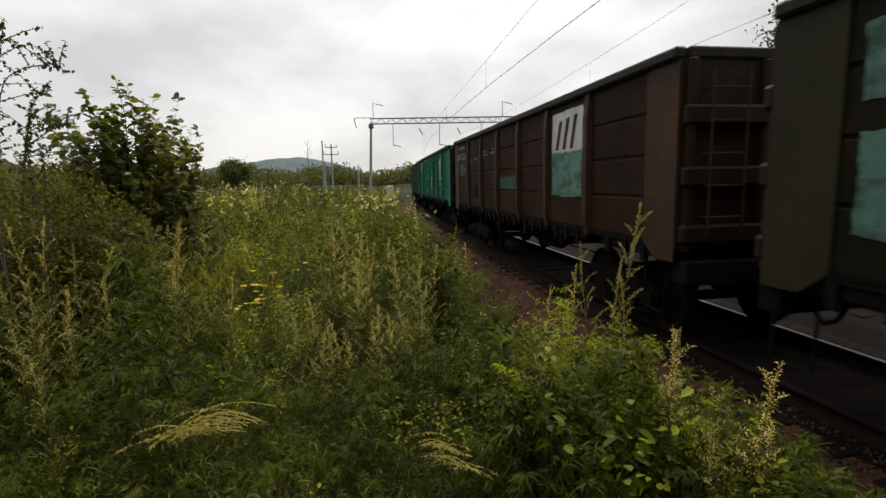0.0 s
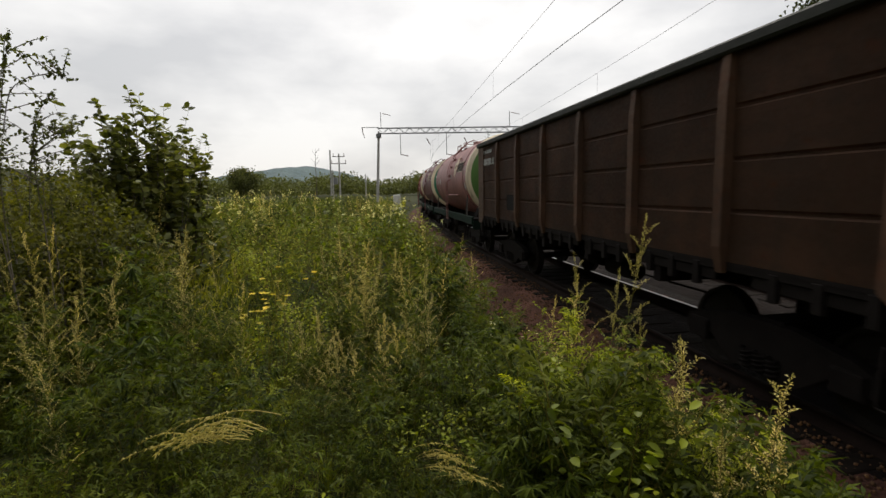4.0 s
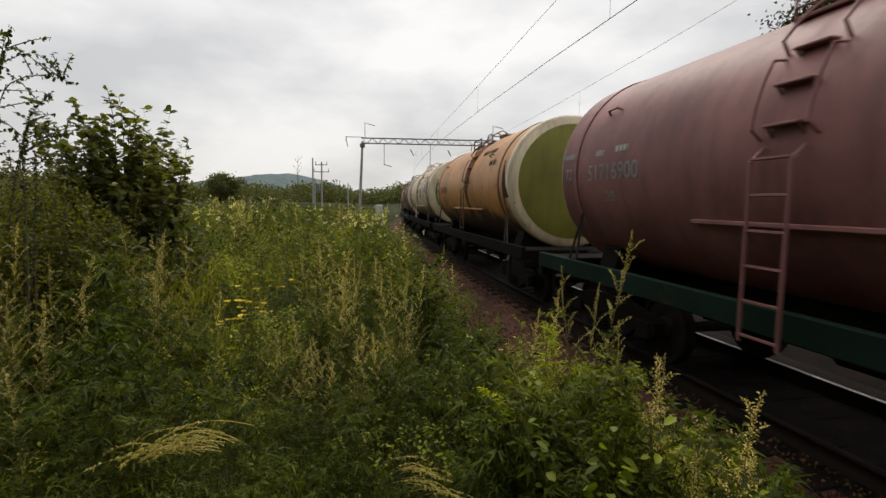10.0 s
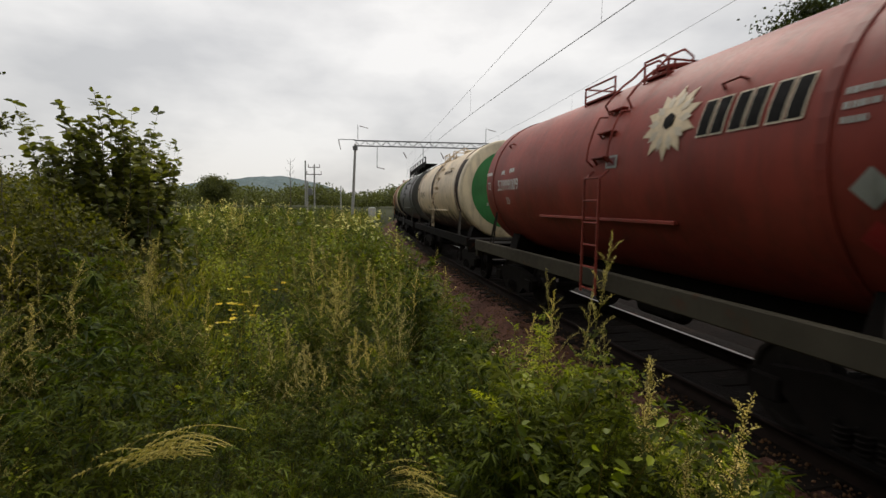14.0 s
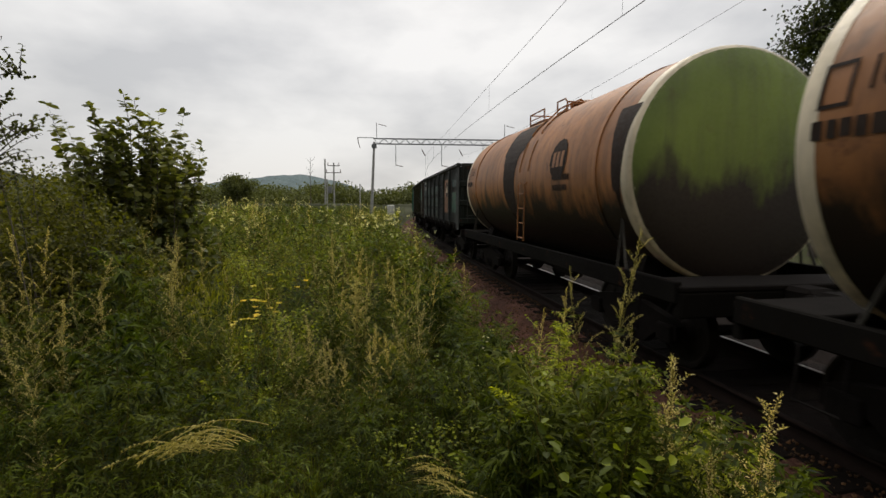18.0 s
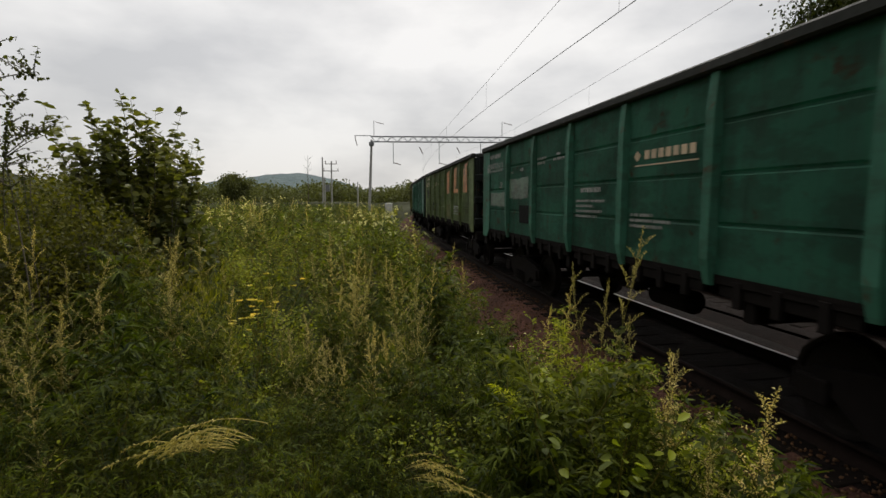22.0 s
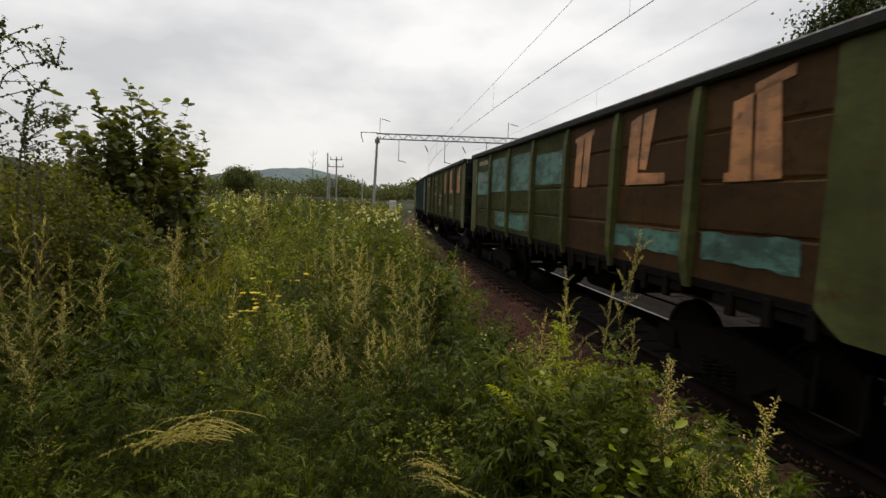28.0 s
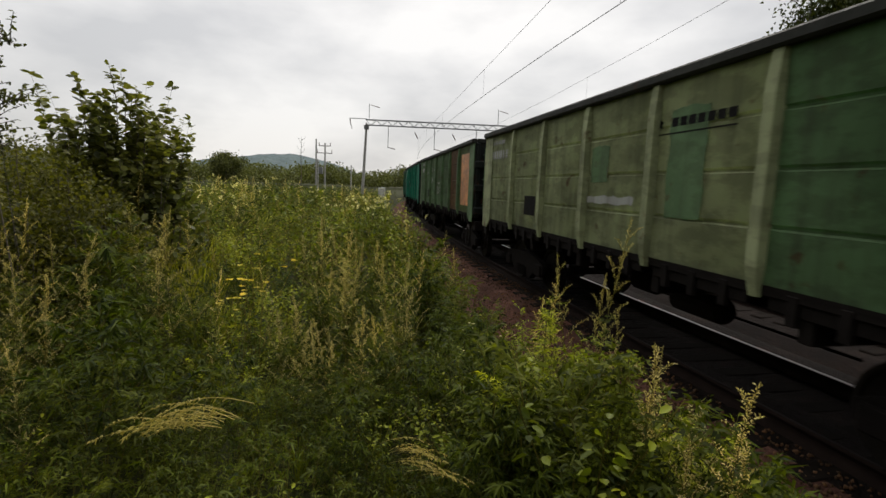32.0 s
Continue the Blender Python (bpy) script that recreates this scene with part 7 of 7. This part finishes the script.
    k = d < 3.6
    scatter("ballast_edge_weeds", ["grass_low", "hemp_low"], x[k], y[k], rng.uniform(0.15, 0.55, k.sum()), "thin weeds along the edge of the ballast", rng)
    # withered growth on the slope above the ballast
    x, y, s, d = wedge(2600, 4.5, 40.0, -24, 14, rng)
    k = (d < 4.6) & (d > 3.3)
    scatter("slope_grass", ["sedge_low", "sedge_low", "feather_low"], x[k], y[k], weed_height(s, d, x, y)[k] * rng.uniform(0.3, 0.6, k.sum()), "withered olive-brown grass on the slope above the ballast", rng, 3.0)


def hero_plants():
    """The plants that stand out."""
    # mugworts at the ballast's edge
    for x, y, h, k, ln, sw, lab in ((0.8, 2.9, 1.98, 0, 4, 1.2, "tall mugwort leaning over the ballast edge"), (0.88, 2.95, 1.75, 1, 3, 1.2, ""), (0.92, 2.85, 1.68, 2, 5, 1.2, ""), (0.72, 2.8, 1.55, 4, 2, 1.2, ""), (0.55, 2.9, 1.35, 2, 2, 1.2, ""), (1.1, 2.6, 1.55, 3, 6, 1.2, ""), (1.3, 2.6, 1.5, 4, 4, 1.2, ""), (1.02, 2.5, 1.05, 0, 0, 1.2, ""), (1.55, 2.45, 1.4, 1, 4, 1.2, "")):
        plant("tallmug", x, y, h / 2.0, 40 * k, k, lean=(0, ln), sway=sw, label=lab)
    for x, y, h, k in ((-2.05, 3.55, 1.5, 1), (-2.2, 3.8, 1.45, 2), (-1.85, 3.7, 1.42, 3), (-1.95, 3.45, 1.4, 4), (-2.75, 3.1, 1.5, 0), (-2.6, 2.9, 1.35, 1), (-2.85, 3.3, 1.5, 2), (-2.35, 2.7, 1.2, 3), (-2.6, 3.3, 1.3, 4), (-0.35, 3.9, 1.2, 4), (-0.2, 4.1, 1.25, 2), (-0.75, 4.0, 1.1, 3), (0.5, 3.3, 1.0, 3), (-1.95, 2.2, 0.95, 0), (-1.2, 3.6, 1.1, 1), (-1.55, 3.3, 1.1, 2)):
        plant("tallmug", x, y, h / 2.0 * 1.05, 70 * k, k, sway=0.8)
    # thick growth on the slope down to the ballast
    rng = np.random.default_rng(29)
    for i in range(76):
        x = rng.uniform(0.5, 1.85)
        y = rng.uniform(1.75, 3.3 - 0.35 * x)
        s, d = line_coords(x, y)
        top = 1.41 - 0.68 * (x - 0.8) - 0.12 * (y - 2.4) + rng.normal() * 0.1
        h = top - float(bank(d))
        if d > 2.55 and math.hypot(x, y) > 2.0:
            plant(("fresh", "broad", "mugwort", "fresh", "feather", "fresh", "mugwort")[i % 7] if x < 1.25 else ("hemp", "feather", "hemp", "mugwort")[i % 4], x, y, max(0.5, h), float(rng.uniform(0, 360)), i)
    plant("tansy", -1.42, 3.75, 1.12, 20, 0, sway=0.6)
    plant("tansy", -1.55, 3.8, 1.08, 120, 1, sway=0.6)
    plant("panicle", -0.1, 1.98, 0.7, 165, 0, z=0.97, label="broken straw-coloured stalks fanned out in the weeds")
    plant("broad", -0.72, 1.88, 0.55, 10, 1, label="bright green sprout low among the weeds")
    plant("panicle", -0.93, 1.9, 1.1, 0, 0, z=1.15)
    for x, y, h, k in ((0.25, 3.0, 0.85, 0), (0.45, 2.8, 0.8, 1), (0.1, 3.3, 0.8, 2), (1.7, 2.3, 0.72, 3), (1.45, 2.35, 0.85, 1), (0.7, 2.75, 1.0, 2), (1.0, 2.5, 1.05, 1), (1.25, 2.25, 1.0, 3), (0.55, 2.4, 0.9, 0)):
        plant("broad", x, y, h, 50 * k, k, sway=1.5)
    for x, y, h, k in ((0.85, 3.3, 0.95, 0), (1.05, 2.9, 0.95, 1), (0.3, 3.6, 0.95, 2), (-1.2, 6.0, 1.3, 0), (-0.6, 7.0, 1.3, 1), (-2.2, 7.5, 1.35, 2)):
        plant("daisy", x, y, h, 90 * k, k, sway=1.5)


def woody(name, x, y, height, spread, stems, leaf, leafmat, per, label, category, rng, shoots=6, up=1.0, base_z=None, group="", bare=0.12, round_=0.62, fill=0, fill_to=0.66):
    """A shrub or tree: tapered stems that fork into shoots set with leaves."""
    s, d = line_coords(x, y)
    z = float(bank(d)) if base_z is None else base_z
    ob = tagged(new(name), label, category, group)
    ob.matrix_basis = pose(x, y, z)
    lv = []
    for i in range(stems):
        az = rng.uniform(0, 6.28)
        rad = spread * math.sqrt(rng.uniform(0.02, 1)) * 0.5
        hh = height * (1 - 0.35 * (rad / max(spread * 0.5, 0.01)) ** 2) * rng.uniform(0.76, 1.0)
        main = bend_line(hh, rad * 0.35, az, 8, 0.007 * height, rng) + rad * 0.65 * np.array([math.cos(az), math.sin(az), 0])
        limbs = [stalk(main, 0.006 * height + 0.004, 0.003)]
        lines = [(main, bare)]
        for j in range(shoots):
            t = rng.uniform(0.15, 0.85)
            a2 = rng.uniform(0, 6.28)
            ln = height * 0.3 * (1.1 - t) * rng.uniform(0.6, 1.3)
            q = np.linspace(0, 1, 5)[:, None]
            o = np.array([math.cos(a2), math.sin(a2), 0])
            sh = at(main, [t])[0] + o * ln * 0.6 * q + np.array([0, 0, 1.0]) * ln * up * q
            limbs.append(stalk(sh, 0.004, 0.0015))
            lines.append((sh, 0.0))
        under("stem", soup_mesh("stem", *merged(limbs), M_BARK), ob)
        for ln_, t0 in lines:
            L = np.linalg.norm(np.diff(ln_, axis=0), axis=1).sum()
            m = max(4, int(per * L))
            P = at(ln_, rng.uniform(t0, 1.0, m))
            a = rng.uniform(0, 6.28, m)
            D = np.stack([np.cos(a), np.sin(a), rng.uniform(-0.2, 0.8, m)], 1)
            lv.append(ovals(P, D, leaf * rng.uniform(0.7, 1.25, m), leaf * round_ * rng.uniform(0.8, 1.2, m), rng))
    if fill:
        a, q = rng.uniform(0, 6.28, fill), np.sqrt(rng.uniform(0, 1, fill))
        hz = rng.uniform(0.05, fill_to, fill)
        P = np.stack([np.cos(a) * q * spread * 0.52, np.sin(a) * q * spread * 0.52, height * hz * (1 - 0.35 * q * q)], 1)
        lv.append(ovals(P, rng.normal(size=(fill, 3)), leaf * rng.uniform(0.7, 1.2, fill), leaf * round_, rng))
    under("crown", soup_mesh("crown", *merged(lv), leafmat), ob)
    return ob


def sapling():
    """A slender sapling whose whips arch out, leaves strung along them."""
    rng = np.random.default_rng(33)
    s, d = line_coords(-3.2, 3.55)
    z = float(bank(d))
    ob = tagged(new("birch_sapling"), "slender sapling with arching whips of small round leaves", "sapling")
    ob.matrix_basis = pose(-3.2, 3.55, z)
    LEANS.append((ob, [(0, -1.5), (1, -0.5), (2, 0), (3, -5), (6, 3), (8, 3.4), (10, 0.5), (11, 3.2), (12, 1.6), (13, 0), (14, -9), (17, -11), (19, -6), (21, -4), (23, -8.5), (24, -7.5), (28, -4), (31, -9), (32, -8)]))
    lv = []
    whips = [((0, 0, 0), (-0.08, 0, 1.1), (-0.03, 0, 2.0), (0.12, 0, 2.6), (0.22, 0, 2.88)), ((0.05, 0, 2.2), (0.16, -0.02, 2.48), (0.33, 0, 2.56), (0.5, 0.02, 2.55), (0.63, 0.02, 2.5)),
             ((0.1, 0.1, 0), (0.2, 0.05, 1.4), (0.23, 0, 2.0), (0.3, 0, 2.28), (0.47, 0, 2.44)), ((0.15, 0.05, 1.85), (0.25, 0, 2.08), (0.4, 0, 2.13), (0.58, 0, 2.16)),
             ((-0.1, 0.1, 0), (-0.2, 0.1, 1.5), (-0.3, 0.1, 2.4), (-0.35, 0.1, 3.0)), ((-0.05, 0.2, 1.5), (0.02, 0.2, 1.9), (0.12, 0.2, 2.25)), ((-0.1, 0.0, 1.6), (-0.15, 0.1, 2.1), (-0.02, 0.1, 2.55), (0.05, 0.1, 2.7)), ((-0.2, 0.2, 1.2), (-0.25, 0.2, 1.9), (-0.1, 0.2, 2.3)),
             ((0.0, 0.3, 0), (0.05, 0.3, 1.4), (0.1, 0.3, 2.05)), ((-0.3, -0.1, 0), (-0.4, 0, 1.7), (-0.25, 0, 2.7))]
    for w in whips[:8]:
        for i in range(9):
            t = rng.uniform(0.4, 0.98)
            p = at(np.array(w, float), [t])[0]
            a, L = rng.uniform(0, 6.28), rng.uniform(0.2, 0.42)
            o = np.array([math.cos(a) * 0.8 + 0.15, math.sin(a) * 0.6, rng.uniform(0.1, 0.7)])
            whips.append(tuple(map(tuple, (p + 0.001, p + o * L * 0.55, p + o * L * np.array([1, 1, 0.8])))))
    for w in whips:
        w = np.array(w, float)
        u = np.linspace(0, 1, 14)
        k = np.linspace(0, 1, len(w))
        line = np.stack([np.interp(u, k, w[:, i]) for i in range(3)], 1)
        line[1:-1] = (line[:-2] + 2 * line[1:-1] + line[2:]) / 4
        under("whip", soup_mesh("whip", *stalk(line, 0.008 if w[0][2] == 0 else 0.005, 0.002), M_BARK), ob)
        L = np.linalg.norm(np.diff(line, axis=0), axis=1).sum()
        m = int(L * 48)
        P = at(line, np.linspace(0.35 if w[0][2] == 0 else 0.05, 1, m))
        lv.append(ovals(P, rng.normal(size=(m, 3)) * 0.8 + np.array([0.1, 0, -0.1]), rng.uniform(0.018, 0.038, m), rng.uniform(0.015, 0.03, m), rng))
    under("crown", soup_mesh("crown", *merged(lv), M_SAPL), ob)


def big_tree(name, x, y, height, crown_w, label, rng, leaf=0.28, n=5200, trunk_r=0.18, mat=None, crown0=0.3, group="trees"):
    """A tree: trunk, limbs and a crown of leaf clumps with gaps."""
    s, d = line_coords(x, y)
    z = float(bank(d))
    ob = tagged(new(name), label, "tree", group)
    ob.matrix_basis = pose(x, y, z)
    main = bend_line(height * 0.92, height * 0.05, rng.uniform(0, 6.28), 8, 0.01 * height, rng)
    under("trunk", soup_mesh("trunk", *stalk(main, trunk_r, 0.03), M_BARK), ob)
    cl = []
    for i in range(26):
        t = crown0 + (1 - crown0) * (i + rng.uniform()) / 26
        az = i * 2.4 + rng.uniform(-0.5, 0.5)
        prof = math.sin(math.pi * min(1.0, (t - crown0) / (1 - crown0) * 0.85 + 0.15)) ** 0.7
        ln = crown_w * 0.5 * prof * rng.uniform(0.65, 1.1)
        q = np.linspace(0, 1, 5)[:, None]
        o = np.array([math.cos(az), math.sin(az), 0])
        br = at(main, [t])[0] + o * ln * q + np.array([0, 0, 1.0]) * ln * 0.45 * q ** 1.3
        under("limb", soup_mesh("limb", *stalk(br, trunk_r * 0.3 * (1.2 - t), 0.01), M_BARK), ob)
        for c in at(br, np.array([0.45, 0.75, 1.0])):
            cl.append((c, crown_w * rng.uniform(0.06, 0.11)))
    k = n // len(cl)
    lv = []
    for c, r in cl:
        P = c + rng.normal(size=(k, 3)) * r * np.array([1, 1, 0.75])
        lv.append(kites(P, rng.normal(size=(k, 3)), leaf * rng.uniform(0.6, 1.2, k), leaf * 0.6, rng, droop=0.3))
    under("crown", soup_mesh("crown", *merged(lv), mat or M_FARTREE), ob)
    return ob


def build_trees():
    rng = np.random.default_rng(31)
    bush = woody("shrub", -4.17, 6.6, 3.2, 1.8, 46, 0.1, M_SHRUB, 30, "dark green leafy shrub with upright shoots in the weeds", "shrub", rng, 2, 2.2, round_=0.78, fill=2400)
    LEANS.append((bush, [(0, 0.3), (3, 0), (6, 0.8), (9, 0.3), (11, 0.5), (12, -0.5), (12.6, -5), (13, -7.5), (13.4, -5.5), (14, -0.5), (17, 0), (21, 0.6), (24, -0.6), (28, 0.2), (32, 0)]))
    sapling()
    for x, y, h, w in ((-3.3, 4.6, 1.95, 1.1), (-3.9, 4.95, 2.3, 1.4), (-4.5, 5.3, 2.4, 1.5), (-4.9, 6.1, 2.5, 1.6), (-5.9, 5.6, 2.5, 1.8), (-3.6, 4.1, 1.8, 1.0)):
        woody("thicket_shrub", x, y, h, w, 14, 0.042, M_HEDGE, 40, "dense olive green thicket shrub beside the sapling", "shrub", rng, 7, 0.8, group="thicket shrubs", fill=6500, fill_to=0.86)
    for x, y, h, w in ((-9.5, 11.5, 2.8, 4.0), (-12.0, 13.0, 3.2, 4.5), (-15.5, 15.0, 3.6, 5.0)):
        woody("hedge_shrub", x, y, h, w, 16, 0.11, M_HEDGE, 24, "rounded olive green shrub behind the weeds", "shrub", rng, 6, 0.7, group="shrubs behind the weeds", fill=1500)
    for x, y, h, w in ((13.95, 19.0, 10.4, 4.4), (18.4, 20.0, 12.3, 6.0), (21.5, 22.0, 12.0, 7.0), (24.0, 17.0, 11.0, 7.0), (27, 24, 13, 8)):
        big_tree("broadleaf_tree", x, y, h, w, "tall dark green tree beyond the tracks", rng, 0.17, 12000, 0.2, M_TREE, group="trees beyond the tracks")
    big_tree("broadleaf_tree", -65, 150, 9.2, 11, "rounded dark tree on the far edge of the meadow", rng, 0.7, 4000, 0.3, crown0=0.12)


def build_far():
    rng = np.random.default_rng(41)
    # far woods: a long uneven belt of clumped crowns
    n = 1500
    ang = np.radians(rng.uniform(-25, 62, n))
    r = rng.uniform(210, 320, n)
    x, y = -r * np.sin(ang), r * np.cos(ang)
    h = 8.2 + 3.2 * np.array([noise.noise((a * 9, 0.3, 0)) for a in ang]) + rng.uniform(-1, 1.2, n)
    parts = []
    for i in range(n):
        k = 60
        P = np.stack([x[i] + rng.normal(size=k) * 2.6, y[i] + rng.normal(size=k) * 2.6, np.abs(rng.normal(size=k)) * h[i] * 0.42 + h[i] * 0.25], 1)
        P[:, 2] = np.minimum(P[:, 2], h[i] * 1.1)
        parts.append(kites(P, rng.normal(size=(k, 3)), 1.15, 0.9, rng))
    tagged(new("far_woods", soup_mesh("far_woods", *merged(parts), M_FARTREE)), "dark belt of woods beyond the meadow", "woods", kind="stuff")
    # hill behind, the haze tinted into its base colour
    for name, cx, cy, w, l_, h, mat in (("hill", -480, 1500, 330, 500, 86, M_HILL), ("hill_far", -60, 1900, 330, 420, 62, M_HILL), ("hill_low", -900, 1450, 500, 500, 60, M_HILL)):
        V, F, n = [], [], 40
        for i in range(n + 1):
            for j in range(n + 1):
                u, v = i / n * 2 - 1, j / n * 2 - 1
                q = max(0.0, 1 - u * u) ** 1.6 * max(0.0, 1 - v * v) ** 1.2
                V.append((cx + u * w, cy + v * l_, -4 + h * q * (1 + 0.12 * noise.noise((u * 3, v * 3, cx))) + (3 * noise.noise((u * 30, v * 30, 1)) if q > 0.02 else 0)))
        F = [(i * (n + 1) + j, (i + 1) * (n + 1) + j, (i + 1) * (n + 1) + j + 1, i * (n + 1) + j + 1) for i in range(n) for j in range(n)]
        tagged(new("hill", soup_mesh("hill", V, F, mat)), "low wooded hill with haze tinted into its colour", "hill", kind="structure")


def build_poles():
    def pole(name, x, y, top, r, label, mat=M_CONCRETE):
        s, d = line_coords(x, y)
        z = float(bank(d))
        ob = tagged(new(name), label, "utility pole", "utility poles")
        ob.matrix_basis = pose(x, y, z)
        part("shaft", pole_bm(top - z, r, r * 0.7), mat, ob)
        return ob, z
    pole("utility_pole", -21.6, 85.5, 9.5, 0.16, "pale concrete utility pole standing in the weeds")
    ob, z = pole("utility_pole", -20.2, 86, 8.9, 0.16, "concrete utility pole with wooden cross-arms")
    for zz, w in ((8.4, 1.1), (7.2, 1.4)):
        bm = bmesh.new()
        bm_box(bm, -w, w * 0.9, -0.06, 0.06, zz - z - 0.06, zz - z + 0.06, 0.01)
        part("cross_arm", bm, M_BARK, ob)
        for xx in (-w + 0.1, w * 0.9 - 0.1):
            bm = bmesh.new()
            bm_tube(bm, [(xx, 0, zz - z), (xx, 0, zz - z + 0.55)], 0.06, 6)
            part("insulator", bm, M_INSUL, ob)
    bm = bmesh.new()
    bm_box(bm, -1.1, -0.35, -0.3, 0.3, 3.2, 4.4, 0.05)
    part("transformer_box", bm, M_GALV, ob)
    pole("utility_pole", -20.9, 84, 6.0, 0.13, "short concrete prop pole beside the transformer")
    pole("marker_post", -15.3, 84, 5.2, 0.13, "pale concrete post standing in the weeds")
    # mast with bracket arms beyond the portal
    ob, z = pole("catenary_mast", -2.9, 118, 8.4, 0.2, "concrete overhead-line mast with bracket arms")
    bm = bmesh.new()
    bm_tube(bm, [(0, 0, 6.9), (-3.2, 0, 7.6)], 0.05, 5)
    bm_tube(bm, [(0, 0, 8.0), (-3.2, 0, 7.6)], 0.03, 5)
    part("bracket_arm", bm, M_GALV, ob)
    bm = bmesh.new()
    bm_tube(bm, [(0, 0, 6.4), (3.0, 0, 8.2), (4.4, 0, 8.3)], 0.05, 5)
    part("bracket_arm", bm, M_GALV, ob)
    # bare dead tree on the skyline
    rng = np.random.default_rng(3)
    s, d = line_coords(-34, 120)
    dead = tagged(new("dead_tree"), "thin bare dead tree on the skyline", "tree")
    dead.matrix_basis = pose(-34, 120, float(bank(d)))
    main = bend_line(12.5, 0.3, 1.0, 8, 0.05, rng)
    under("trunk", soup_mesh("trunk", *stalk(main, 0.14, 0.03), M_BARK), dead)
    for i in range(9):
        t = 0.55 + 0.42 * i / 9
        a = i * 2.4
        p0 = at(main, [t])[0]
        under("branch", soup_mesh("branch", *stalk([p0, p0 + np.array([math.cos(a) * 0.7, math.sin(a) * 0.7, 0.5]), p0 + np.array([math.cos(a) * 1.1, math.sin(a) * 1.1, 1.2])], 0.05, 0.02), M_BARK), dead)
    # small signal beside the line
    sig = tagged(new("trackside_signal"), "small pale dwarf signal on a post by the track", "railway signal")
    sig.matrix_basis = line_pose(45, 3.6, float(bank(3.6)) - 0.0) @ pose(0, 0, 0, 0, 0, 90)
    bm = bmesh.new()
    bm_tube(bm, [(0, 0, -0.3), (0, 0, 1.6)], 0.07, 8)
    part("post", bm, M_CONCRETE, sig)
    bm = bmesh.new()
    bm_box(bm, -0.32, 0.32, -0.2, 0.2, 1.0, 1.9, 0.06)
    part("signal_head", bm, M_WHITE, sig)
    bm = bmesh.new()
    bm_box(bm, -0.4, 0.4, -0.3, 0.3, 0.1, 0.75, 0.05)
    part("relay_box", bm, M_WHITE, sig)


build_weeds()
hero_plants()
build_trees()
build_far()
build_poles()

# ---- what moves ----
# metres that the train has come towards the camera, by seconds
ADVANCE = [(-2.0, -22.1), (0.0, 0.0), (2.0, 22.06), (6.0, 66.95), (9.0, 100.17), (13.0, 144.55), (14.5, 160.95), (16.5, 183.05), (19.0, 210.8), (23.0, 255.28), (28.0, 311.74), (32.0, 356.27), (34.0, 378.6)]


def advance(t):
    return float(np.interp(t, [a for a, _ in ADVANCE], [b for _, b in ADVANCE]))


def motions():
    for wagon, at, kind in TRAIN:
        half = 4.33 if kind == "g" else 3.9
        rows = []
        for k in range(33):
            s = at - advance(k)
            a, b = on_line(s - half), on_line(s + half)
            d = b - a
            m = Matrix.Translation((a + b) / 2) @ Matrix.Rotation(math.atan2(d.y, d.x), 4, "Z")
            rows.append((float(k), m))
        walk(wagon, rows)
    for wheel, wagon in SPIN:
        at = next(p for w, p, _ in TRAIN if w == wagon)
        home = wheel.matrix_basis.translation.copy()
        inside = [f for f in range(0, 961) if -9 < at - advance(f / 30) < 26]
        frames = sorted({0, 960, *inside})
        rows = []
        for f in frames:
            g = min(max(f, inside[0] if inside else 0), inside[-1] if inside else 0)
            turn = -math.degrees((advance(g / 30) - advance((inside[0] if inside else 0) / 30)) / 0.475)
            rows.append((f / 30, pose(*home, 0, turn, 0)))
        walk(wheel, rows)

    for ob, leans in LEANS:
        m = ob.matrix_basis.copy()
        walk(ob, [(float(t), m @ pose(0, 0, 0, 0, a, 0)) for t, a in leans])

    # plants rock in the wind of the train
    for k, (ob, m, amount) in enumerate(SWAY):
        rows = []
        for i in range(65):
            t = i * 0.5
            a = amount * (math.sin(t * 2.1 + k) + 0.6 * math.sin(t * 3.7 + 2 * k))
            b = amount * (0.8 * math.sin(t * 2.6 + 1.7 * k) + 0.5)
            rows.append((t, m @ pose(0, 0, 0, a, b, 0)))
        walk(ob, rows)


motions()
